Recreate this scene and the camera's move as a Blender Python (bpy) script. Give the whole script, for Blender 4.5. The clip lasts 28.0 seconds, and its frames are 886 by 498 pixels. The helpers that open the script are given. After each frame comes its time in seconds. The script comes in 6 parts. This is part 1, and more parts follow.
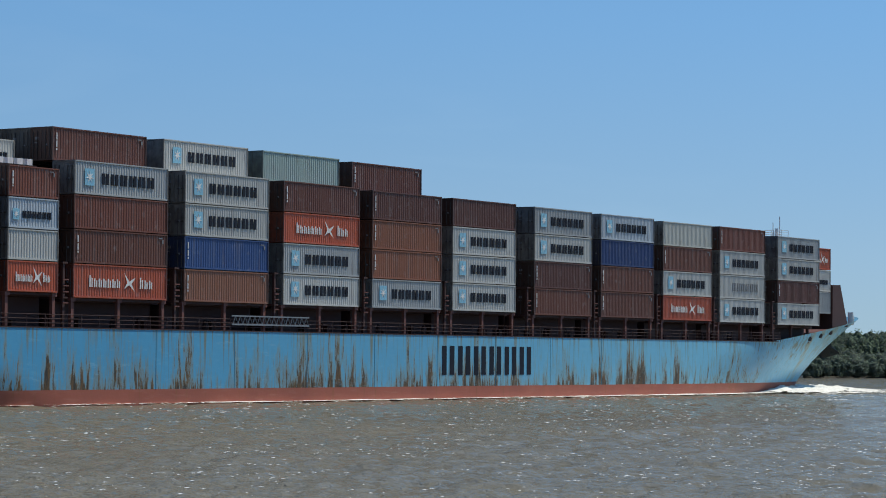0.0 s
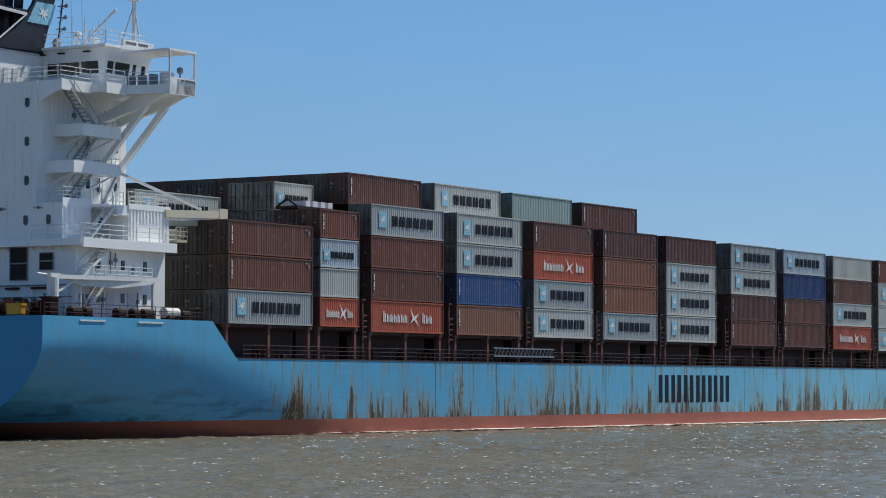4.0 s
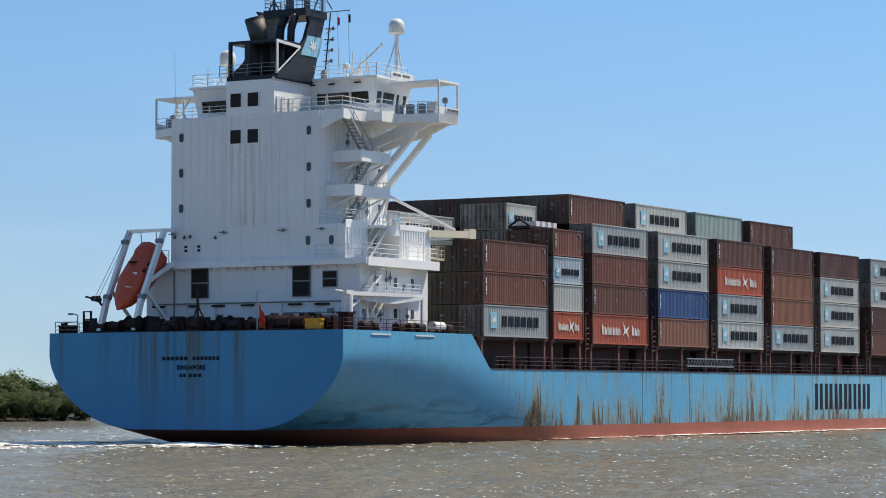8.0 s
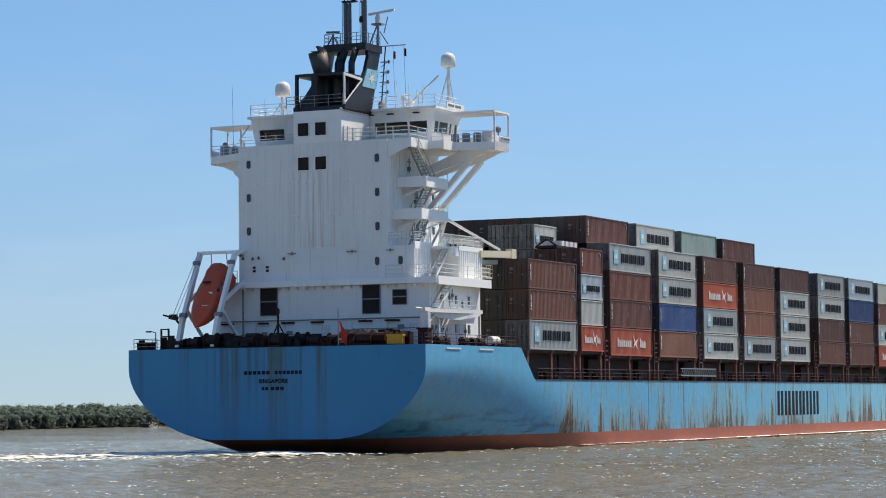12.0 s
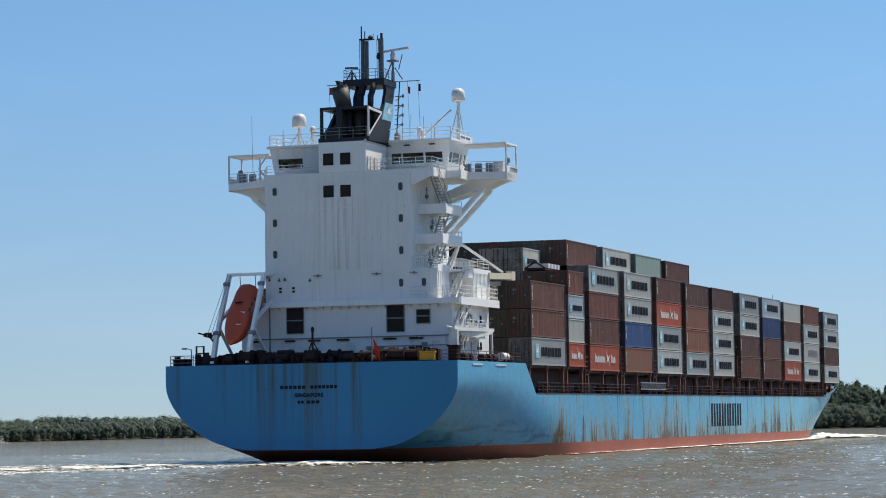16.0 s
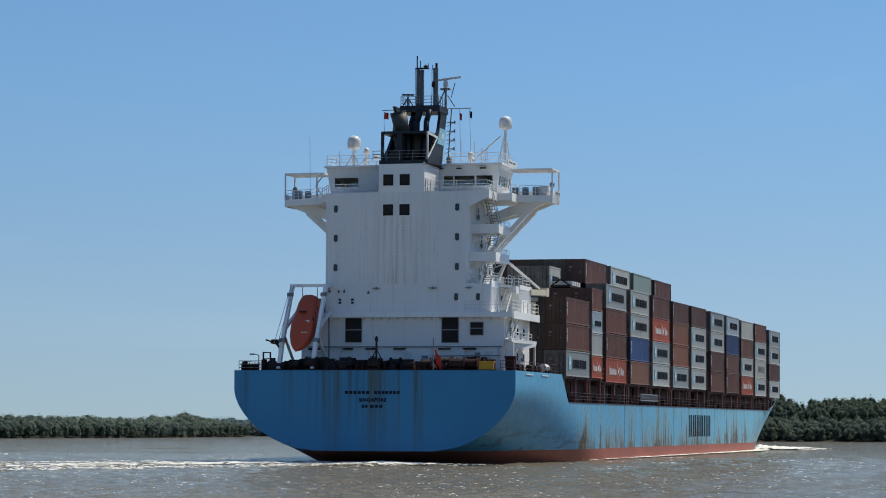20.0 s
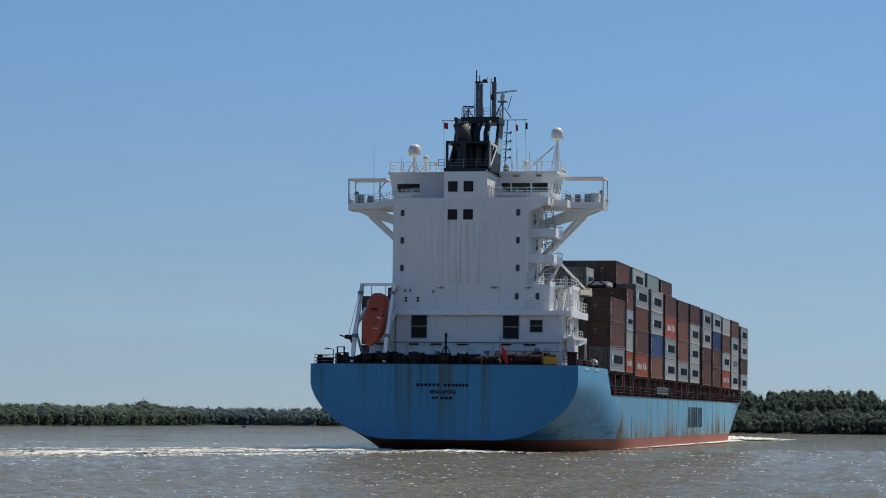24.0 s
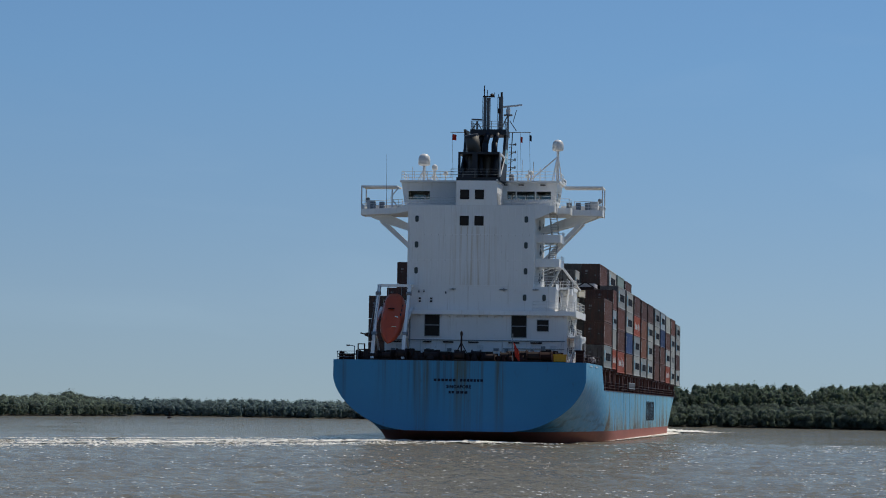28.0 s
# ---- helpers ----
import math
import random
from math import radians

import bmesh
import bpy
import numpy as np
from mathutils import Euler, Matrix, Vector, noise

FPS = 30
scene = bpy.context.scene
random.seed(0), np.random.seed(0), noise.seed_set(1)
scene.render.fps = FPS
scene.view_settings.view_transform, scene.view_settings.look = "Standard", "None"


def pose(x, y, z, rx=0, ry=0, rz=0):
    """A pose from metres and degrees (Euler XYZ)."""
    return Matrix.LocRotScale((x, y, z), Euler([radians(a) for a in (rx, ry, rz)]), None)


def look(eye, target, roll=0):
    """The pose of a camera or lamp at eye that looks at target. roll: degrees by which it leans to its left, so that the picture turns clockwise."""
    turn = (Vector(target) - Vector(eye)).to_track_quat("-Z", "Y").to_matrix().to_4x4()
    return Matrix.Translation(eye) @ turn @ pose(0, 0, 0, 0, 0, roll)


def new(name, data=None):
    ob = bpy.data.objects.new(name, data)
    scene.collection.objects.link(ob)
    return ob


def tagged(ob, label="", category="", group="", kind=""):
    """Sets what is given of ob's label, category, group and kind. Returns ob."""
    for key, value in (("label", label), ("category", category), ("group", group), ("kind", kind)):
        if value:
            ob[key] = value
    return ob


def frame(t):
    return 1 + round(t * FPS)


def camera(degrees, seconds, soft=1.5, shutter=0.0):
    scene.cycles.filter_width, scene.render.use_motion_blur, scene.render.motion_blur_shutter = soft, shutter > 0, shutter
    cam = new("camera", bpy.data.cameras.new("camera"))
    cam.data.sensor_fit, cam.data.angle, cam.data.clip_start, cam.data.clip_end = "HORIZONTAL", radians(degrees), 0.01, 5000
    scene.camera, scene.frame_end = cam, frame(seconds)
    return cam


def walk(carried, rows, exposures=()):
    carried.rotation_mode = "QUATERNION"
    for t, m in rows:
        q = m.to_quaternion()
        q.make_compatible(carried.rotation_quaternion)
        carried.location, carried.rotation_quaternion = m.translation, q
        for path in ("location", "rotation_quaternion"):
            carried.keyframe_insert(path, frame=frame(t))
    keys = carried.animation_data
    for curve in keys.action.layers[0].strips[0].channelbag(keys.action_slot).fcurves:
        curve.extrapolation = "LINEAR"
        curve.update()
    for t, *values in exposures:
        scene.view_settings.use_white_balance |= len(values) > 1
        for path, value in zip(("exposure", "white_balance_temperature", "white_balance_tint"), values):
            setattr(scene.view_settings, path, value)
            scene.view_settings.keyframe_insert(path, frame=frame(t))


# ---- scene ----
EYE = (0.0, 0.0, 4.22)
cam = camera(19.09, 28.0, soft=1.0)


def aim(yaw, pitch):
    a, b = radians(yaw), radians(pitch)
    return (EYE[0] + 100 * math.cos(a) * math.cos(b), EYE[1] + 100 * math.sin(a) * math.cos(b), EYE[2] + 100 * math.sin(b))


# The eye stands on the bank and follows the ship by hand: seconds, heading, tilt, lean.
walk(cam, [(t, look(EYE, aim(yaw, pitch), lean)) for t, yaw, pitch, lean in (
        (0.0, 33.218, 2.350, 0.39),
        (0.5, 33.406, 2.437, 0.15),
        (1.0, 33.654, 2.510, 0.15),
        (1.5, 33.888, 2.594, 0.15),
        (2.0, 34.152, 2.680, 0.09),
        (2.5, 34.462, 2.769, -0.04),
        (3.0, 34.778, 2.846, -0.04),
        (3.5, 35.183, 2.909, 0.03),
        (5.5, 36.243, 3.053, 0.13),
        (6.0, 36.502, 3.066, 0.05),
        (6.5, 36.707, 3.079, 0.02),
        (7.0, 36.806, 3.084, 0.10),
        (7.5, 36.825, 3.109, 0.03),
        (8.0, 36.736, 3.147, -0.03),
        (8.5, 36.581, 3.199, -0.06),
        (9.0, 36.443, 3.233, -0.02),
        (9.5, 36.206, 3.256, -0.03),
        (10.0, 35.850, 3.265, -0.09),
        (10.5, 35.459, 3.270, -0.27),
        (11.0, 34.995, 3.306, -0.34),
        (11.5, 34.527, 3.340, -0.49),
        (12.0, 34.073, 3.369, -0.64),
        (12.5, 33.638, 3.427, -0.76),
        (13.0, 33.159, 3.485, -0.63),
        (13.5, 32.677, 3.535, -0.63),
        (15.5, 31.298, 3.653, -0.83),
        (16.0, 31.148, 3.635, -0.85),
        (16.5, 31.013, 3.631, -0.81),
        (17.0, 30.899, 3.610, -0.63),
        (17.5, 30.711, 3.581, -0.43),
        (18.0, 30.507, 3.575, -0.26),
        (18.5, 30.292, 3.626, -0.09),
        (19.0, 30.063, 3.706, 0.07),
        (19.5, 29.821, 3.762, 0.17),
        (20.0, 29.598, 3.758, 0.33),
        (20.5, 29.395, 3.716, 0.38),
        (21.0, 29.219, 3.666, 0.37),
        (21.5, 29.108, 3.626, 0.35),
        (23.5, 28.809, 3.566, 0.57),
        (24.0, 28.729, 3.545, 0.67),
        (24.5, 28.627, 3.524, 0.72),
        (25.0, 28.502, 3.504, 0.81),
        (25.5, 28.283, 3.487, 0.78),
        (26.0, 28.035, 3.480, 0.70),
        (26.5, 27.764, 3.470, 0.77),
        (27.0, 27.540, 3.450, 0.83),
        (27.5, 27.335, 3.424, 0.90),
        (28.0, 27.148, 3.396, 0.98))],
     exposures=((0, -0.17, 6430, 6), (4, -0.17, 6430, 6), (7, 0.26, 6950, 9), (12, 0.25, 7050, 9.5), (15, 0.13, 6950, 8.5), (17, 0.06, 6780, 7), (19, -0.1, 6560, 6.5), (21, -0.16, 6850, 9), (24, -0.3, 6850, 9.5), (28, -0.48, 6700, 9)))

# Where the ship is: seconds, x, y of its origin at the waterline below the starboard corner of the aftmost bay, heading.
COURSE = (
    (0, 142.65, 143.36, 0.029),
    (2, 153.01, 140.71, 1.935),
    (4, 163.57, 138.21, 3.695),
    (6, 174.28, 135.90, 5.318),
    (8, 185.11, 133.82, 6.820),
    (10, 196.03, 131.99, 8.219),
    (12, 207.00, 130.46, 9.537),
    (14, 218.03, 129.23, 10.793),
    (16, 229.10, 128.34, 12.007),
    (18, 240.21, 127.79, 13.193),
    (20, 251.35, 127.58, 14.361),
    (22, 262.55, 127.70, 15.511),
    (24, 273.78, 128.11, 16.637),
    (26, 285.07, 128.77, 17.717),
    (28, 296.39, 129.62, 18.718))


def ship_at(x, y, heading):
    return Matrix.Translation((x, y, 0)) @ Matrix.Rotation(radians(heading), 4, "Z")


# ---- light ----
SUN_AZ, SUN_EL = -25.0, 59.0
world = bpy.data.worlds.new("sky")
scene.world = world
world.use_nodes = True
wn = world.node_tree
sky = wn.nodes.new("ShaderNodeTexSky")
sky.sky_type, sky.sun_disc = "NISHITA", False
sky.sun_elevation, sky.sun_rotation = radians(SUN_EL), radians(90 - SUN_AZ)
sky.air_density, sky.dust_density, sky.ozone_density = 1.0, 0.05, 1.0
# the haze of the lowest degrees is thin: the sky is looked up a little higher
way, lift, unit = wn.nodes.new("ShaderNodeTexCoord"), wn.nodes.new("ShaderNodeVectorMath"), wn.nodes.new("ShaderNodeVectorMath")
lift.operation, unit.operation = "ADD", "NORMALIZE"
lift.inputs[1].default_value = (0.0, 0.0, 0.1)
wn.links.new(way.outputs["Generated"], lift.inputs[0])
wn.links.new(lift.outputs[0], unit.inputs[0])
wn.links.new(unit.outputs[0], sky.inputs[0])
air = wn.nodes.new("ShaderNodeMix")
air.data_type, air.blend_type = "RGBA", "MULTIPLY"
air.inputs[0].default_value = 1.0
# thin grey haze low down, clear blue above
height, haze = wn.nodes.new("ShaderNodeSeparateXYZ"), wn.nodes.new("ShaderNodeValToRGB")
wn.links.new(way.outputs["Generated"], height.inputs[0])
wn.links.new(height.outputs[2], haze.inputs[0])
haze.color_ramp.elements[0].color, haze.color_ramp.elements[1].color = (0.665, 0.67, 0.70, 1), (0.58, 0.81, 1.0, 1)
haze.color_ramp.elements[1].position = 0.22
for at, tint in ((0.038, (0.69, 0.74, 0.80, 1)), (0.128, (0.61, 0.813, 0.962, 1))):
    haze.color_ramp.elements.new(at).color = tint
# faint wisps of high cloud
spread, wisp, veil, thin_cloud = wn.nodes.new("ShaderNodeMapping"), wn.nodes.new("ShaderNodeTexNoise"), wn.nodes.new("ShaderNodeMapRange"), wn.nodes.new("ShaderNodeMix")
spread.inputs["Scale"].default_value, spread.inputs["Rotation"].default_value = (5.0, 5.0, 26.0), (0.12, 0.1, 0.0)
wisp.inputs["Scale"].default_value, wisp.inputs["Detail"].default_value, wisp.inputs["Distortion"].default_value = 1.0, 5.0, 0.6
veil.inputs[1].default_value, veil.inputs[2].default_value, veil.inputs[4].default_value = 0.5, 0.78, 0.22
thin_cloud.data_type = "RGBA"
thin_cloud.inputs[7].default_value = (1.0, 1.0, 1.0, 1)
wn.links.new(way.outputs["Generated"], spread.inputs[0])
wn.links.new(spread.outputs[0], wisp.inputs["Vector"])
wn.links.new(wisp.outputs["Fac"], veil.inputs[0])
wn.links.new(veil.outputs[0], thin_cloud.inputs[0])
wn.links.new(haze.outputs[0], thin_cloud.inputs[6])
wn.links.new(thin_cloud.outputs[2], air.inputs[7])
wn.links.new(sky.outputs[0], air.inputs[6])
wn.links.new(air.outputs[2], wn.nodes["Background"].inputs[0])
wn.nodes["Background"].inputs[1].default_value = 0.131
sun = new("sun", bpy.data.lights.new("sun", "SUN"))
sun.data.energy, sun.data.angle, sun.data.color = 5.0, radians(0.53), (1.0, 0.93, 0.81)
a, b = radians(SUN_AZ), radians(SUN_EL)
sun.matrix_world = look((400 * math.cos(a) * math.cos(b), 400 * math.sin(a) * math.cos(b), 400 * math.sin(b)), (0, 0, 0))


# ---- materials ----
class Nodes:
    """A short way to write a node material."""

    def __init__(self, name, rough=0.6, metal=0.0, spec=0.5):
        self.m = bpy.data.materials.new(name)
        self.m.use_nodes = True
        self.t = self.m.node_tree
        self.b = self.t.nodes["Principled BSDF"]
        self.b.inputs["Roughness"].default_value = rough
        self.b.inputs["Metallic"].default_value = metal
        self.b.inputs["Specular IOR Level"].default_value = spec
        self.co = self.t.nodes.new("ShaderNodeTexCoord").outputs["Object"]

    def link(self, a, b):
        if hasattr(a, "is_output"):
            self.t.links.new(a, b)
        elif hasattr(b, "default_value"):
            b.default_value = a

    def scaled(self, s, co=None):
        n = self.t.nodes.new("ShaderNodeMapping")
        n.inputs["Scale"].default_value = s
        self.t.links.new(co or self.co, n.inputs[0])
        return n.outputs[0]

    def noise(self, scale, detail=4, rough=0.6, co=None, warp=0.0):
        n = self.t.nodes.new("ShaderNodeTexNoise")
        n.inputs["Scale"].default_value, n.inputs["Detail"].default_value = scale, detail
        n.inputs["Roughness"].default_value, n.inputs["Distortion"].default_value = rough, warp
        self.t.links.new(co or self.co, n.inputs["Vector"])
        return n.outputs["Fac"]

    def ramp(self, fac, lo, hi, a=0.0, b=1.0):
        n = self.t.nodes.new("ShaderNodeMapRange")
        n.inputs[1].default_value, n.inputs[2].default_value = lo, hi
        n.inputs[3].default_value, n.inputs[4].default_value = a, b
        self.link(fac, n.inputs[0])
        return n.outputs[0]

    def math(self, op, a, b=0.0):
        n = self.t.nodes.new("ShaderNodeMath")
        n.operation = op
        self.link(a, n.inputs[0])
        self.link(b, n.inputs[1])
        return n.outputs[0]

    def mix(self, fac, a, b, mode="MIX"):
        n = self.t.nodes.new("ShaderNodeMix")
        n.data_type, n.blend_type = "RGBA", mode
        self.link(fac, n.inputs[0])
        for v, i in ((a, 6), (b, 7)):
            self.link(v if hasattr(v, "is_output") else (*v, 1) if len(v) == 3 else v, n.inputs[i])
        return n.outputs[2]

    def xyz(self, k, co=None):
        n = self.t.nodes.new("ShaderNodeSeparateXYZ")
        self.t.links.new(co or self.co, n.inputs[0])
        return n.outputs[k]

    def info(self, k):
        return self.t.nodes.new("ShaderNodeObjectInfo").outputs[k]

    def bump(self, height, strength=0.3, dist=0.05, normal=None):
        n = self.t.nodes.new("ShaderNodeBump")
        n.inputs["Strength"].default_value, n.inputs["Distance"].default_value = strength, dist
        self.link(height, n.inputs["Height"])
        if normal:
            self.t.links.new(normal, n.inputs["Normal"])
        self.t.links.new(n.outputs[0], self.b.inputs["Normal"])
        return n.outputs[0]

    def colour(self, c):
        self.link(c if hasattr(c, "is_output") else (*c, 1), self.b.inputs["Base Color"])
        return self

    def rough(self, r):
        self.link(r, self.b.inputs["Roughness"])
        return self


def painted(name, base, dirt=(0.12, 0.08, 0.05), amount=0.35, rough=0.5, scale=0.6, streak=True):
    """Weathered paint: blotches, fine grain and streaks that run down."""
    n = Nodes(name, rough)
    c = n.mix(n.ramp(n.noise(scale, 5), 0.35, 0.75, 0, amount), base, tuple(0.72 * v for v in base))
    if streak:
        s = n.noise(1.0, 4, 0.6, n.scaled((2.2, 2.2, 0.14)))
        c = n.mix(n.ramp(s, 0.56, 0.76, 0, amount), c, dirt)
    g = n.noise(9, 3)
    c = n.mix(n.ramp(g, 0.5, 0.8, 0, 0.18), c, dirt)
    n.colour(c)
    n.bump(g, 0.12, 0.02)
    return n.m


def container_paint(name="container_paint", end_shade=0.0):
    """Container paint in the colour of the object, with fading, scuffs and rust; the last argument blackens the ends,
    shade put into their colour.
    """
    n = Nodes(name, 0.55)
    base = n.info("Color")
    shift = n.t.nodes.new("ShaderNodeVectorMath")
    shift.operation = "ADD"
    n.link(n.co, shift.inputs[0])
    r = n.t.nodes.new("ShaderNodeCombineXYZ")
    k = n.math("MULTIPLY", n.info("Random"), 50.0)
    n.link(k, r.inputs[0])
    n.link(k, r.inputs[2])
    n.link(r.outputs[0], shift.inputs[1])
    co = shift.outputs[0]
    c = n.mix(n.ramp(n.noise(0.35, 4, 0.6, co), 0.35, 0.75, 0, 0.35), base, n.mix(1.0, base, (0.78, 0.76, 0.74), "MULTIPLY"))
    st = n.noise(1.0, 4, 0.65, n.scaled((1.7, 1.7, 0.22), co))
    c = n.mix(n.ramp(st, 0.55, 0.75, 0, 0.55), c, (0.10, 0.06, 0.045))
    pale = n.noise(1.0, 3, 0.6, n.scaled((2.6, 2.6, 0.10), co))
    c = n.mix(n.ramp(pale, 0.56, 0.74, 0, 0.3), c, (0.36, 0.33, 0.30))
    fine = n.noise(6.0, 4, 0.7, co)
    c = n.mix(n.ramp(fine, 0.62, 0.8, 0, 0.5), c, (0.13, 0.065, 0.04))
    c = n.mix(n.ramp(n.noise(1.3, 3, 0.5, co), 0.6, 0.8, 0, 0.3), c, (0.42, 0.4, 0.38))
    # patchy near-black over both ends stands in for the shade on them
    if end_shade:
        c = n.mix(n.ramp(n.noise(1.1, 4, 0.6, co), 0.25, 0.7, 0.6 * end_shade, end_shade), c, (0.022, 0.016, 0.014))
    n.colour(c)
    n.rough(n.ramp(fine, 0.3, 0.7, 0.42, 0.68))
    return n.m


def hull_paint(name, base, lift):
    """Hull paint with welded plates, streaks of rust from scuppers and scrapes above the waterline."""
    n = Nodes(name, 0.42)
    x, z = n.xyz(0), n.xyz(2)
    c = n.mix(n.ramp(n.noise(0.12, 5), 0.3, 0.75, 0, 0.5), base, tuple(v * f for v, f in zip(base, (0.80, 0.86, 0.90))))
    c = n.mix(n.ramp(n.noise(1.0, 5, 0.65, n.scaled((0.5, 0.5, 2.0))), 0.55, 0.8, 0, 0.35), c, lift)
    # the blue is lighter towards the bow
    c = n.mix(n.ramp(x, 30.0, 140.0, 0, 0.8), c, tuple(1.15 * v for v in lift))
    # olive run-off from the deck edge, narrow and of uneven length
    aft = n.ramp(x, 1.0, 12.0, 0.25, 1.0)
    fine = n.noise(1.0, 4, 0.65, n.scaled((2.4, 2.4, 0.035)))
    wide = n.noise(1.0, 2, 0.5, n.scaled((0.35, 0.35, 0.01)))
    k = n.math("SUBTRACT", n.math("ADD", fine, n.math("MULTIPLY", wide, 0.35)), n.ramp(z, 1.6, 6.3, 0.86, 0.685))
    c = n.mix(n.math("MULTIPLY", n.ramp(k, 0.0, 0.09, 0, 0.75), aft), c, (0.20, 0.165, 0.050))
    # rust that has burst through low on the side: ragged upright scrapes in loose groups, thinning out upwards
    patch = n.noise(0.16, 3, 0.65, n.scaled((1, 1, 0.1)))
    gate = n.ramp(patch, 0.40, 0.58, 0.09, -0.022)
    broad = n.noise(1.0, 5, 0.72, n.scaled((1.25, 1.25, 0.13)), 0.25)
    grain = n.noise(1.0, 4, 0.75, n.scaled((5.5, 5.5, 0.55)))
    v = n.math("ADD", n.math("MULTIPLY", broad, 0.62), n.math("MULTIPLY", grain, 0.38))
    limit = n.math("ADD", n.math("ADD", n.ramp(z, 1.2, 5.6, 0.462, 0.600), gate), n.math("ADD", n.ramp(x, -4.0, 11.0, 0.2, 0.0), n.ramp(x, 138.0, 160.0, 0.0, 0.16)))
    over = n.math("SUBTRACT", v, limit)
    c = n.mix(n.ramp(over, -0.10, 0.01, 0, 0.62), c, (0.27, 0.225, 0.075))
    c = n.mix(n.ramp(over, -0.012, 0.022, 0, 0.85), c, (0.185, 0.105, 0.026))
    tone = n.mix(n.ramp(n.noise(1.0, 4, 0.7, n.scaled((3.2, 3.2, 0.6))), 0.44, 0.56), (0.024, 0.020, 0.012), (0.135, 0.068, 0.016))
    c = n.mix(n.ramp(over, 0.004, 0.03, 0, 0.95), c, tone)
    # long thin rusty runs
    thin = n.noise(1.0, 3, 0.6, n.scaled((3.0, 3.0, 0.02)))
    c = n.mix(n.math("MULTIPLY", n.ramp(thin, 0.60, 0.66, 0, 0.6), n.math("MULTIPLY", aft, n.ramp(n.noise(0.35, 3, 0.6, n.scaled((1, 1, 0.5))), 0.45, 0.6))), c, (0.16, 0.115, 0.036))
    bow = n.math("MULTIPLY", n.ramp(x, 158.0, 164.0), n.ramp(x, 180.0, 172.0))
    c = n.mix(n.math("MULTIPLY", n.ramp(n.noise(1.0, 3, 0.6, n.scaled((1.1, 0.4, 0.05))), 0.52, 0.62, 0, 0.5), bow), c, (0.32, 0.27, 0.10))
    # pale scuffs where fenders have rubbed
    c = n.mix(n.math("MULTIPLY", n.ramp(n.noise(1.0, 5, 0.7, n.scaled((0.35, 0.35, 1.6))), 0.58, 0.72, 0, 0.45), n.ramp(x, 6.0, 20.0)), c, (0.30, 0.50, 0.60))
    # sooty smears and scrapes along the quarter, doubling as painted shade of its flare
    smear_shade = n.noise(1.0, 5, 0.65, n.scaled((0.22, 0.22, 1.3)), 0.6)
    where = n.math("MULTIPLY", n.ramp(x, 14.0, 2.0), n.ramp(n.math("ADD", z, n.math("MULTIPLY", n.noise(0.25, 2), 3.0)), 3.2, 5.6, 1, 0.05))
    c = n.mix(n.math("MULTIPLY", n.ramp(smear_shade, 0.48, 0.62, 0, 0.7), where), c, (0.010, 0.030, 0.042))
    n.colour(c)
    n.rough(n.ramp(n.noise(1.5, 4), 0.3, 0.7, 0.34, 0.6))
    n.bump(n.math("ADD", n.noise(0.35, 3), n.math("MULTIPLY", n.noise(5, 3), 0.12)), 0.35, 0.10)
    return n.m


def transom_paint():
    """Blue paint of the stern, its shade put in as a darker blue, with dark green run-off under the mooring deck."""
    n = Nodes("transom_blue_shaded", 0.5)
    y, z = n.xyz(1), n.xyz(2)
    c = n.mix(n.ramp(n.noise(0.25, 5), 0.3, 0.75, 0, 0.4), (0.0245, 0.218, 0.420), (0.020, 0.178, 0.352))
    wide = n.noise(1.0, 2, 0.5, n.scaled((0.5, 0.42, 0.012)))
    fine = n.noise(1.0, 4, 0.65, n.scaled((2.0, 2.3, 0.05)))
    fall = n.ramp(n.math("ADD", z, n.math("MULTIPLY", n.noise(1.0, 3, 0.6, n.scaled((1.5, 1.5, 0.05))), 5.0)), 5.0, 11.0)
    k = n.math("MULTIPLY", n.math("MULTIPLY", n.ramp(wide, 0.55, 0.63, 0.04, 1), n.ramp(fine, 0.42, 0.62)), fall)
    c = n.mix(n.math("MULTIPLY", k, 0.6), c, (0.034, 0.046, 0.020))
    # three old run-off stains under the fairleads, down to the waterline
    for mid, half in ((18.9, 1.0), (14.3, 1.9), (12.2, 0.5), (9.9, 0.7)):
        away = n.math("ABSOLUTE", n.math("SUBTRACT", y, mid))
        band = n.math("MULTIPLY", n.ramp(away, 0.3 * half, half, 1, 0), n.ramp(fine, 0.36, 0.58))
        c = n.mix(n.math("MULTIPLY", band, n.ramp(n.math("ADD", z, n.math("MULTIPLY", fall, 3.0)), 2.0, 11.0, 0.35, 0.9)), c, (0.062, 0.068, 0.022))
    c = n.mix(n.ramp(n.noise(1.0, 4, 0.7, n.scaled((0.8, 0.8, 0.3))), 0.64, 0.74, 0, 0.4), c, (0.03, 0.06, 0.07))
    n.colour(c)
    n.bump(n.noise(0.6, 3), 0.25, 0.08)
    return n.m


def boot_paint():
    n = Nodes("antifouling_red", 0.6)
    c = n.mix(n.ramp(n.noise(0.25, 5), 0.3, 0.75), (0.37, 0.105, 0.062), (0.29, 0.085, 0.055))
    s = n.noise(1.0, 4, 0.65, n.scaled((1.6, 1.6, 0.05)))
    c = n.mix(n.ramp(s, 0.56, 0.68, 0, 0.8), c, (0.25, 0.10, 0.035))
    c = n.mix(n.ramp(n.noise(1.0, 4, 0.6, n.scaled((0.4, 0.4, 3.0))), 0.55, 0.75, 0, 0.4), c, (0.44, 0.21, 0.15))
    n.colour(c)
    n.bump(n.noise(3, 4), 0.3, 0.05)
    return n.m


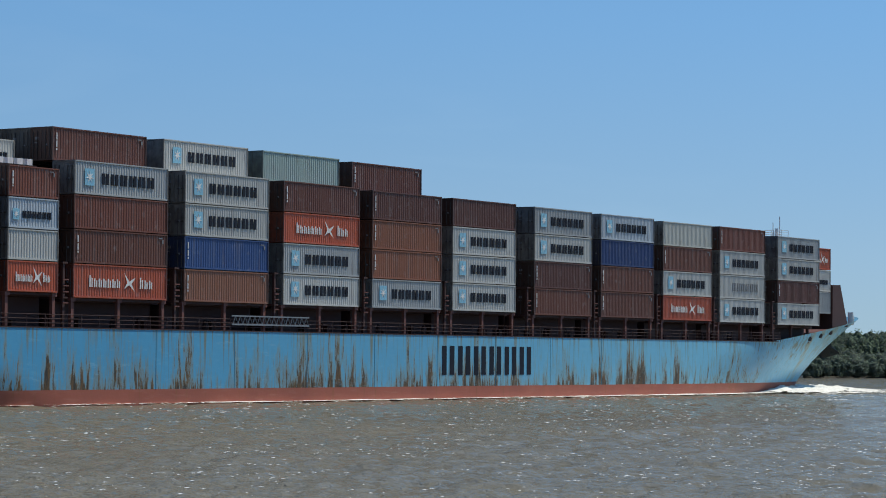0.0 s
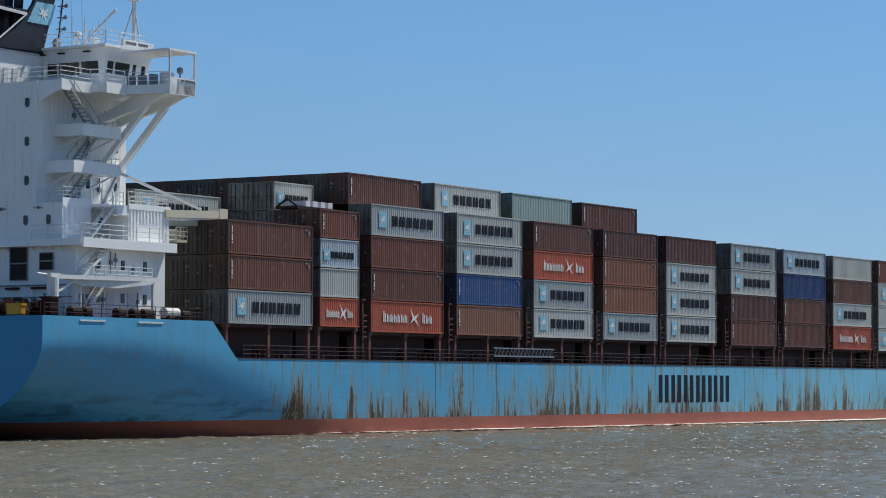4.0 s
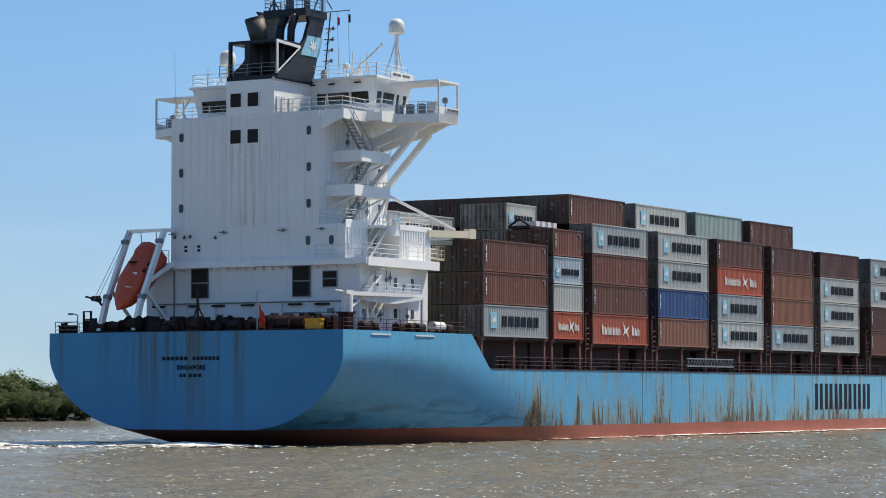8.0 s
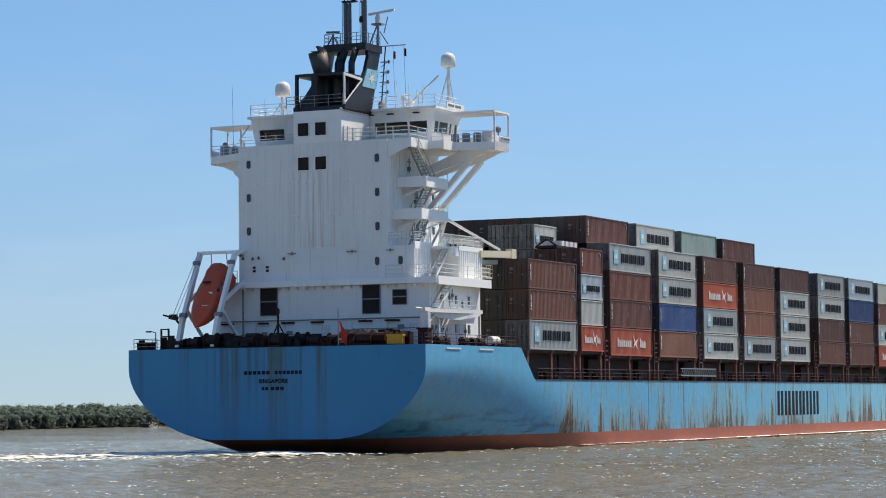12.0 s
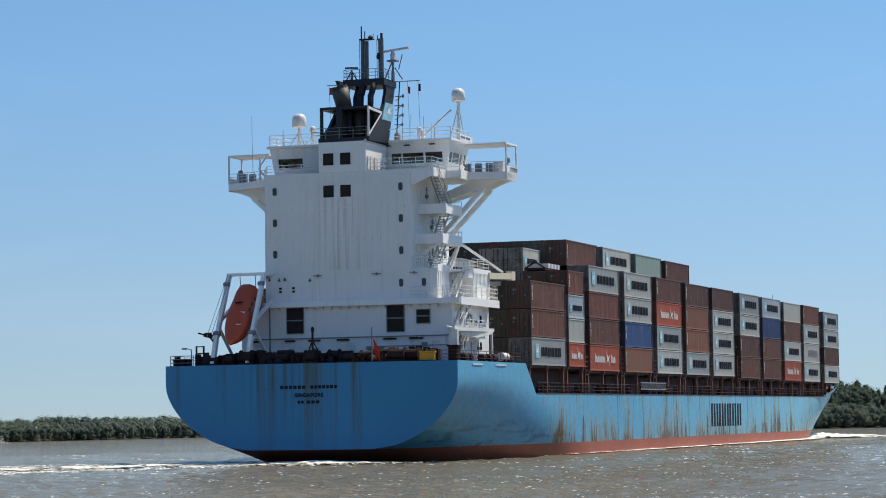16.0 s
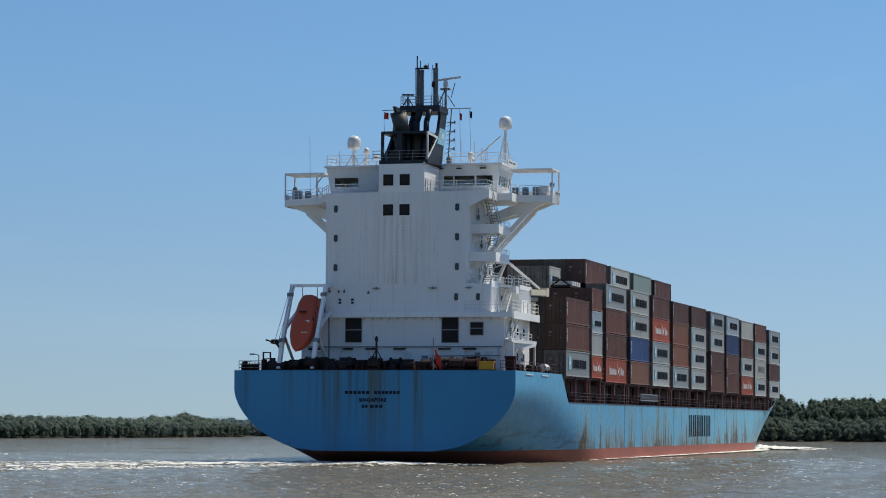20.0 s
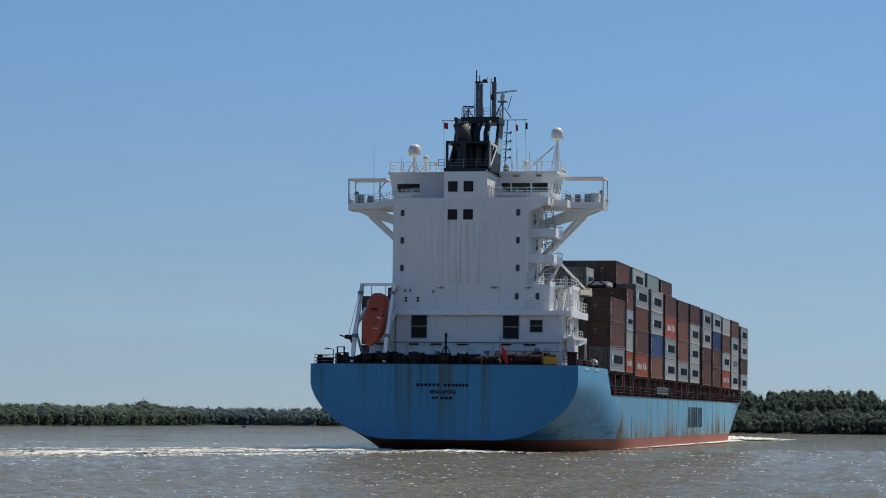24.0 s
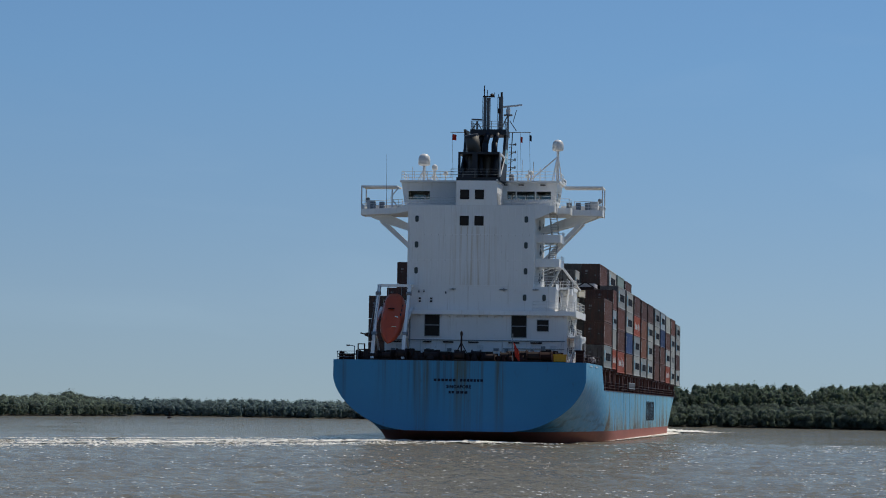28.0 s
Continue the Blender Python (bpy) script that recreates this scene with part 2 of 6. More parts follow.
def water_material():
    n = Nodes("river_water", 0.07, 0.0, 0.12)
    n.b.inputs["IOR"].default_value = 1.16
    big = n.noise(0.018, 4, 0.6)
    c = n.mix(n.ramp(big, 0.35, 0.65), (0.155, 0.144, 0.111), (0.180, 0.165, 0.124))
    c = n.mix(n.ramp(n.noise(0.12, 4), 0.4, 0.7, 0, 0.5), c, (0.154, 0.141, 0.108))
    n.colour(c)
    n.rough(n.ramp(n.noise(0.05, 3), 0.3, 0.7, 0.05, 0.12))
    w2 = n.noise(1.6, 3, 0.6, None, 0.4)
    w3 = n.noise(5.5, 3, 0.65)
    n.bump(n.math("ADD", n.math("MULTIPLY", w2, 0.27), n.math("MULTIPLY", w3, 0.17)), 1.0, 0.8)
    return n.m


def plain(name, base, rough=0.6, metal=0.0, scale=3.0, var=0.25):
    n = Nodes(name, rough, metal, 0.5 if rough < 0.6 else 0.2)
    k = n.noise(scale, 4)
    n.colour(n.mix(n.ramp(k, 0.3, 0.7), base, tuple(v * (1 - var) for v in base)))
    n.bump(k, 0.1, 0.01)
    return n.m


def leaf_material(name, dark, light):
    """Foliage: each crown has its own tone, mottled by clumps of leaves."""
    n = Nodes(name, 0.7, 0.0, 0.25)
    isl = n.t.nodes.new("ShaderNodeNewGeometry").outputs["Random Per Island"]
    stand = n.ramp(n.noise(0.05, 3), 0.35, 0.65)
    c = n.mix(n.math("ADD", n.math("MULTIPLY", isl, 0.45), n.math("MULTIPLY", stand, 0.55)), dark, light)
    clump = n.noise(1.4, 4, 0.7)
    c = n.mix(n.ramp(clump, 0.42, 0.66, 0, 0.35), c, tuple(0.6 * v for v in dark))
    n.colour(c)
    # light passes through the leaves
    thin, both = n.t.nodes.new("ShaderNodeBsdfTranslucent"), n.t.nodes.new("ShaderNodeMixShader")
    n.link(n.mix(1.0, c, (1.5, 1.6, 1.35), "MULTIPLY"), thin.inputs[0])
    both.inputs[0].default_value = 0.65
    n.t.links.new(n.b.outputs[0], both.inputs[1])
    n.t.links.new(thin.outputs[0], both.inputs[2])
    n.t.links.new(both.outputs[0], n.t.nodes["Material Output"].inputs[0])
    return n.m


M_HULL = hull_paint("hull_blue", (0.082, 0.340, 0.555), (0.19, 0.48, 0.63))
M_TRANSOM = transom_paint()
M_BOOT = boot_paint()
M_DECK = plain("deck_red_brown", (0.13, 0.05, 0.035), 0.75, 0, 1.2)
M_COAMING = painted("coaming_brown", (0.055, 0.022, 0.019), (0.03, 0.02, 0.018), 0.5, 0.7)
M_POST = painted("post_brown", (0.17, 0.065, 0.05), (0.05, 0.03, 0.025), 0.5, 0.65)
M_WHITE = painted("house_white", (0.86, 0.86, 0.85), (0.50, 0.40, 0.28), 0.22, 0.45, 0.3)
def tower_paint():
    """White paint of the after wall: rusty runs below the casing windows, dull patches, fine dirt."""
    n = Nodes("tower_white", 0.45)
    y, z = n.xyz(1), n.xyz(2)
    c = n.mix(n.ramp(n.noise(0.3, 5), 0.35, 0.75, 0, 0.3), (0.80, 0.80, 0.79), (0.64, 0.64, 0.62))
    run = n.noise(1.0, 3, 0.6, n.scaled((2.0, 2.4, 0.05)))
    mid = n.math("MULTIPLY", n.ramp(n.math("ABSOLUTE", n.math("SUBTRACT", y, 14.3)), 1.2, 3.0, 1, 0.12), n.math("MULTIPLY", n.ramp(z, 25.0, 25.6, 1, 0.2), n.ramp(z, 18.2, 18.5)))
    c = n.mix(n.math("MULTIPLY", n.ramp(run, 0.48, 0.64, 0, 0.58), mid), c, (0.46, 0.34, 0.19))
    c = n.mix(n.ramp(n.noise(1.0, 4, 0.7, n.scaled((3.0, 3.0, 0.12))), 0.58, 0.70, 0, 0.3), c, (0.40, 0.34, 0.26))
    c = n.mix(n.ramp(n.noise(1.6, 5, 0.75), 0.66, 0.74, 0, 0.45), c, (0.30, 0.2, 0.12))
    n.colour(c)
    n.bump(n.noise(0.8, 3), 0.2, 0.04)
    return n.m


M_TOWER = tower_paint()
M_STEP = plain("stair_grey", (0.36, 0.37, 0.38), 0.6)
M_RAIL = plain("rail_white", (0.74, 0.74, 0.73), 0.5)
M_CREAM = painted("crane_cream", (0.62, 0.57, 0.43), (0.3, 0.22, 0.12), 0.3)
M_BLACK = painted("funnel_black", (0.008, 0.012, 0.021), (0.020, 0.021, 0.024), 0.5, 0.55)
M_DARK = plain("machinery_dark", (0.035, 0.022, 0.02), 0.65)
M_RUSTY = plain("machinery_rust", (0.034, 0.011, 0.009), 0.7)
M_STEEL = plain("mast_dark_grey", (0.11, 0.12, 0.135), 0.5)
M_GREY = plain("mast_grey", (0.22, 0.24, 0.26), 0.5)
M_GLASS = plain("dark_glass", (0.025, 0.03, 0.035), 0.08, 0, 1.0, 0.4)
M_PANE = plain("tinted_pane", (0.26, 0.32, 0.34), 0.02, 0, 1.0, 0.05)
M_PANE.node_tree.nodes["Principled BSDF"].inputs["Transmission Weight"].default_value = 1.0
M_PANE.node_tree.nodes["Principled BSDF"].inputs["IOR"].default_value = 1.3
M_VOID = plain("louvre_dark", (0.03, 0.025, 0.022), 0.7)
M_ORANGE = painted("boat_orange", (0.56, 0.08, 0.026), (0.25, 0.05, 0.03), 0.28, 0.4)
M_YELLOW = plain("box_yellow", (0.62, 0.31, 0.012), 0.5)
M_DOME = plain("dome_white", (0.76, 0.76, 0.74), 0.4)
M_SIGN = plain("lettering_dark", (0.012, 0.018, 0.032), 0.85)
M_SIGNW = plain("lettering_white", (0.78, 0.77, 0.74), 0.5)
M_LOGO = plain("panel_light_blue", (0.25, 0.52, 0.67), 0.5)
M_FLAG = plain("flag_red", (0.62, 0.05, 0.03), 0.7)
M_BOX = container_paint()
M_END_SHADED = container_paint("container_end_paint_shaded", 0.85)
M_BOXDARK = plain("container_rods", (0.085, 0.075, 0.07), 0.6, 0.3)
M_WATER = water_material()


def foam_material():
    n = Nodes("foam", 0.75)
    k = n.noise(1.0, 5, 0.7, n.scaled((0.9, 2.6, 2.6)))
    n.colour(n.mix(n.ramp(k, 0.35, 0.65), (0.84, 0.83, 0.79), (0.56, 0.53, 0.46)))
    n.bump(k, 0.6, 0.15)
    return n.m


M_FOAM = foam_material()
M_FLECK = plain("glint_white", (0.9, 0.9, 0.88), 0.25)
M_LEAF_NEAR = leaf_material("mangrove_leaves", (0.058, 0.080, 0.036), (0.12, 0.145, 0.062))
M_LEAF_PALM = leaf_material("nipa_fronds", (0.040, 0.052, 0.030), (0.085, 0.095, 0.050))
# the next three are paled and blued: haze over the river put into leaf colour
M_LEAF_LEFT = leaf_material("bank_leaves_hazed", (0.100, 0.132, 0.124), (0.165, 0.195, 0.165))
M_LEAF_FAR = leaf_material("distant_leaves_hazed", (0.135, 0.182, 0.205), (0.158, 0.205, 0.225))
M_LEAF_PINE = leaf_material("pine_needles_hazed", (0.09, 0.122, 0.105), (0.13, 0.162, 0.125))
M_BARK = plain("bark", (0.09, 0.07, 0.05), 0.85)
M_MUD = plain("mud_bank", (0.035, 0.032, 0.025), 0.8, 0, 0.3)


# ---- mesh helpers ----
class Mesh:
    """Collects vertices and faces of one mesh."""

    def __init__(self):
        self.v, self.f = [], []

    def add(self, vs, fs):
        k = len(self.v)
        self.v += [tuple(p) for p in vs]
        self.f += [tuple(k + i for i in f) for f in fs]
        return self

    def box(self, x0, x1, y0, y1, z0, z1, bevel=0.0):
        if bevel <= 0:
            return self.add([(x, y, z) for z in (z0, z1) for x, y in ((x0, y0), (x1, y0), (x1, y1), (x0, y1))],
                            [(3, 2, 1, 0), (4, 5, 6, 7), (0, 1, 5, 4), (1, 2, 6, 5), (2, 3, 7, 6), (3, 0, 4, 7)])
        c = bevel
        return self.prism([(x0 + c, y0), (x1 - c, y0), (x1, y0 + c), (x1, y1 - c), (x1 - c, y1), (x0 + c, y1), (x0, y1 - c), (x0, y0 + c)], z0, z1)

    def prism(self, outline, z0, z1, m=None):
        """An upright prism over an outline (counter-clockwise)."""
        n = len(outline)
        vs = [Vector((x, y, z)) for z in (z0, z1) for x, y in outline]
        if m is not None:
            vs = [m @ p for p in vs]
        return self.add(vs, [tuple(range(n - 1, -1, -1)), tuple(range(n, 2 * n))] + [(i, (i + 1) % n, n + (i + 1) % n, n + i) for i in range(n)])

    def rod(self, p, q, r, seg=6, r2=None, caps=True):
        p, q = Vector(p), Vector(q)
        turn = (q - p).to_track_quat("Z", "Y")
        r2 = r if r2 is None else r2
        vs = [c + turn @ Vector((k * math.cos(2 * math.pi * i / seg), k * math.sin(2 * math.pi * i / seg), 0)) for c, k in ((p, r), (q, r2)) for i in range(seg)]
        fs = [(i, (i + 1) % seg, seg + (i + 1) % seg, seg + i) for i in range(seg)]
        if caps:
            fs += [tuple(range(seg - 1, -1, -1)), tuple(range(seg, 2 * seg))]
        return self.add(vs, fs)

    def beam(self, p, q, w, h):
        """A square beam from p to q, w wide and h high."""
        p, q = Vector(p), Vector(q)
        turn = (q - p).to_track_quat("Z", "Y")
        return self.add([c + turn @ Vector((a, b, 0)) for c in (p, q) for a, b in ((-w / 2, -h / 2), (w / 2, -h / 2), (w / 2, h / 2), (-w / 2, h / 2))],
                        [(3, 2, 1, 0), (4, 5, 6, 7), (0, 1, 5, 4), (1, 2, 6, 5), (2, 3, 7, 6), (3, 0, 4, 7)])

    def lathe(self, cx, cy, rows, seg=14):
        """A turned body: rows of (radius, z) from the bottom up."""
        vs = [(cx + r * math.cos(2 * math.pi * i / seg), cy + r * math.sin(2 * math.pi * i / seg), z) for r, z in rows for i in range(seg)]
        fs = [(j * seg + i, j * seg + (i + 1) % seg, (j + 1) * seg + (i + 1) % seg, (j + 1) * seg + i) for j in range(len(rows) - 1) for i in range(seg)]
        fs += [tuple(range(seg - 1, -1, -1)), tuple(range((len(rows) - 1) * seg, len(rows) * seg))]
        return self.add(vs, fs)

    def grid(self, pts, cols):
        """A sheet over rows of points, each row cols long."""
        k = len(pts) // cols
        return self.add(pts, [(j * cols + i, j * cols + i + 1, (j + 1) * cols + i + 1, (j + 1) * cols + i) for j in range(k - 1) for i in range(cols - 1)])

    def data(self, name, material, smooth=False):
        me = bpy.data.meshes.new(name)
        me.from_pydata(self.v, [], self.f)
        if material:
            me.materials.append(material)
        if smooth:
            me.polygons.foreach_set("use_smooth", [True] * len(me.polygons))
        me.update()
        return me


def part(name, mesh, material, parent, label="", smooth=False, at=None):
    """Links a mesh as one object under a thing or a part."""
    ob = new(name, mesh.data(name, material, smooth) if isinstance(mesh, Mesh) else mesh)
    ob.parent = parent
    if at is not None:
        ob.matrix_basis = at
    return tagged(ob, label)


ABOARD = []  # what the ship carries: a thing and its place in the ship's space


def aboard(ob, m=None):
    ABOARD.append((ob, Matrix.Identity(4) if m is None else m.copy()))
    return ob


def railing(outline, z, height=1.05, step=1.6, r=0.03, bars=3):
    """Posts and bars along a line of (x, y) points."""
    m = Mesh()
    for (x0, y0), (x1, y1) in zip(outline, outline[1:]):
        n = max(1, round(math.hypot(x1 - x0, y1 - y0) / step))
        for i in range(n + 1):
            x, y = x0 + (x1 - x0) * i / n, y0 + (y1 - y0) * i / n
            m.rod((x, y, z), (x, y, z + height), r * 1.2, 5)
        for k in range(bars):
            zz = z + height * (k + 1) / bars
            m.rod((x0, y0, zz), (x1, y1, zz), r, 5)
    return m


def stair(p, q, width_dir, width=0.8, steps=9):
    """A steep ship's stair from p up to q."""
    m = Mesh()
    p, q, w = Vector(p), Vector(q), Vector(width_dir).normalized() * width
    for s in (Vector((0, 0, 0)), w):
        m.beam(p + s, q + s, 0.06, 0.22)
        m.rod(p + s + Vector((0, 0, 0.95)), q + s + Vector((0, 0, 0.95)), 0.03, 5)
        for k in (0.1, 0.5, 0.9):
            c = p.lerp(q, k) + s
            m.rod(c, c + Vector((0, 0, 0.95)), 0.025, 5)
    for i in range(1, steps):
        c = p.lerp(q, i / steps)
        m.beam(c, c + w, 0.22, 0.04)
    return m


# ---- river, banks ----
BEAM = 29.3
HALF = BEAM / 2


def build_water():
    """One sheet of water to the horizon, in rings round the eye; the reach before the banks has real wavelets."""
    rng = np.random.default_rng(2)
    rings = [0.002, 20.0, 45.0]
    r = 66.0
    while r < 345:
        rings.append(r)
        r += max(0.22, 3.1e-5 * r * r)
    rings += [370.0, 420.0, 520.0, 700.0, 1000.0, 1700.0, 3000.0, 4600.0]
    fine = np.arange(11.0, 60.0, 0.13)
    az = np.radians(np.concatenate([fine, np.arange(65.0, 371.0, 9.0), [371.0]]))
    R, A = np.meshgrid(np.array(rings), az, indexing="ij")
    X, Y = R * np.cos(A), R * np.sin(A)
    X[0] += 3.0
    Z = np.zeros_like(X)
    for _ in range(46):
        lam = 0.7 * 7.0 ** rng.random()
        d = rng.normal(-0.6, 0.75)
        k = 2 * math.pi / lam
        amp = 0.0075 * lam ** 0.8
        Z += amp * np.sin(k * (X * math.cos(d) + Y * math.sin(d)) + rng.uniform(0, 6.28)) * (0.75 + 0.5 * np.sin(X * rng.uniform(0.02, 0.09) + Y * rng.uniform(0.02, 0.09) + rng.uniform(0, 6.28)))
    inside = np.clip((R - 50) / 16, 0, 1) * np.clip((360 - R) / 60, 0, 1) * np.clip((np.degrees(A) - 11) / 1, 0, 1) * np.clip((59.5 - np.degrees(A)) / 1, 0, 1)
    Z *= inside
    n, c = X.shape
    co = np.stack([X, Y, Z], -1).reshape(-1, 3)
    i, j = np.meshgrid(np.arange(n - 1), np.arange(c - 1), indexing="ij")
    k = (i * c + j).ravel()
    quads = np.stack([k, k + c, k + c + 1, k + 1], 1)
    me = bpy.data.meshes.new("water")
    me.vertices.add(len(co))
    me.vertices.foreach_set("co", co.ravel())
    me.loops.add(quads.size)
    me.loops.foreach_set("vertex_index", quads.ravel())
    me.polygons.add(len(quads))
    me.polygons.foreach_set("loop_start", np.arange(len(quads)) * 4)
    me.polygons.foreach_set("use_smooth", np.ones(len(quads), bool))
    me.materials.append(M_WATER)
    me.update(calc_edges=True)
    tagged(part("water", me, None, None, "brown-grey rippled river water with small glittering waves"), "", "water", "", "structure")


def leaf_lobe(rng, centre, radii, n, size):
    """Leaf sprays through the outer part of a crown, each turned roughly outwards and up."""
    d = rng.normal(0, 1, (n, 3))
    d[:, 2] = np.abs(d[:, 2]) * np.where(rng.random(n) < 0.7, 1, -0.8)
    d /= np.linalg.norm(d, axis=1)[:, None]
    lump = 1 + 0.13 * np.sin(d @ rng.normal(0, 3.2, 3) + rng.uniform(0, 6)) + 0.09 * np.sin(d @ rng.normal(0, 6, 3) + rng.uniform(0, 6))
    c = np.array(centre) + d * radii * (rng.uniform(0.6, 0.94, n) * lump)[:, None]
    nrm = d * 0.7 + (0, 0, 0.45) + rng.normal(0, 0.35, (n, 3))
    nrm /= np.linalg.norm(nrm, axis=1)[:, None]
    u = np.cross(nrm, rng.normal(0, 1, (n, 3)))
    u /= np.linalg.norm(u, axis=1)[:, None] + 1e-9
    w = np.cross(nrm, u)
    s = size * rng.uniform(0.6, 1.5, (n, 1))
    return np.stack([c - u * s, c - w * s * 0.6, c + u * s, c + w * s * 0.6], 1)


def crown(mesh, centre, rx, rz, seed, rough=0.3):
    """A ragged crown: a closed body of rings, bulging in clumps of leaves."""
    seg, rings = 9, 6
    vs = []
    c = Vector(centre)
    for j in range(rings + 1):
        b = -math.pi / 2 + math.pi * j / rings
        for i in range(seg):
            a = 2 * math.pi * (i + 0.5 * (j % 2)) / seg
            d = Vector((math.cos(a) * math.cos(b), math.sin(a) * math.cos(b), math.sin(b)))
            p = c + Vector((d.x * rx, d.y * rx, d.z * rz))
            k = 1 + rough * (1.5 * noise.noise(p * 0.55 + Vector((0, 0, seed))) + 0.9 * noise.noise(p * 1.35) + 0.7 * noise.noise(p * 2.9))
            vs.append((c.x + d.x * rx * k, c.y + d.y * rx * k, max(0.1, c.z + d.z * rz * (0.6 + 0.4 * k))))
    mesh.add(vs, [(j * seg + i, j * seg + (i + 1) % seg, (j + 1) * seg + (i + 1) % seg, (j + 1) * seg + i) for j in range(rings) for i in range(seg)])


def wood(name, line, rows, height, spread, material, label, seed, pine=False, leaves=60, z0=0.3, front=0.5, gap=1.1, tall=()):
    """A closed belt of trees along a bank: trunks in one mesh, ragged crowns in another, leaves standing off them in a third."""
    rng = np.random.default_rng(seed)
    quads, trunk, canopy = [], Mesh(), Mesh()

    def tuft(c, rx, rz, n, size):
        crown(canopy, c, rx * 0.55, rz * 0.62, seed, 0.3)
        quads.append(leaf_lobe(rng, c, (rx, rx, rz), n, size))

    for (x0, y0), (x1, y1) in zip(line, line[1:]):
        d = math.dist((x0, y0), (x1, y1))
        away = Vector((-(y1 - y0), x1 - x0)).normalized()
        if away.dot(Vector((x0, y0))) < 0:
            away = -away
        for row in range(rows):
            n = max(1, int(d / spread)) + 2
            for i in range(n):
                k = (i - 0.7 + rng.uniform(0, 1)) / (n - 1.4)
                off = row * spread * gap + rng.uniform(0, spread) - 1.2
                x, y = x0 + (x1 - x0) * k + away.x * off, y0 + (y1 - y0) * k + away.y * off
                swell = noise.noise(Vector((x * 0.03, y * 0.03, seed + 0.5))) + 0.6 * noise.noise(Vector((x * 0.12, y * 0.12, seed)))
                hgt = height * (rng.uniform(0.85, 0.97) + (0.05 if pine else 0.10) * swell) * (front + (1 - front) * (row / max(1, rows - 1)) ** 0.8)
                if row > rows - 3:
                    az = math.degrees(math.atan2(y, x))
                    hgt *= 1 + sum(k * math.exp(-((az - at) / wide) ** 2) for at, wide, k in tall)
                if rng.random() < 0.03:
                    hgt *= 1.1
                if row < 2:
                    trunk.rod((x, y, z0 - 0.6), (x, y, z0 + hgt * 0.7), 0.02 * hgt, 5, 0.008 * hgt, False)
                    for _ in range(2):
                        q = rng.uniform(-1, 1, 2) * hgt * 0.22
                        trunk.rod((x, y, z0 + hgt * 0.35), (x + q[0], y + q[1], z0 + hgt * 0.7), 0.012 * hgt, 4, 0.005 * hgt, False)
                if pine:
                    w = hgt * rng.uniform(0.12, 0.19)
                    tuft((x, y, z0 + hgt * 0.42), w, hgt * 0.42, leaves, 0.27)
                    tuft((x + rng.normal(0, 0.4), y + rng.normal(0, 0.4), z0 + hgt * 0.8), w * 0.7, hgt * rng.uniform(0.12, 0.2), leaves // 2, 0.22)
                else:
                    r = hgt * rng.uniform(0.22, 0.4)
                    rz = hgt * rng.uniform(0.22, 0.36)
                    tuft((x, y, z0 + hgt - rz * 0.95), r, rz, leaves, 0.2)
                    if row < 2:
                        for _ in range(3):
                            a, r2 = rng.uniform(0, 6.28), r * rng.uniform(0.4, 0.8)
                            tuft((x + r * 0.9 * math.cos(a), y + r * 0.9 * math.sin(a), z0 + hgt * rng.uniform(0.15, 0.7)), r2, r2, leaves // 2, 0.18)
                    tuft((x, y, z0 + hgt * 0.26), r * 1.1, hgt * 0.34, leaves // 2 if row < 2 else 20, 0.2)
    pts = np.concatenate(quads).reshape(-1, 3)
    pts[:, 2] = np.maximum(pts[:, 2], 0.1)
    me = bpy.data.meshes.new("foliage")
    n = len(pts) // 4
    me.vertices.add(len(pts))
    me.vertices.foreach_set("co", pts.ravel())
    me.loops.add(len(pts))
    me.loops.foreach_set("vertex_index", np.arange(len(pts)))
    me.polygons.add(n)
    me.polygons.foreach_set("loop_start", np.arange(n) * 4)
    me.materials.append(material)
    me.update(calc_edges=True)
    ob = tagged(new(name), label, "trees", "", "stuff")
    tagged(part("foliage", me, None, ob), "", "", "", "stuff")
    tagged(part("trunks", trunk, M_BARK, ob), "", "", "", "stuff")
    tagged(part("canopy", canopy, material, ob, "", True), "", "", "", "stuff")
    return ob


def build_flecks():
    """Small white flecks in loose lines over the river, standing in for sun glints and broken crests."""
    rng = np.random.default_rng(12)
    m = Mesh()
    for _ in range(1500):
        r = 72 * (330 / 72) ** rng.random()
        # crowded towards the sun's side, as its glints would be
        az = radians(14 + 43 * rng.random() ** 2.3)
        cx, cy = r * math.cos(az), r * math.sin(az)
        lay = rng.normal(-0.25, 0.2)
        for _ in range(rng.integers(1, 8)):
            k = rng.normal(0, 1.7)
            x, y = cx - k * math.sin(az + lay), cy + k * math.cos(az + lay)
            x, y = x + rng.normal(0, 0.3) * math.cos(az), y + rng.normal(0, 0.3) * math.sin(az)
            w = rng.uniform(0.015, 0.12) * (0.3 + r / 150)
            h = rng.uniform(0.006, 0.018) * (0.5 + r / 150)
            z = 0.04 + rng.uniform(0, 0.06)
            u, v = (-math.sin(az), math.cos(az)), (math.cos(az), math.sin(az))
            ring = [(x + u[0] * w * a + v[0] * b * 0.05, y + u[1] * w * a + v[1] * b * 0.05, z) for a, b in ((-1, 0), (-0.4, -1), (0.5, -1), (1, 0), (0.4, 1), (-0.5, 1))]
            m.add(ring + [(x, y, z + h)], [(i, (i + 1) % 6, 6) for i in range(6)])
    tagged(part("whitecap_flecks", m, M_FLECK, None, "small white flecks standing in for sun glints and broken water on the river"), "", "foam", "", "stuff")


def polar(az, d):
    return (d * math.cos(radians(az)), d * math.sin(radians(az)))


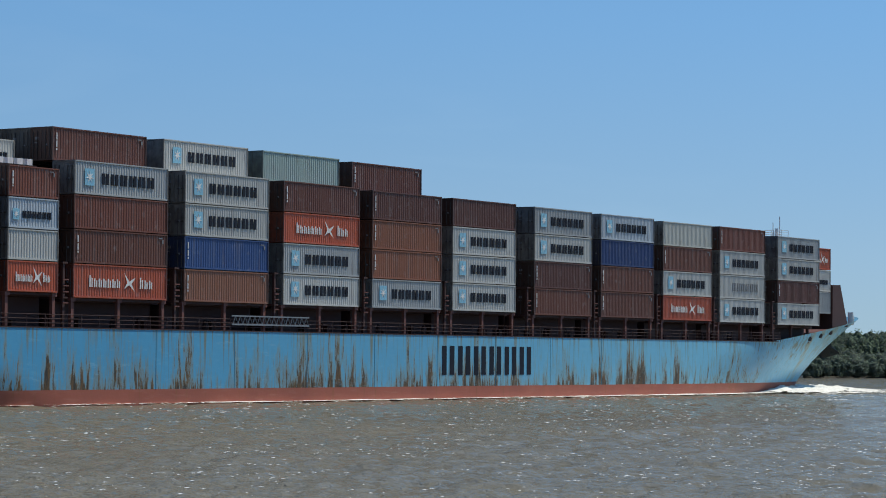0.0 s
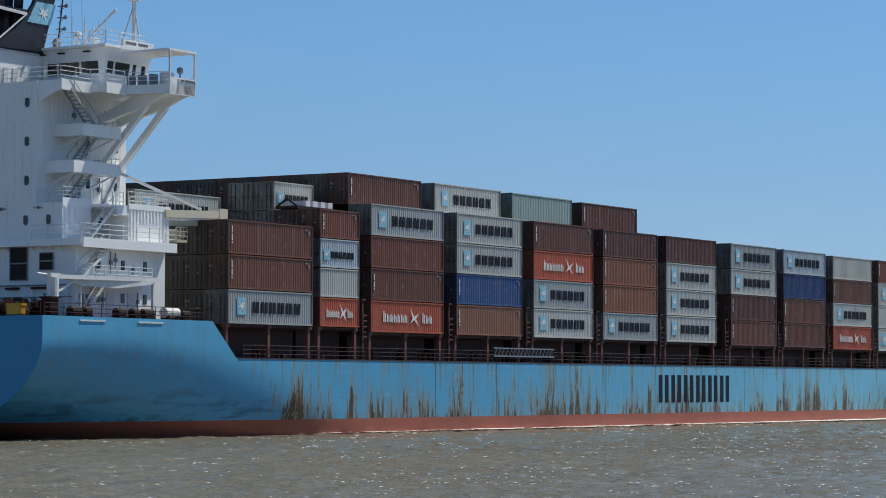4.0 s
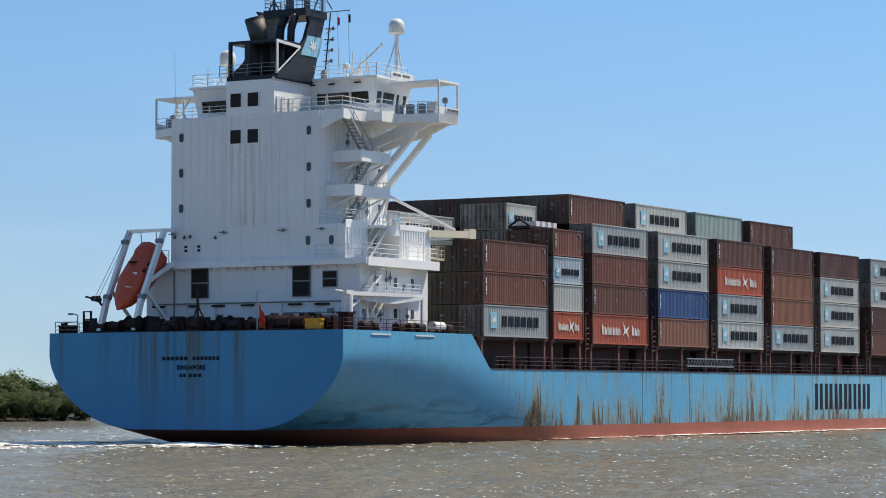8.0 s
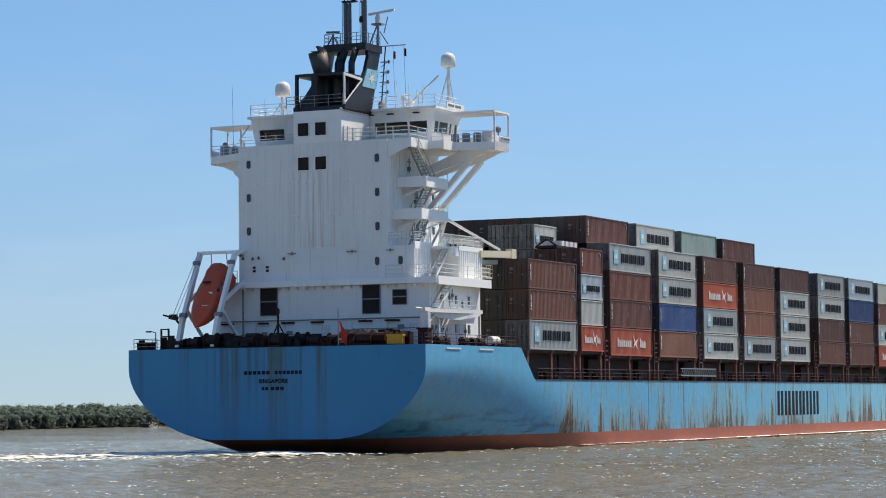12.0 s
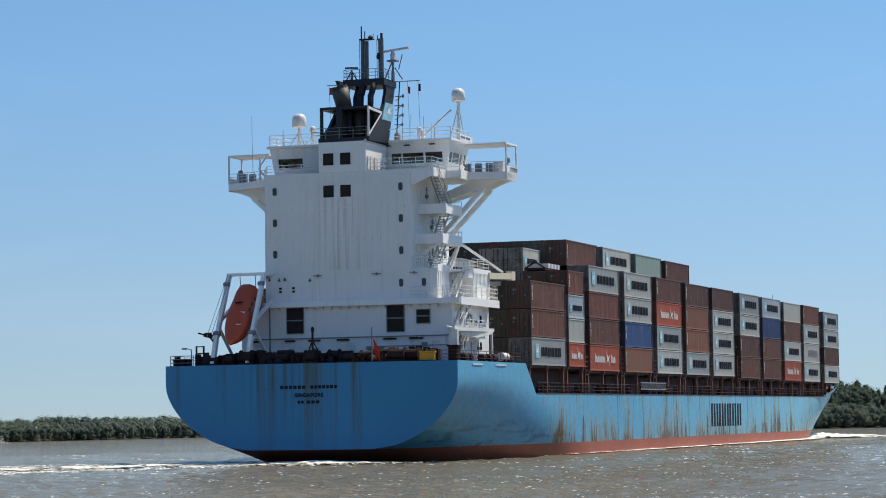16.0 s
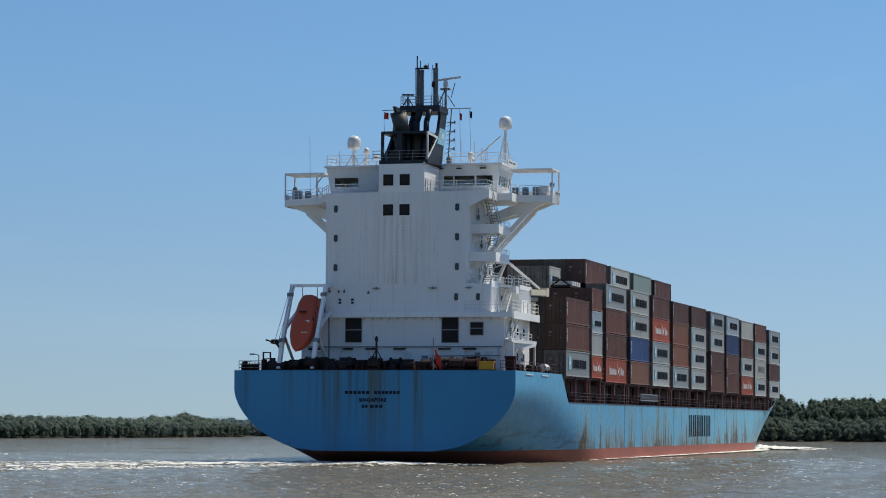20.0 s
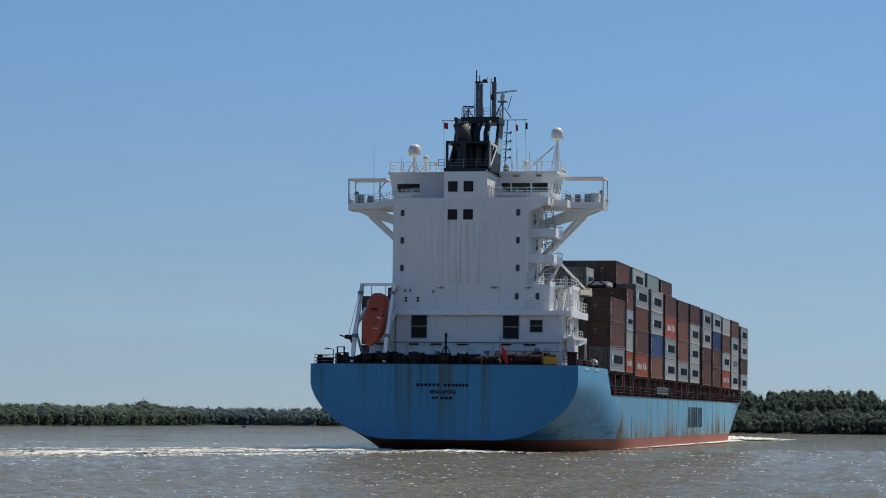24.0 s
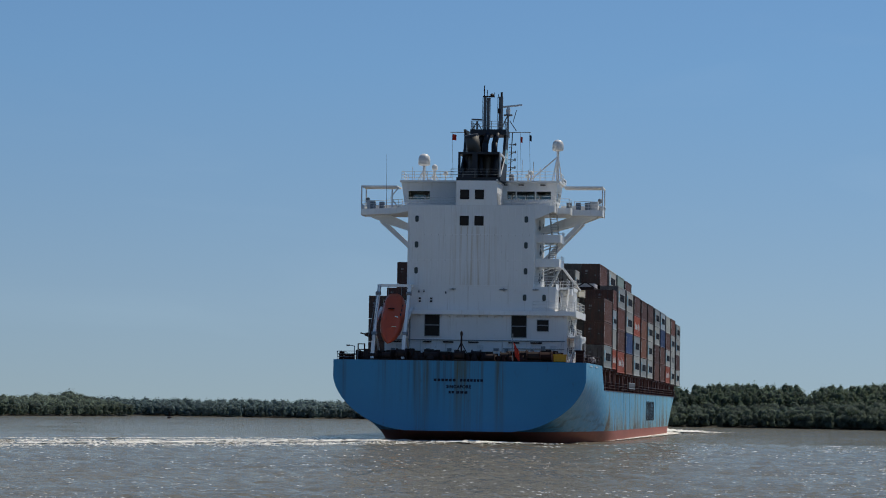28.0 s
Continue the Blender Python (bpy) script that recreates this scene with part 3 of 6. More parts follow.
def bank(line, depth, top=0.5):
    """A low muddy bank behind a waterline."""
    m = Mesh()
    pts = []
    for x, y in line:
        u = Vector((x, y)).normalized()
        for d, z in ((-1.0, -0.4), (0.6, 0.12), (3.0, top), (depth, top + 0.6)):
            pts.append((x + u.x * d, y + u.y * d, z))
    m.grid(pts, 4)
    tagged(part("ground", m, M_MUD, None, "low dark mud bank at the edge of the river"), "", "bank", "", "structure")


def nipa_palms(line):
    """Clumps of arching nipa fronds at the water's edge, their leaflets hanging to both sides."""
    rng = np.random.default_rng(21)
    m = Mesh()
    for (x0, y0), (x1, y1) in zip(line, line[1:]):
        for k in np.arange(0.0, 1.0, 0.085):
            x, y = x0 + (x1 - x0) * k + rng.normal(0, 0.8), y0 + (y1 - y0) * k + rng.normal(0, 0.8)
            for _ in range(15):
                a, tall, reach = rng.uniform(0, 6.28), rng.uniform(3.4, 6.4), rng.uniform(0.8, 3.0)
                d = Vector((math.cos(a), math.sin(a), 0))
                across = Vector((-d.y, d.x, 0))
                steps = 9
                for i in range(2, steps):
                    u, v = i / steps, (i + 1) / steps
                    p = Vector((x, y, 0.3)) + d * reach * u ** 1.8 + Vector((0, 0, tall * (u - 0.32 * u ** 3)))
                    q = Vector((x, y, 0.3)) + d * reach * v ** 1.8 + Vector((0, 0, tall * (v - 0.32 * v ** 3)))
                    for s in (-1, 1):
                        for f in (0.15, 0.6):
                            c = p.lerp(q, f)
                            tip = c + across * s * rng.uniform(0.45, 0.8) + (q - p) * 0.9 - Vector((0, 0, rng.uniform(0.1, 0.4)))
                            m.add([c, c + (q - p) * 0.28, tip], [(0, 1, 2)])
    ob = tagged(new("nipa_palm_thicket"), "dark olive nipa palm fronds at the tip of the island", "palms", "", "stuff")
    tagged(part("fronds", m, M_LEAF_PALM, ob), "", "", "", "stuff")


def build_banks():
    near = [polar(a, d) for a, d in ((51, 380), (49, 395), (46.5, 408), (44.4, 425))]
    left = [polar(a, d) for a, d in ((50, 515), (45, 520), (42, 565), (39, 605), (36.3, 640), (33.9, 700))]
    far = [polar(a, d) for a, d in ((36, 750), (33, 735), (30, 735), (27, 745), (23.5, 775))]
    right = [polar(a, d) for a, d in ((25.4, 602), (23.5, 625), (21.5, 645), (19.3, 648), (17.8, 640), (15, 640))]
    for line, depth in ((near, 40), (left, 60), (far, 60), (right, 90)):
        bank(line, depth)
    wood("mangrove_island", near, 5, 8.6, 2.4, M_LEAF_NEAR, "sunlit green mangrove trees on a low island", 3, leaves=240, front=0.42, gap=1.5)
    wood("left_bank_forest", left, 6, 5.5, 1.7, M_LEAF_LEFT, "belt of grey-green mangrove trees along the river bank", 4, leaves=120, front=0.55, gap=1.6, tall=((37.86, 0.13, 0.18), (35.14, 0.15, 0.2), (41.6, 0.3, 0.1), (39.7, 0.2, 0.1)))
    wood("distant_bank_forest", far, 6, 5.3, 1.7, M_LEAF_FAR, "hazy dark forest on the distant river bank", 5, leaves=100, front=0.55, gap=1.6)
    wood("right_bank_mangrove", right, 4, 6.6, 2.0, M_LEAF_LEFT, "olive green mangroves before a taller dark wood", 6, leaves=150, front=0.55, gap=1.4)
    back = [polar(math.degrees(math.atan2(y, x)), math.hypot(x, y) + 14) for x, y in right]
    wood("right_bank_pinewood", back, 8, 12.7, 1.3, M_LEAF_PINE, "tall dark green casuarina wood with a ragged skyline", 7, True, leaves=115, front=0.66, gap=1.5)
    nipa_palms([polar(46.9, 402), polar(45.6, 409), polar(44.5, 421)])
    # a white lattice beacon on piles before the left bank
    bx, by = polar(43.75, 520)
    beacon = tagged(new("lattice_beacon"), "white lattice beacon tower on a piled platform", "beacon")
    beacon.location = (bx, by, 0)
    m = Mesh()
    for sx in (-1, 1):
        for sy in (-1, 1):
            m.rod((sx * 0.7, sy * 0.7, 1.1), (sx * 0.22, sy * 0.22, 4.6), 0.055, 5)
    for k in range(5):
        a, z, b, z2 = 0.7 - 0.096 * k, 1.1 + 0.7 * k, 0.7 - 0.096 * (k + 1), 1.8 + 0.7 * k
        for s in (-1, 1):
            m.rod((-a, s * a, z), (b, s * b, z2), 0.035, 4)
            m.rod((s * a, -a, z), (s * b, b, z2), 0.035, 4)
    part("tower", m, M_RAIL, beacon)
    part("lamp", Mesh().lathe(0, 0, ((0.3, 4.6), (0.3, 5.0), (0.05, 5.3))), M_DOME, beacon)
    part("platform", Mesh().box(-1.5, 1.5, -1.5, 1.5, 0.8, 1.1), M_DARK, beacon)
    for sx in (-1.2, 0, 1.2):
        for sy in (-1.2, 1.2):
            part("pile", Mesh().rod((sx, sy, -1.5), (sx, sy, 0.9), 0.16, 7), M_DARK, beacon)
    # a small channel buoy far off
    bx, by = polar(33.0, 640)
    buoy = tagged(new("channel_buoy"), "small dark channel buoy afloat", "buoy")
    buoy.location = (bx, by, 0)
    part("float", Mesh().lathe(0, 0, ((0.5, -0.4), (0.6, 0.0), (0.5, 0.35))), M_DARK, buoy)
    part("cage", Mesh().rod((0.3, 0, 0.3), (0, 0, 1.1), 0.07).rod((-0.3, 0, 0.3), (0, 0, 1.1), 0.07).lathe(0, 0, ((0.18, 0.9), (0.18, 1.2))), M_DARK, buoy)

    boat = tagged(new("speedboat"), "small dark open speedboat throwing up white spray", "boat")
    FLOATING.append((boat, ((0, polar(40.1, 556), 62), (11, polar(40.45, 560), 62), (14, polar(40.7, 562), 62), (28, polar(41.6, 575), 62))))
    outline = ((-2.6, 0.8), (-2.6, -0.8), (0.6, -0.85), (2.0, -0.5), (2.9, 0.0), (2.0, 0.5), (0.6, 0.85))
    n = len(outline)
    m = Mesh().add([(x * 0.9, y * 0.7, -0.2) for x, y in outline] + [(x, y, 0.75 + 0.1 * max(0, x)) for x, y in outline], [tuple(range(n))[::-1]] + [(i, (i + 1) % n, n + (i + 1) % n, n + i) for i in range(n)] + [tuple(range(n, 2 * n))])
    part("hull", m, M_DARK, boat)
    part("windscreen", Mesh().beam((0.5, -0.6, 1.0), (0.5, 0.6, 1.0), 0.08, 0.5), M_GLASS, boat)
    part("outboard_motor", Mesh().box(-3.0, -2.6, -0.25, 0.25, 0.3, 1.3, 0.08), M_DARK, boat)
    rng = np.random.default_rng(8)
    m = Mesh()
    for _ in range(110):
        k = rng.random() ** 1.5
        x, y, z = -2.7 - 4.5 * k + rng.normal(0, 0.2), rng.normal(0, 0.3 + 0.6 * k), max(0.05, (1.5 - 2.4 * abs(k - 0.12)) * rng.random() ** 1.5)
        r = rng.uniform(0.05, 0.14)
        m.lathe(x, y, ((0.3 * r, z - 0.6 * r), (r, z), (0.3 * r, z + 0.6 * r)), 5)
    tagged(part("spray", m, M_FOAM, boat, "white spray thrown up astern"), "", "", "", "stuff")


FLOATING = []  # what moves on the river by itself: a thing and its rows of seconds, place, heading


# ---- the ship's hull ----
def deck_edge(x):
    """Height of the side's upper edge."""
    if x < -2.0:
        return 9.34
    if x < 1.2:
        return 9.34 - (x + 2.0) / 3.2 * 2.92
    if x < 153:
        return 6.42
    u = (x - 153) / 43
    return 6.42 + 3.75 * min(1.0, u * 1.12) ** 1.05


def keel(x):
    return 1.3 - 7.3 * min(1.4, (x + 22.8) / 40)


def stem_end(z):
    return 184 + 12 * min(1.0, max(0.0, z / 9.9)) ** 1.35


def half_breadth(x, z):
    """Half the ship's breadth at a station and height."""
    if x < 31:
        s = (x + 22.8) / 40
        q = min(1.0, max(0.0, (z - keel(x)) / max(0.5, 7.5 + 4.0 * s * (1 - s) - 5.4 * s * s - keel(x))))
        s = min(1.0, s)
        n = 1.75 + 0.6 * s - 1.2 * s * (1 - s)
        flat = 6.2 + 2.0 * s
        return flat + (HALF - flat) * (1 - (1 - q) ** n) ** (1 / n)
    full = 1.0
    if x > 118:
        f = min(1.0, max(0.0, z / 9.9)) ** 1.35
        start, p, q = 122 + 28 * f, 2 + 1.2 * f, 0.75 - 0.17 * f
        u = min(1.0, max(0.0, (x - start) / (stem_end(z) - start)))
        full = max(0.0, 1 - u ** p) ** q
    q = min(1.0, max(0.0, (z + 6.0) / 5.0))
    return HALF * full * (0.75 + 0.25 * math.sqrt(1 - (1 - q) ** 2))


def stations():
    xs = [-22.8 + i * 1.25 for i in range(45)]
    xs += [-2.0, 1.2]
    xs += [34 + 6 * i for i in range(15)]
    xs += [124 + 2.0 * i for i in range(36)] + [195.2, 196.0]
    return sorted(set(xs))


BOOT = 1.33


def hull_sheet(lo, hi, levels, side):
    """One side's shell between two height functions; side -1 starboard, 1 port."""
    pts = []
    xs = stations()
    for x in xs:
        a, b = lo(x), hi(x)
        for k in range(levels + 1):
            z = a + (b - a) * k / levels
            xx = x if x < 122 else 122 + (x - 122) * (stem_end(z) - 122) / 74
            pts.append((xx, HALF + side * half_breadth(xx, z), z))
    m = Mesh().grid(pts, levels + 1)
    if side > 0:
        m.f = [f[::-1] for f in m.f]
    return m


def build_hull():
    ship = tagged(new("container_ship"), "blue-hulled container ship with rust streaks and a red waterline band", "ship")
    aboard(ship)
    for side, name in ((-1, "hull_side"), (1, "hull_side")):
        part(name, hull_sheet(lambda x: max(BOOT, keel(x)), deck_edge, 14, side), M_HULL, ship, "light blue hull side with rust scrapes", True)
        part("boot_topping", hull_sheet(lambda x: max(-1.6, keel(x) - 0.02) if keel(x) > -1.6 else -1.6, lambda x: max(BOOT, keel(x)) if x > -22 else BOOT, 4, side), M_BOOT, ship, "faded red antifouling band", True)
    # the flat transom with its rounded lower corners
    zs = [1.3 + 8.04 * i / 24 for i in range(25)]
    right = [(HALF - half_breadth(-22.8, z), z) for z in zs]
    left = [(2 * HALF - y, z) for y, z in right]
    outline = right + left[::-1]
    n = len(outline)
    m = Mesh()
    m.add([(-22.86, y, z) for y, z in outline] + [(-22.80, y, z) for y, z in outline], [tuple(range(n))] + [(i, n + i, n + (i + 1) % n, (i + 1) % n) for i in range(n)])
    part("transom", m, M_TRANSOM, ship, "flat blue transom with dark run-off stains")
    # underside of the counter
    pts = []
    for i in range(13):
        x = -22.8 + i * 1.2
        b = half_breadth(x, keel(x))
        pts += [(x, HALF - b, keel(x)), (x, HALF, keel(x) - 0.05), (x, HALF + b, keel(x))]
    part("counter", Mesh().grid(pts, 3), M_BOOT, ship)
    # decks
    for x0, x1, z in ((-22.8, -2.0, 9.26), (1.0, 153.0, 6.34)):
        m = Mesh()
        pts = []
        n = 20
        for i in range(n + 1):
            x = x0 + (x1 - x0) * i / n
            b = half_breadth(x, z) - 0.06
            pts += [(x, HALF - b, z), (x, HALF + b, z)]
        m.grid(pts, 2)
        m.f = [f[::-1] for f in m.f]
        part("deck", m, M_DECK, ship)
    pts = []
    for i in range(23):
        x = 153 + i * 1.93
        z = deck_edge(x) - 1.0 * min(1, (x - 153) / 6) - 0.05
        b = max(0.05, half_breadth(x, z) - 0.06)
        pts += [(x, HALF - b, z), (x, HALF + b, z)]
    m = Mesh().grid(pts, 2)
    m.f = [f[::-1] for f in m.f]
    part("forecastle_deck", m, M_DECK, ship)
    m = Mesh().box(-2.0, -1.9, 0.3, BEAM - 0.3, 6.3, 9.26)
    part("deck_break", m, M_COAMING, ship)
    return ship


M_WELD = plain("weld_grey", (0.42, 0.40, 0.37), 0.7)


def build_deckhouse(ship):
    house = part("deckhouse", Mesh().box(-15.5, -4.5, 7.0, 22.05, 18.3, 27.85), M_TOWER, ship, "white painted deckhouse tower of riveted plates with faint run-off")
    part("lower_house", Mesh().box(-15.5, -4.4, 3.0, 24.6, 9.26, 14.9), M_TOWER, house)
    part("middle_house", Mesh().box(-15.48, -4.45, 7.0, 22.05, 15.45, 18.3), M_TOWER, house)
    part("after_block", Mesh().box(-15.48, -12.0, 4.4, 7.0, 15.45, 18.3), M_TOWER, house)
    part("forward_block", Mesh().box(-9.1, -3.9, 3.0, 7.0, 15.45, 18.35), M_WHITE, house)
    part("coaming", Mesh().box(-15.48, -11.95, 4.34, 4.4, 18.0, 18.66), M_WHITE, house)
    part("coaming", Mesh().box(-9.15, -3.85, 2.9, 3.0, 18.05, 18.5), M_WHITE, house)
    for x in np.arange(-8.9, -4.0, 0.42):
        part("rib", Mesh().box(x, x + 0.16, 2.93, 3.0, 17.05 if x > -8.0 and x < -5.2 else 15.5, 18.05), M_WHITE, house)
    for x in np.arange(-15.2, -12.2, 0.6):
        part("rib", Mesh().box(x, x + 0.14, 4.32, 4.4, 15.5, 18.0), M_WHITE, house)
    part("landing", Mesh().box(-12.0, -9.1, 3.4, 7.0, 18.12, 18.32), M_WHITE, house)
    for x in np.arange(-14.6, -5.0, 0.55):
        part("rib", Mesh().box(x, x + 0.05, 6.965, 7.0, 18.5, 27.0), M_WHITE, house)
    # the boat deck slab, with its bulwark to starboard
    part("boat_deck", Mesh().prism([(-16.1, 2.0), (-4.3, 2.0), (-4.3, 24.8), (-13.5, 24.8), (-16.1, 22.2)], 14.9, 15.42), M_WHITE, house)
    part("boat_deck_bulwark", Mesh().box(-15.9, -4.25, 1.9, 2.02, 14.75, 15.5), M_WHITE, house)
    # vertical stiffeners on the after wall, and the level seams
    for i, y in enumerate(np.arange(7.6, 21.9, 0.83)):
        part("stiffener", Mesh().box(-15.54, -15.5, y, y + 0.06, 18.4, 27.6), M_WHITE, house)
    for z in (18.35, 21.35, 24.35, 27.6):
        part("seam", Mesh().box(-15.525, -15.5, 7.0, 22.05, z, z + 0.04), M_WHITE, house)
        if z in (21.35, 24.35):
            for y in np.arange(7.6, 21.9, 0.83):
                part("weld_mark", Mesh().box(-15.535, -15.52, y - 0.02, y + 0.05, z - 0.14, z + 0.05), M_WELD, house)
    # square windows of the engine casing, small round-cornered windows of the cabins
    for y in (13.02, 14.78):
        for z in (25.4, 28.5):
            w = part("window", Mesh().box(-15.56, -15.46, y, y + 1.12, z, z + 1.18, 0.04), M_VOID, house)
            part("window_frame", frame_ring(-15.6, y - 0.07, y + 1.19, z - 0.07, z + 1.25, 0.08), M_WHITE, w)
    for y in (7.98, 20.98):
        for z in (19.75, 22.8, 25.85):
            cabin_window(house, -15.5, y, z)
    for y in (8.05, 5.75):
        cabin_window(house, -15.48, y, 16.65)
    for y in (20.35, 19.0):
        for z in (16.35, 16.68):
            part("vent", Mesh().box(-15.56, -15.46, y, y + 0.26, z, z + 0.2), M_VOID, house)
    # louvred openings of the lower house
    for y0, y1, z0, z1 in ((18.1, 19.8, 12.4, 14.9), (7.8, 9.5, 12.35, 14.9), (5.2, 6.5, 13.1, 14.42)):
        w = part("louvre", Mesh().box(-15.58, -15.44, y0, y1, z0, z1), M_VOID, house)
        part("louvre_frame", frame_ring(-15.62, y0 - 0.06, y1 + 0.06, z0 - 0.06, z1, 0.07), M_GREY, w)
        part("crossbar", Mesh().box(-15.62, -15.56, y0, y1, (z0 + z1) / 2 - 0.06, (z0 + z1) / 2 + 0.06), M_GREY, w)
    for y, w in ((22.6, 1.2), (19.0, 1.0), (16.4, 1.2), (13.4, 1.2), (8.6, 1.25), (5.9, 1.35)):
        part("wall_lamp", Mesh().box(-15.8, -15.48, y, y + w, 11.6, 11.76), M_DARK, house)
    for y, w in ((21.6, 0.6), (16.2, 0.75), (10.1, 0.9), (6.4, 0.7)):
        part("wall_lamp", Mesh().box(-15.75, -15.48, y, y + w, 17.88, 17.95).box(-15.7, -15.48, y + w * 0.4, y + w * 0.5, 17.8, 18.05), M_GREY, house)
    part("pipe", Mesh().rod((-15.6, 23.9, 11.9), (-15.6, 3.2, 11.9), 0.06).rod((-15.62, 21.6, 9.3), (-15.62, 21.6, 14.9), 0.08), M_GREY, house)
    for y in (22.4, 12.8, 4.2):
        part("door", Mesh().box(-15.56, -15.47, y, y + 0.8, 9.5, 11.4, 0.05), M_RAIL, house)
    for y, z, w, h in ((23.3, 10.2, 0.5, 0.7), (20.9, 10.1, 0.9, 0.6), (19.2, 10.4, 0.4, 0.5), (16.6, 10.6, 0.5, 0.35), (11.0, 10.7, 0.6, 0.3), (9.9, 10.2, 0.4, 0.8), (6.9, 10.4, 0.35, 0.5), (5.5, 10.9, 0.5, 0.4)):
        part("wall_box", Mesh().box(-15.75, -15.49, y, y + w, z, z + h), M_GREY, house)
    for y in (20.3, 17.3, 10.6, 7.1, 3.6):
        part("downpipe", Mesh().rod((-15.58, y, 9.3), (-15.58, y, 12.0), 0.045, 5), M_RAIL, house)
    part("cable_tray", Mesh().box(-15.62, -15.5, 3.3, 10.5, 10.95, 11.02), M_GREY, house)
    # lifebuoys, cable glands and switch boxes high on the port side of the after wall
    for y, z in ((20.6, 17.55), (20.0, 17.6), (17.4, 17.45), (21.6, 17.6)):
        part("wall_fitting", Mesh().rod((-15.7, y, z), (-15.48, y, z), 0.1, 8).box(-15.6, -15.48, y - 0.04, y + 0.04, z, z + 0.22), M_STEEL, house)
    for x in (-13.0, -10.0, -7.2):
        for z in (10.6, 13.2):
            part("side_window", Mesh().box(x, x + 0.42, 2.94, 3.06, z, z + 0.75, 0.0), M_GLASS, house)
    for x, z in ((-6.0, 19.8), (-6.0, 22.9), (-9.5, 19.8), (-9.5, 22.9), (-7.5, 16.6), (-11, 16.6)):
        y = 4.4 if z < 18 else 7.0
        part("side_window", Mesh().box(x, x + 0.42, y - 0.05, y + 0.05, z, z + 0.7), M_GLASS, house)
    # outside stairs on the starboard side with their landings
    for x0, x1, z in ((-14.45, -8.75, 20.72), (-13.35, -8.7, 23.66)):
        land = part("landing", Mesh().box(x0, x1, 4.2, 7.0, z, z + 0.12), M_WHITE, house)
        part("bulwark", Mesh().box(x0, x1, 4.14, 4.2, z - 0.04, z + 0.9).box(x0 - 0.06, x0, 4.2, 7.0, z - 0.04, z + 0.9).box(x1, x1 + 0.06, 4.2, 5.4, z - 0.04, z + 0.9), M_WHITE, land)
        for bx in (x0 + 0.6, x1 - 0.4):
            part("bracket", Mesh().beam((bx, 4.5, z), (bx, 7.0, z - 0.9), 0.1, 0.12), M_WHITE, land)
        part("landing_rail", railing([(x0 + 2.6, 4.17), (x1, 4.17), (x1, 6.9)], z + 0.9, 0.45, 1.2, 0.025, 1), M_RAIL, land)
    part("landing_rail", railing([(-15.4, 6.9), (-15.4, 4.45), (-12.0, 4.45)], 18.6, 0.9), M_RAIL, house)
    part("landing_rail", railing([(-11.9, 3.45), (-9.2, 3.45)], 18.3, 1.05), M_RAIL, house)
    part("landing_rail", railing([(-9.1, 3.05), (-3.95, 3.05), (-3.95, 7.0)], 18.4, 1.05), M_RAIL, house)
    part("stair", stair((-10.5, 4.6, 23.8), (-14.3, 4.6, 27.2), (0, 1, 0), 0.8, 12), M_STEP, house)
    part("stair", stair((-13.9, 4.7, 20.85), (-11.0, 4.7, 23.7), (0, 1, 0), 0.8, 11), M_STEP, house)
    part("stair", stair((-13.9, 4.9, 18.35), (-11.4, 4.9, 20.75), (0, 1, 0), 0.8, 10), M_STEP, house)
    part("stair", stair((-13.4, 3.3, 15.5), (-10.3, 3.3, 18.3), (0, 1, 0), 0.75, 11), M_RAIL, house)
    part("stair_platform", Mesh().box(-10.4, -9.1, 3.0, 4.3, 17.55, 18.3), M_WHITE, house)
    part("stair", stair((-15.6, 2.15, 12.45), (-12.2, 2.15, 14.95), (0, 1, 0), 0.75, 10), M_RAIL, house)
    part("stair", stair((-15.5, 2.15, 9.35), (-12.6, 2.15, 12.4), (0, 1, 0), 0.75, 11), M_RAIL, house)
    part("side_platform", Mesh().box(-15.4, -7.2, 2.0, 3.0, 12.3, 12.45), M_WHITE, house)
    part("platform_rail", railing([(-14.6, 2.05), (-7.25, 2.05)], 12.45, 0.95), M_RAIL, house)
    for x, z, w, h in ((-15.1, 9.5, 0.55, 1.7), (-14.3, 9.5, 0.55, 1.7), (-11.8, 9.5, 0.9, 1.9), (-9.2, 9.5, 0.8, 1.9), (-10.9, 15.6, 0.8, 1.9)):
        y = 3.0 if z < 12 else 7.0
        part("side_door", Mesh().box(x, x + w, y - 0.06, y + 0.02, z, z + h), M_RAIL if x > -13 else M_GREY, house)
    for x, z, h in ((-13.2, 13.0, 1.4), (-11.4, 12.9, 1.7), (-10.8, 13.3, 1.2), (-8.6, 12.8, 0.8), (-12.3, 10.2, 1.2), (-8.0, 10.0, 1.5)):
        part("wall_pipe", Mesh().rod((x, 2.9, z), (x, 2.9, z + h), 0.05, 5).box(x - 0.12, x + 0.14, 2.78, 2.98, z + h * 0.4, z + h * 0.4 + 0.3), M_GREY, house)
    for x, y, z in ((-10.6, 6.85, 18.9), (-8.0, 6.85, 19.4), (-9.8, 6.85, 22.2), (-7.4, 6.85, 24.9), (-11.2, 6.85, 25.1)):
        part("wall_pipe", Mesh().rod((x, y, z), (x, y, z + 1.3), 0.05, 5).rod((x - 0.3, y, z + 1.0), (x + 0.3, y, z + 1.0), 0.05, 5).box(x - 0.16, x + 0.14, y - 0.12, y + 0.13, z + 0.2, z + 0.55), M_GREY, house)
    part("boat_deck_rail", railing([(-15.9, 2.05), (-4.35, 2.05), (-4.35, 4.0)], 15.45, 1.15), M_RAIL, house)
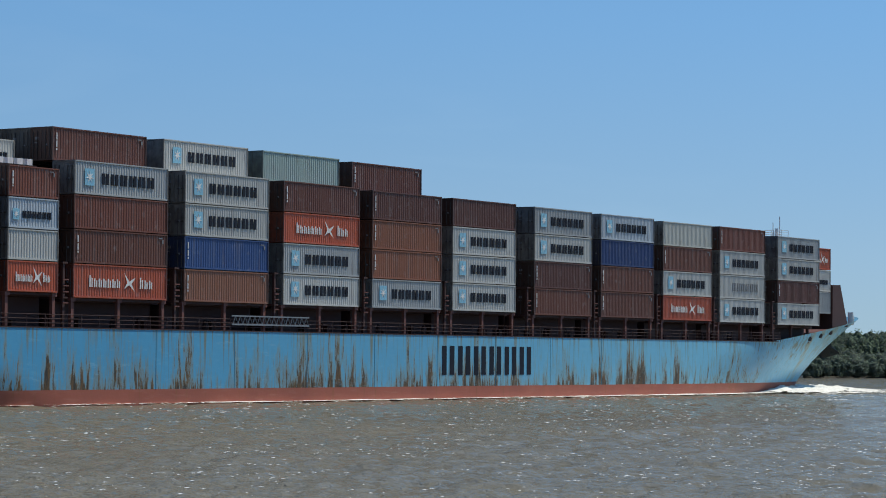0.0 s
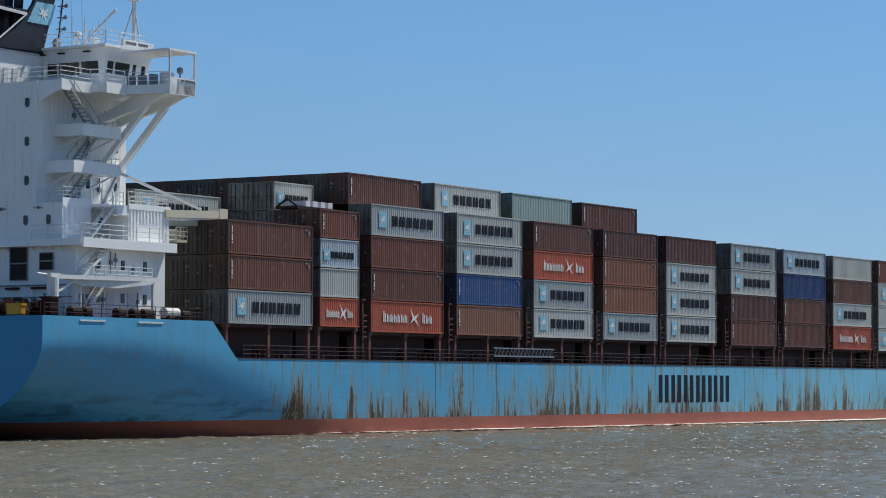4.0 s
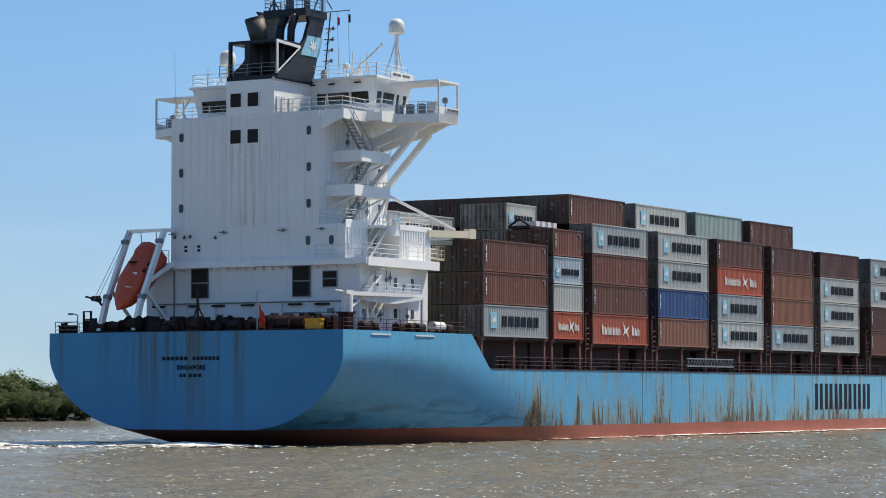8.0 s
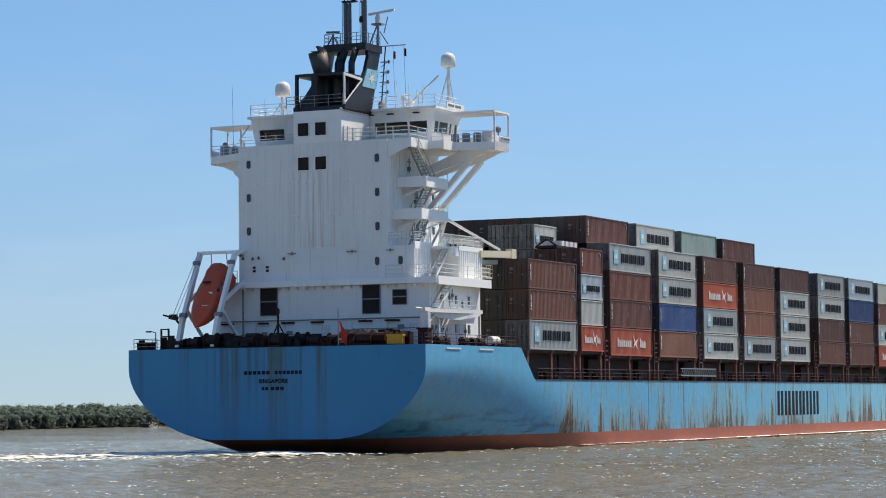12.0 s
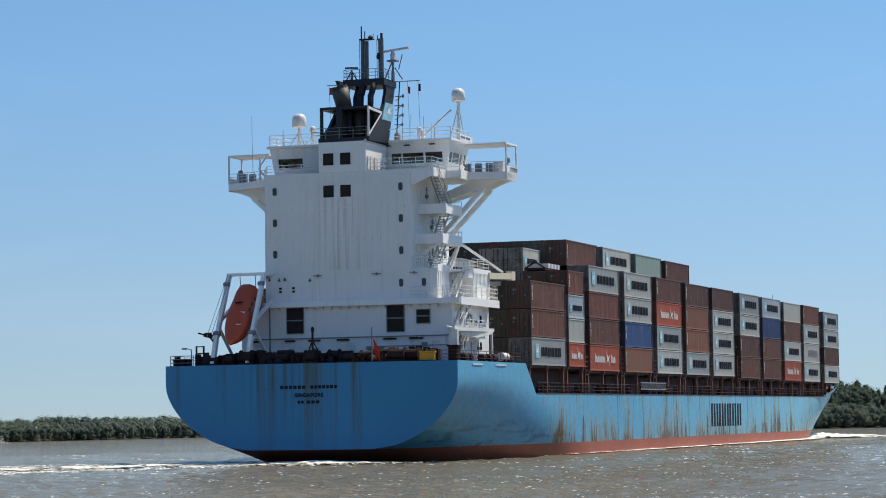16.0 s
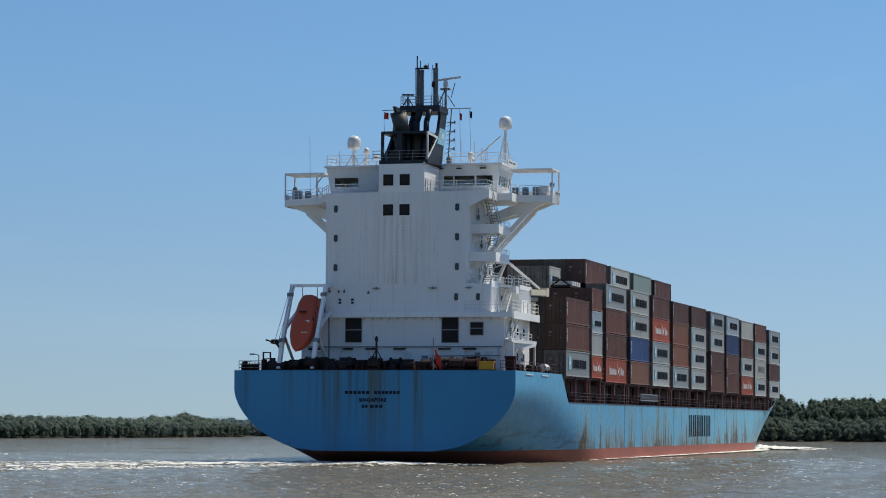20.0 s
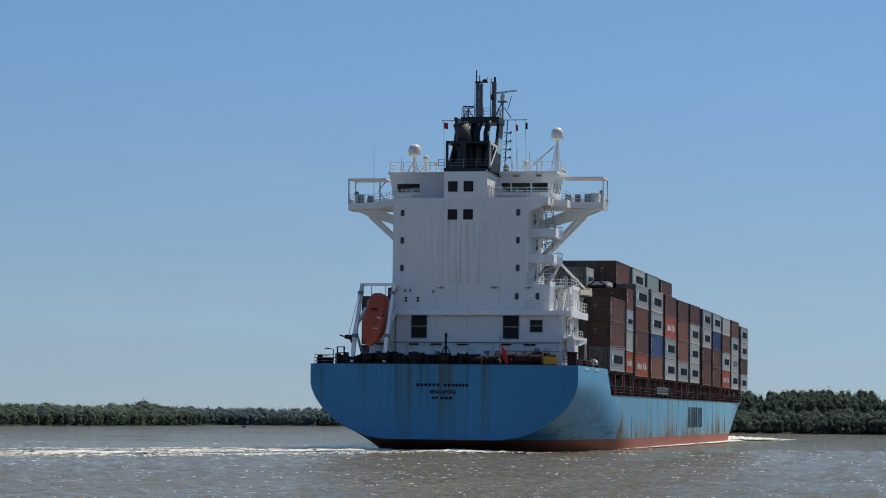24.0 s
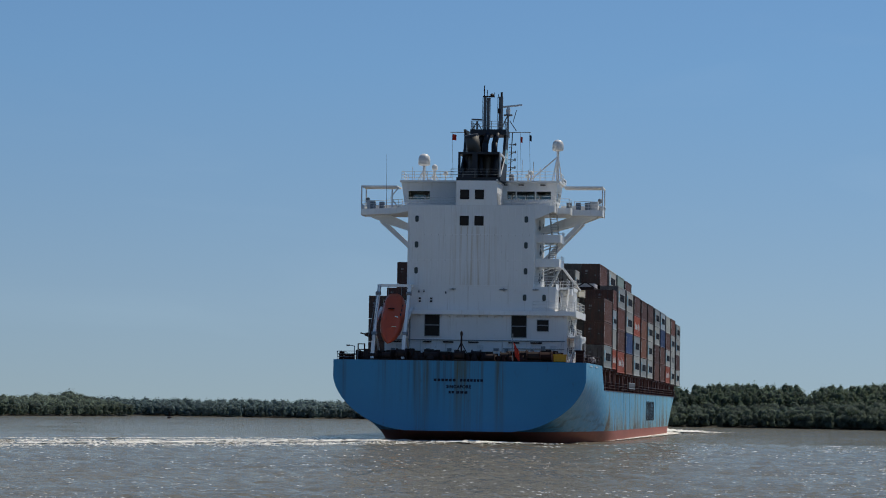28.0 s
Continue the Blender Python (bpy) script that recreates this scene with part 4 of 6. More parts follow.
    part("boat_deck_rail", railing([(-16.0, 7.0), (-16.0, 2.1)], 15.42, 1.1), M_RAIL, house)
    for y in [v for v in np.arange(3.4, 24.0, 0.9) if not (7.6 < v < 9.7 or 17.9 < v < 20.0)]:
        part("deck_bracket", Mesh().add([(x, yy, z) for yy in (y, y + 0.05) for x, z in ((-15.5, 14.9), (-16.0, 14.9), (-15.5, 14.55))], [(0, 1, 2), (5, 4, 3), (0, 3, 4, 1), (1, 4, 5, 2), (2, 5, 3, 0)]), M_WHITE, house)
    # gangway gear by the starboard rail
    g = part("gangway_davit", Mesh().rod((-20.3, 1.2, 10.7), (-20.3, 1.2, 12.25), 0.46, 12).rod((-20.3, 1.2, 10.62), (-20.3, 1.2, 10.78), 0.58, 12).beam((-20.5, 1.2, 12.3), (-7.05, 1.75, 12.5), 0.34, 0.32), M_RAIL, house, "white gangway davit arm on a post")
    part("jib_plate", Mesh().add([(x, y, z) for y in (1.5, 1.62) for x, z in ((-18.9, 12.3), (-16.8, 11.75), (-12.4, 11.65), (-8.0, 12.1), (-7.3, 12.4))], [(0, 1, 2, 3, 4), (9, 8, 7, 6, 5)] + [(i, 5 + i, 5 + (i + 1) % 5, (i + 1) % 5) for i in range(5)]), M_RAIL, g)
    part("jib_head", Mesh().box(-20.9, -19.7, 0.9, 1.5, 12.25, 12.55).rod((-21.0, 1.2, 12.45), (-21.9, 1.35, 12.5), 0.07, 5), M_RAIL, g)
    for x, r in ((-7.75, 0.2), (-16.6, 0.1)):
        part("davit_leg", Mesh().box(x, x + r, 1.55, 1.55 + r, 9.3, 12.2), M_RAIL, g)
    part("jib_strut", Mesh().beam((-19.6, 1.3, 11.2), (-17.6, 1.5, 12.0), 0.14, 0.16), M_RAIL, g)
    build_bridge(house)
    build_funnel(house)
    # provision crane
    c = part("provision_crane", Mesh().beam((-4.6, 3.0, 17.95), (2.9, 3.0, 18.25), 0.55, 0.62).box(2.5, 3.6, 2.7, 3.3, 17.75, 18.75), M_CREAM, house, "cream steel crane jib")
    part("lower_jib", Mesh().beam((-4.6, 3.5, 17.2), (2.3, 3.2, 17.5), 0.4, 0.42), M_CREAM, c)
    part("crane_post", Mesh().rod((-4.0, 4.6, 15.4), (-4.0, 4.6, 18.0), 0.45, 12), M_CREAM, c)
    part("crane_stay", Mesh().beam((-8.6, 4.4, 21.0), (0.3, 3.0, 18.55), 0.2, 0.2), M_RAIL, c)
    part("stay_mast", Mesh().beam((-8.7, 6.0, 18.4), (-8.5, 4.4, 21.2), 0.22, 0.22).beam((-7.0, 6.0, 18.4), (-8.5, 4.4, 21.2), 0.18, 0.18), M_RAIL, c)
    part("hook_block", Mesh().box(1.6, 2.5, 2.75, 3.25, 16.7, 17.5).rod((2.4, 3.0, 17.9), (2.4, 3.0, 17.4), 0.22, 8).rod((2.9, 3.0, 17.6), (2.5, 3.0, 16.9), 0.13, 6), M_CREAM, c)
    part("hoist", Mesh().box(-2.9, -1.5, 3.0, 4.2, 15.75, 15.95).box(-2.6, -2.0, 3.3, 4.0, 15.9, 16.8).rod((-1.8, 3.2, 16.4), (-1.8, 4.1, 16.4), 0.3, 8), M_CREAM, c)
    part("hoist_cage", railing([(-2.9, 3.0), (-1.5, 3.0), (-1.5, 4.2)], 15.9, 1.1, 0.5, 0.03), M_CREAM, c)
    return house


def frame_ring(x, y0, y1, z0, z1, w):
    m = Mesh()
    m.box(x, x + 0.06, y0, y1, z0, z0 + w).box(x, x + 0.06, y0, y1, z1 - w, z1)
    return m.box(x, x + 0.06, y0, y0 + w, z0 + w, z1 - w).box(x, x + 0.06, y1 - w, y1, z0 + w, z1 - w)


def cabin_window(house, x, y, z):
    """A small window with a dark pane in a raised rim."""
    h, r = 0.2, 0.1
    ring = [(-h + r, -0.02), (h - r, -0.02), (h, r), (h, 0.68 - r), (h - r, 0.68), (-h + r, 0.68), (-h, 0.68 - r), (-h, r)]
    n = len(ring)
    w = part("window", Mesh().add([(xx, y + a, z + b) for xx in (x - 0.05, x + 0.02) for a, b in ring], [tuple(range(n))[::-1]] + [(i, (i + 1) % n, n + (i + 1) % n, n + i) for i in range(n)]), M_GLASS, house)
    part("window_rim", Mesh().add([(x - 0.06, y + a * k, z + 0.33 + (b - 0.33) * k) for k in (1.0, 1.1) for a, b in ring], [(i, n + i, n + (i + 1) % n, (i + 1) % n) for i in range(n)]), M_GREY, w)


def build_bridge(house):
    """Bridge deck with both wings, the wheelhouse, canopies, masts and domes."""
    deck = part("bridge_deck", Mesh().prism([(-15.3, 4.8), (-11.7, 4.8), (-11.7, 3.27), (-9.36, 3.27), (-8.2, -0.35), (-5.0, -0.35), (-4.4, 4.5), (-4.4, 24.8), (-5.0, 29.05), (-8.2, 29.05), (-10.8, 24.2), (-15.3, 22.05)], 27.15, 27.85), M_WHITE, house)
    for y0, y1, s in ((-0.35, 5.0, 1), (29.05, 24.0, -1)):
        # solid bulwark of the wing's end, its canopy on posts, the knee and braces below
        part("wing_bulwark", Mesh().box(-8.25, -4.95, min(y0, y0 + 0.12 * s), max(y0, y0 + 0.12 * s), 27.1, 28.45), M_WHITE, deck)
        part("wing_bulwark", Mesh().box(-5.1, -4.9, min(y0, y1), max(y0, y1), 27.8, 28.6), M_WHITE, deck)
        part("wing_rail", railing([(-8.2, y0 + 0.1 * s), (-9.3, y0 + 3.3 * s)] + ([] if s > 0 else [(-10.8, y1)]), 27.85, 1.0), M_RAIL, deck)
        part("wing_canopy", Mesh().box(-8.3, -4.8, min(y0, y1 - 0.6 * s), max(y0, y1 - 0.6 * s), 30.55, 30.72), M_WHITE, deck)
        for x in (-8.2, -5.0):
            part("canopy_post", Mesh().box(x - 0.07, x + 0.07, y0 + 0.05 * s - 0.07, y0 + 0.05 * s + 0.07, 27.85, 30.55), M_RAIL, deck)
        ym = 7.0 if s > 0 else 22.3
        for xa in (-8.1, -5.7):
            m = Mesh()
            m.add([(x, *p) for x in (xa, xa + 0.4) for p in ((y0 + 0.4 * s, 27.2), (y0 + 2.6 * s, 26.3), (ym, 25.0), (ym, 25.7), (y0 + 3.6 * s, 27.16))],
                  [(0, 1, 2, 3, 4), (9, 8, 7, 6, 5), (0, 5, 6, 1), (1, 6, 7, 2), (2, 7, 8, 3), (3, 8, 9, 4), (4, 9, 5, 0)])
            part("wing_knee", m, M_WHITE, deck)
        for x in (-7.9, -5.5):
            part("wing_brace", Mesh().beam((x, y0 + 2.5 * s, 26.4), (x, ym, 21.4 if s > 0 else 22.6), 0.42, 0.42), M_WHITE, deck)
        part("wing_console", Mesh().box(-7.6, -6.9, min(y0 + 0.6 * s, y0 + 1.6 * s), max(y0 + 0.6 * s, y0 + 1.6 * s), 27.85, 28.9, 0.08), M_RAIL, deck)
        part("searchlight", Mesh().rod((-6.3, y0 + 0.5 * s, 27.9), (-6.3, y0 + 0.5 * s, 29.0), 0.06).lathe(-6.3, y0 + 0.5 * s, ((0.05, 28.8), (0.26, 28.95), (0.26, 29.3), (0.1, 29.4)), 8), M_GREY, deck)
    part("walkway_fascia", Mesh().box(-15.35, -11.65, 4.68, 4.8, 27.05, 27.9), M_WHITE, deck)
    part("walkway_fascia", Mesh().box(-11.75, -9.3, 3.15, 3.27, 27.05, 27.9), M_WHITE, deck)
    part("walkway_bracket", Mesh().add([(x, y, z) for x in (-15.3, -15.2) for y, z in ((4.8, 27.15), (7.0, 27.15), (7.0, 26.2))], [(0, 1, 2), (5, 4, 3), (0, 3, 4, 1), (1, 4, 5, 2), (2, 5, 3, 0)]), M_WHITE, deck)
    part("bridge_rail", railing([(-15.2, 11.4), (-15.2, 4.9), (-11.6, 4.9), (-11.6, 3.35), (-9.3, 3.35)], 27.85, 1.1), M_RAIL, deck)
    part("bridge_rail", railing([(-15.2, 16.5), (-15.2, 21.9), (-10.8, 24.0)], 27.85, 0.9), M_RAIL, deck)
    # wheelhouse: glazed walls that lean outwards
    wheel = part("wheelhouse", Mesh().box(-9.3, -4.3, 5.5, 23.3, 27.86, 27.95), M_DARK, house, "white wheelhouse with outward leaning windows")
    part("roof_slab", Mesh().box(-10.2, -3.6, 4.6, 24.0, 31.0, 31.22), M_WHITE, wheel)
    low, high = 27.86, 31.0
    for a, b, out, cuts in (
            ((-9.4, 5.4), (-9.4, 23.4), (-1, 0), ((5.75, 7.5), (7.7, 9.85), (10.0, 11.0), (20.4, 23.0))),
            ((-9.4, 5.4), (-4.2, 5.4), (0, -1), ((-9.25, -8.45), (-8.25, -6.4), (-6.05, -5.6), (-4.95, -4.4))),
            ((-4.2, 5.4), (-4.2, 23.4), (1, 0), tuple((6.0 + 1.75 * i, 7.5 + 1.75 * i) for i in range(10))),
            ((-9.4, 23.4), (-4.2, 23.4), (0, 1), ((-9.1, -7.6), (-7.3, -5.8)))):
        along = 1 if out[0] else 0

        def corner(u, z, inside):
            lean = 0.45 * (z - low) / (high - low) - (0.14 if inside else 0.0)
            p = [a[0], a[1]]
            p[along] = u
            # the ends follow the lean of the neighbouring walls
            if not inside and abs(u - a[along]) < 1e-6:
                p[along] -= lean
            if not inside and abs(u - b[along]) < 1e-6:
                p[along] += lean
            return (p[0] + out[0] * lean, p[1] + out[1] * lean, z)

        def slab(u0, u1, z0, z1):
            vs = [corner(u, z, inside) for inside in (False, True) for u, z in ((u0, z0), (u1, z0), (u1, z1), (u0, z1))]
            return Mesh().add(vs, [(0, 1, 2, 3), (7, 6, 5, 4), (0, 4, 5, 1), (1, 5, 6, 2), (2, 6, 7, 3), (3, 7, 4, 0)])

        sill, head = (28.95, 29.95)
        wall = slab(a[along], b[along], low, sill)
        lintel = slab(a[along], b[along], head, high)
        wall.add(lintel.v, lintel.f)
        edges = [a[along]] + [e for cut in cuts for e in cut] + [b[along]]
        for u0, u1 in zip(edges[::2], edges[1::2]):
            m = slab(u0, u1, sill, head)
            wall.add(m.v, m.f)
        part("wheelhouse_wall", wall, M_WHITE, wheel)
        for u0, u1 in cuts:
            m = Mesh()
            vs = []
            for d in (0.05, 0.07):
                for u, z in ((u0, sill), (u1, sill), (u1, head), (u0, head)):
                    q = corner(u, z, False)
                    vs.append((q[0] - out[0] * d, q[1] - out[1] * d, z))
            part("pane", m.add(vs, [(0, 1, 2, 3), (7, 6, 5, 4), (0, 4, 5, 1), (1, 5, 6, 2), (2, 6, 7, 3), (3, 7, 4, 0)]), M_PANE, wheel).visible_shadow = False
    for y, w in ((8.4, 2.0), (13.0, 4.0), (20.6, 1.4)):
        part("console", Mesh().box(-6.4, -5.6, y, y + w, 27.95, 29.1, 0.1), M_GREY, wheel)
    part("roof_rail", railing([(-9.9, 11.4), (-9.9, 4.8), (-4.8, 4.8)], 31.22, 1.1), M_RAIL, wheel)
    part("roof_rail", railing([(-9.9, 17.6), (-9.9, 23.8), (-4.8, 23.8)], 31.22, 1.1), M_RAIL, wheel)
    # name boards on the wheelhouse side: plain board, its writing as a bar
    nb = part("name_board", Mesh().box(-8.1, -4.2, 4.45, 4.55, 31.2, 31.75), M_RAIL, wheel)
    part("board_writing", Mesh().box(-7.8, -6.5, 4.42, 4.45, 31.38, 31.6).box(-6.2, -5.0, 4.42, 4.45, 31.38, 31.6), M_STEEL, nb)
    wb = part("wing_board", Mesh().box(-7.2, -4.95, -0.42, -0.36, 28.1, 28.4), M_RAIL, deck)
    part("board_writing", Mesh().box(-6.95, -6.5, -0.44, -0.42, 28.17, 28.33).box(-6.4, -5.1, -0.44, -0.42, 28.17, 28.33), M_STEEL, wb)
    # communication domes on tripods
    for x, y, zb, zt, r in ((-5.6, 5.4, 31.2, 35.25, 0.68), (-8.0, 21.4, 31.2, 33.2, 0.72), (-7.4, 20.2, 31.2, 32.7, 0.34)):
        d = part("radome_mast", Mesh().rod((x, y, zb), (x, y, zt), 0.17, 8).rod((x - 1.1, y + 0.6, zb), (x, y, zt - 0.4), 0.06).rod((x + 0.8, y + 0.6, zb), (x, y, zt - 0.4), 0.06).rod((x + 0.2, y - 0.6, zb), (x, y, zt - 0.4), 0.06).lathe(x, y, ((0.5 * r, zt - 0.05), (0.7 * r, zt)), 12), M_RAIL, wheel)
        part("radome", Mesh().lathe(x, y, ((0.8 * r, zt), (r, zt + 0.15 * r), (r, zt + 1.1 * r), (0.9 * r, zt + 1.5 * r), (0.62 * r, zt + 1.83 * r), (0.2 * r, zt + 1.98 * r)), 18), M_DOME, d, "white radome", True)
    part("signal_frame", Mesh().rod((-8.6, 8.6, 31.2), (-8.0, 5.3, 34.2), 0.09).rod((-8.6, 8.6, 31.2), (-8.6, 8.6, 32.6), 0.07).rod((-8.6, 8.0, 31.2), (-8.6, 8.0, 33.6), 0.05).rod((-8.6, 7.2, 31.2), (-8.6, 7.2, 32.9), 0.05).rod((-8.4, 9.4, 31.2), (-8.4, 9.4, 33.9), 0.03), M_RAIL, wheel)
    part("whip_aerial", Mesh().rod((-10.0, 25.6, 27.9), (-10.0, 25.7, 34.4), 0.03, 5, 0.012), M_GREY, wheel)
    part("whip_aerial", Mesh().rod((-9.4, 9.9, 31.2), (-9.4, 9.9, 35.0), 0.025, 5, 0.01), M_GREY, wheel)
    part("aerial_rack", Mesh().rod((-9.6, 25.0, 27.9), (-9.6, 25.0, 30.2), 0.1).rod((-9.6, 25.0, 29.4), (-9.6, 24.2, 30.4), 0.07).rod((-9.6, 24.2, 27.9), (-9.6, 25.2, 29.2), 0.07), M_RAIL, wheel)
    for x, y, h in ((-9.2, 8.2, 0.9), (-8.8, 12.6, 0.7), (-9.0, 18.6, 0.8), (-6.0, 9.0, 0.8)):
        part("roof_dome", Mesh().rod((x, y, 31.2), (x, y, 31.2 + h), 0.08, 6).lathe(x, y, ((0.25, 31.2 + h - 0.1), (0.32, 31.3 + h), (0.25, 31.5 + h), (0.08, 31.6 + h)), 9), M_DOME, wheel)
    for x, y, h in ((-8.6, 6.6, 2.1), (-7.0, 7.4, 1.6), (-9.3, 22.6, 1.7)):
        part("aerial", Mesh().rod((x, y, 31.2), (x, y, 31.2 + h), 0.035, 5), M_RAIL, wheel)
    for y in (1.2, 2.3, 3.4, 26.2, 27.3):
        part("wing_instrument", Mesh().box(-8.3, -7.7, y, y + 0.6, 27.85, 28.75, 0.08), M_GREY, deck)
    for y in (6.4, 9.0, 11.0):
        part("wall_lamp", Mesh().box(-10.1, -9.75, y, y + 0.6, 30.65, 30.75), M_DARK, wheel)
    part("magnetic_compass", Mesh().lathe(-9.0, 10.6, ((0.3, 31.2), (0.35, 31.8), (0.2, 32.1)), 10), M_GREY, wheel)


def star(x, y, z, r, axis, points=7, depth=0.03):
    """A flat star on a wall: axis 'y' lies in the x-z plane."""
    m = Mesh()
    ring = []
    for i in range(points * 2):
        a = math.pi / 2 + math.pi * i / points
        k = r if i % 2 == 0 else r * 0.32
        ring.append((k * math.cos(a), k * math.sin(a)))
    n = len(ring)
    vs = [(x + a, y, z + b) for a, b in ring] + [(x + a, y + depth, z + b) for a, b in ring]
    return m.add(vs, [(i, (i + 1) % n, n + (i + 1) % n, n + i) for i in range(n)] + [tuple(range(n))])


def build_funnel(house):
    casing = part("engine_casing", Mesh().box(-15.5, -9.8, 11.5, 16.35, 27.85, 30.75), M_WHITE, house)
    part("casing_sill", Mesh().box(-15.6, -9.8, 11.4, 11.62, 30.6, 30.9), M_RAIL, casing)
    # white panels added in place of the sun patches on the casing's side
    for x in (-15.2, -14.4, -13.3):
        part("stowed_grating", Mesh().box(x, x + 0.5, 11.4, 11.48, 28.0, 29.3), M_RAIL, casing)
    f = part("funnel", Mesh().box(-15.4, -9.6, 11.3, 16.4, 30.75, 31.15), M_BLACK, casing, "black soot-stained funnel casing")
    fin = ((-15.5, 30.8), (-10.0, 30.9), (-9.2, 33.4), (-8.7, 35.0), (-7.8, 37.3), (-11.3, 37.25), (-10.75, 36.75), (-10.55, 36.1), (-11.2, 34.7), (-12.1, 33.6), (-13.6, 32.3), (-15.5, 31.2))
    for y in (11.15, 15.9):
        n = len(fin)
        m = Mesh().add([(x, yy, z) for yy in (y, y + 0.3) for x, z in fin], [(0, 1, 2, 9, 10, 11), (2, 3, 8, 9), (3, 4, 5, 6, 7, 8), (n + 11, n + 10, n + 9, n + 2, n + 1, n), (n + 9, n + 8, n + 3, n + 2), (n + 8, n + 7, n + 6, n + 5, n + 4, n + 3)]
                       + [((i + 1) % n, i, n + i, n + (i + 1) % n) for i in range(n)])
        part("funnel_fin", m, M_BLACK, f)
    panel = part("funnel_panel", Mesh().add([(x, y, z) for y in (11.08, 11.14) for x, z in ((-12.0, 33.15), (-9.2, 33.15), (-8.6, 34.9), (-10.9, 34.9))],
                                            [(0, 1, 2, 3), (7, 6, 5, 4), (0, 4, 5, 1), (1, 5, 6, 2), (2, 6, 7, 3), (3, 7, 4, 0)]), M_LOGO, f, "light blue funnel panel")
    part("panel_star", star(-10.1, 11.04, 34.05, 0.68, "y"), M_SIGNW, panel)
    part("exhaust_deck", Mesh().box(-15.4, -11.4, 11.3, 16.2, 33.9, 34.15), M_BLACK, f)
    part("funnel_core", Mesh().box(-12.4, -9.8, 11.9, 15.9, 31.1, 33.98, 0.3), M_BLACK, f)
    for x, y, r in ((-13.6, 14.6, 0.62), (-13.2, 13.0, 0.45), (-13.6, 12.0, 0.28), (-14.2, 13.6, 0.2)):
        part("uptake", Mesh().rod((x, y, 31.1), (x, y, 34.0), r, 12), M_SOOT if r > 0.4 else M_BLACK, f, "", True)
    part("funnel_gusset", Mesh().add([(x, y, z) for x in (-15.3, -15.1) for y, z in ((16.3, 31.1), (14.3, 31.1), (14.3, 33.1), (14.8, 32.3), (15.6, 31.6))], [(4, 3, 2, 1, 0), (5, 6, 7, 8, 9), (0, 1, 6, 5), (1, 2, 7, 6), (2, 3, 8, 7), (3, 4, 9, 8), (4, 0, 5, 9)]), M_BLACK, f)
    part("funnel_post", Mesh().box(-15.45, -15.15, 15.95, 16.2, 31.1, 34.0), M_BLACK, f)
    part("funnel_post", Mesh().box(-15.5, -15.2, 13.9, 14.5, 31.1, 34.0), M_BLACK, f)
    part("funnel_post", Mesh().box(-15.6, -15.42, 11.1, 11.25, 31.2, 34.0), M_RAIL, f)
    part("funnel_brace", Mesh().beam((-15.6, 11.2, 33.95), (-12.1, 11.1, 33.75), 0.12, 0.24), M_RAIL, f)
    part("funnel_brace", Mesh().beam((-12.2, 11.05, 33.7), (-15.5, 11.1, 31.35), 0.1, 0.1), M_RAIL, f)
    part("exhaust_hood", Mesh().box(-11.4, -7.8, 11.05, 15.4, 36.6, 37.25, 0.1), M_BLACK, f)
    part("main_exhaust", Mesh().rod((-13.0, 14.55, 34.1), (-13.3, 14.95, 36.2), 0.76, 18, 0.86), M_SOOT, f, "thick grey exhaust pipe with a sooty rim", True)
    part("exhaust_rim", Mesh().rod((-13.3, 14.95, 36.15), (-13.35, 15.0, 36.42), 0.87, 18, 0.82), M_BLACK, f)
    for x, y, r, dx in ((-11.6, 13.5, 0.36, 1.0), (-11.4, 12.5, 0.3, 0.9), (-10.6, 14.3, 0.32, 0.8), (-12.1, 12.2, 0.22, 0.7)):
        part("exhaust_pipe", Mesh().rod((x, y, 34.1), (x + 0.1, y, 35.6), r, 12).rod((x + 0.1, y, 35.5), (x + 0.1 + 0.4 * dx, y - 0.25, 36.75), r, 12), M_BLACK, f, "", True)
    part("top_rail", railing([(-11.2, 11.2), (-11.2, 15.3), (-8.0, 15.3)], 37.25, 1.0, 0.9), M_GREY, f)
    part("top_rail", railing([(-11.2, 11.2), (-8.0, 11.2)], 37.25, 1.0, 0.9), M_GREY, f)
    part("low_rail", railing([(-15.6, 17.0), (-15.6, 11.3)], 31.1, 1.0), M_GREY, f)
    p = part("stack_pole", Mesh().rod((-9.8, 13.85, 37.2), (-9.8, 13.85, 41.3), 0.19, 10).rod((-9.8, 13.45, 37.2), (-9.8, 13.45, 41.2), 0.19, 10), M_STEEL, f)
    part("ladder", Mesh().rod((-9.9, 14.12, 37.2), (-9.9, 14.12, 41.3), 0.03, 4).rod((-9.9, 13.2, 37.2), (-9.9, 13.2, 41.2), 0.03, 4), M_STEEL, p)
    part("pole_light", Mesh().box(-10.1, -9.5, 12.7, 14.1, 41.3, 41.42).rod((-9.8, 13.95, 41.3), (-9.8, 13.95, 42.7), 0.07).rod((-9.8, 13.6, 41.3), (-9.8, 13.6, 42.2), 0.05).lathe(-9.8, 13.0, ((0.1, 41.42), (0.3, 41.55), (0.1, 41.75)), 8).rod((-9.8, 12.75, 41.3), (-9.8, 12.7, 41.9), 0.03), M_DARK, p)
    p = part("stack_pole", Mesh().rod((-9.8, 11.92, 37.2), (-9.8, 11.92, 41.35), 0.27, 10), M_STEEL, f)
    part("ladder", Mesh().rod((-9.9, 12.3, 37.2), (-9.9, 12.3, 41.3), 0.03, 4), M_STEEL, p)
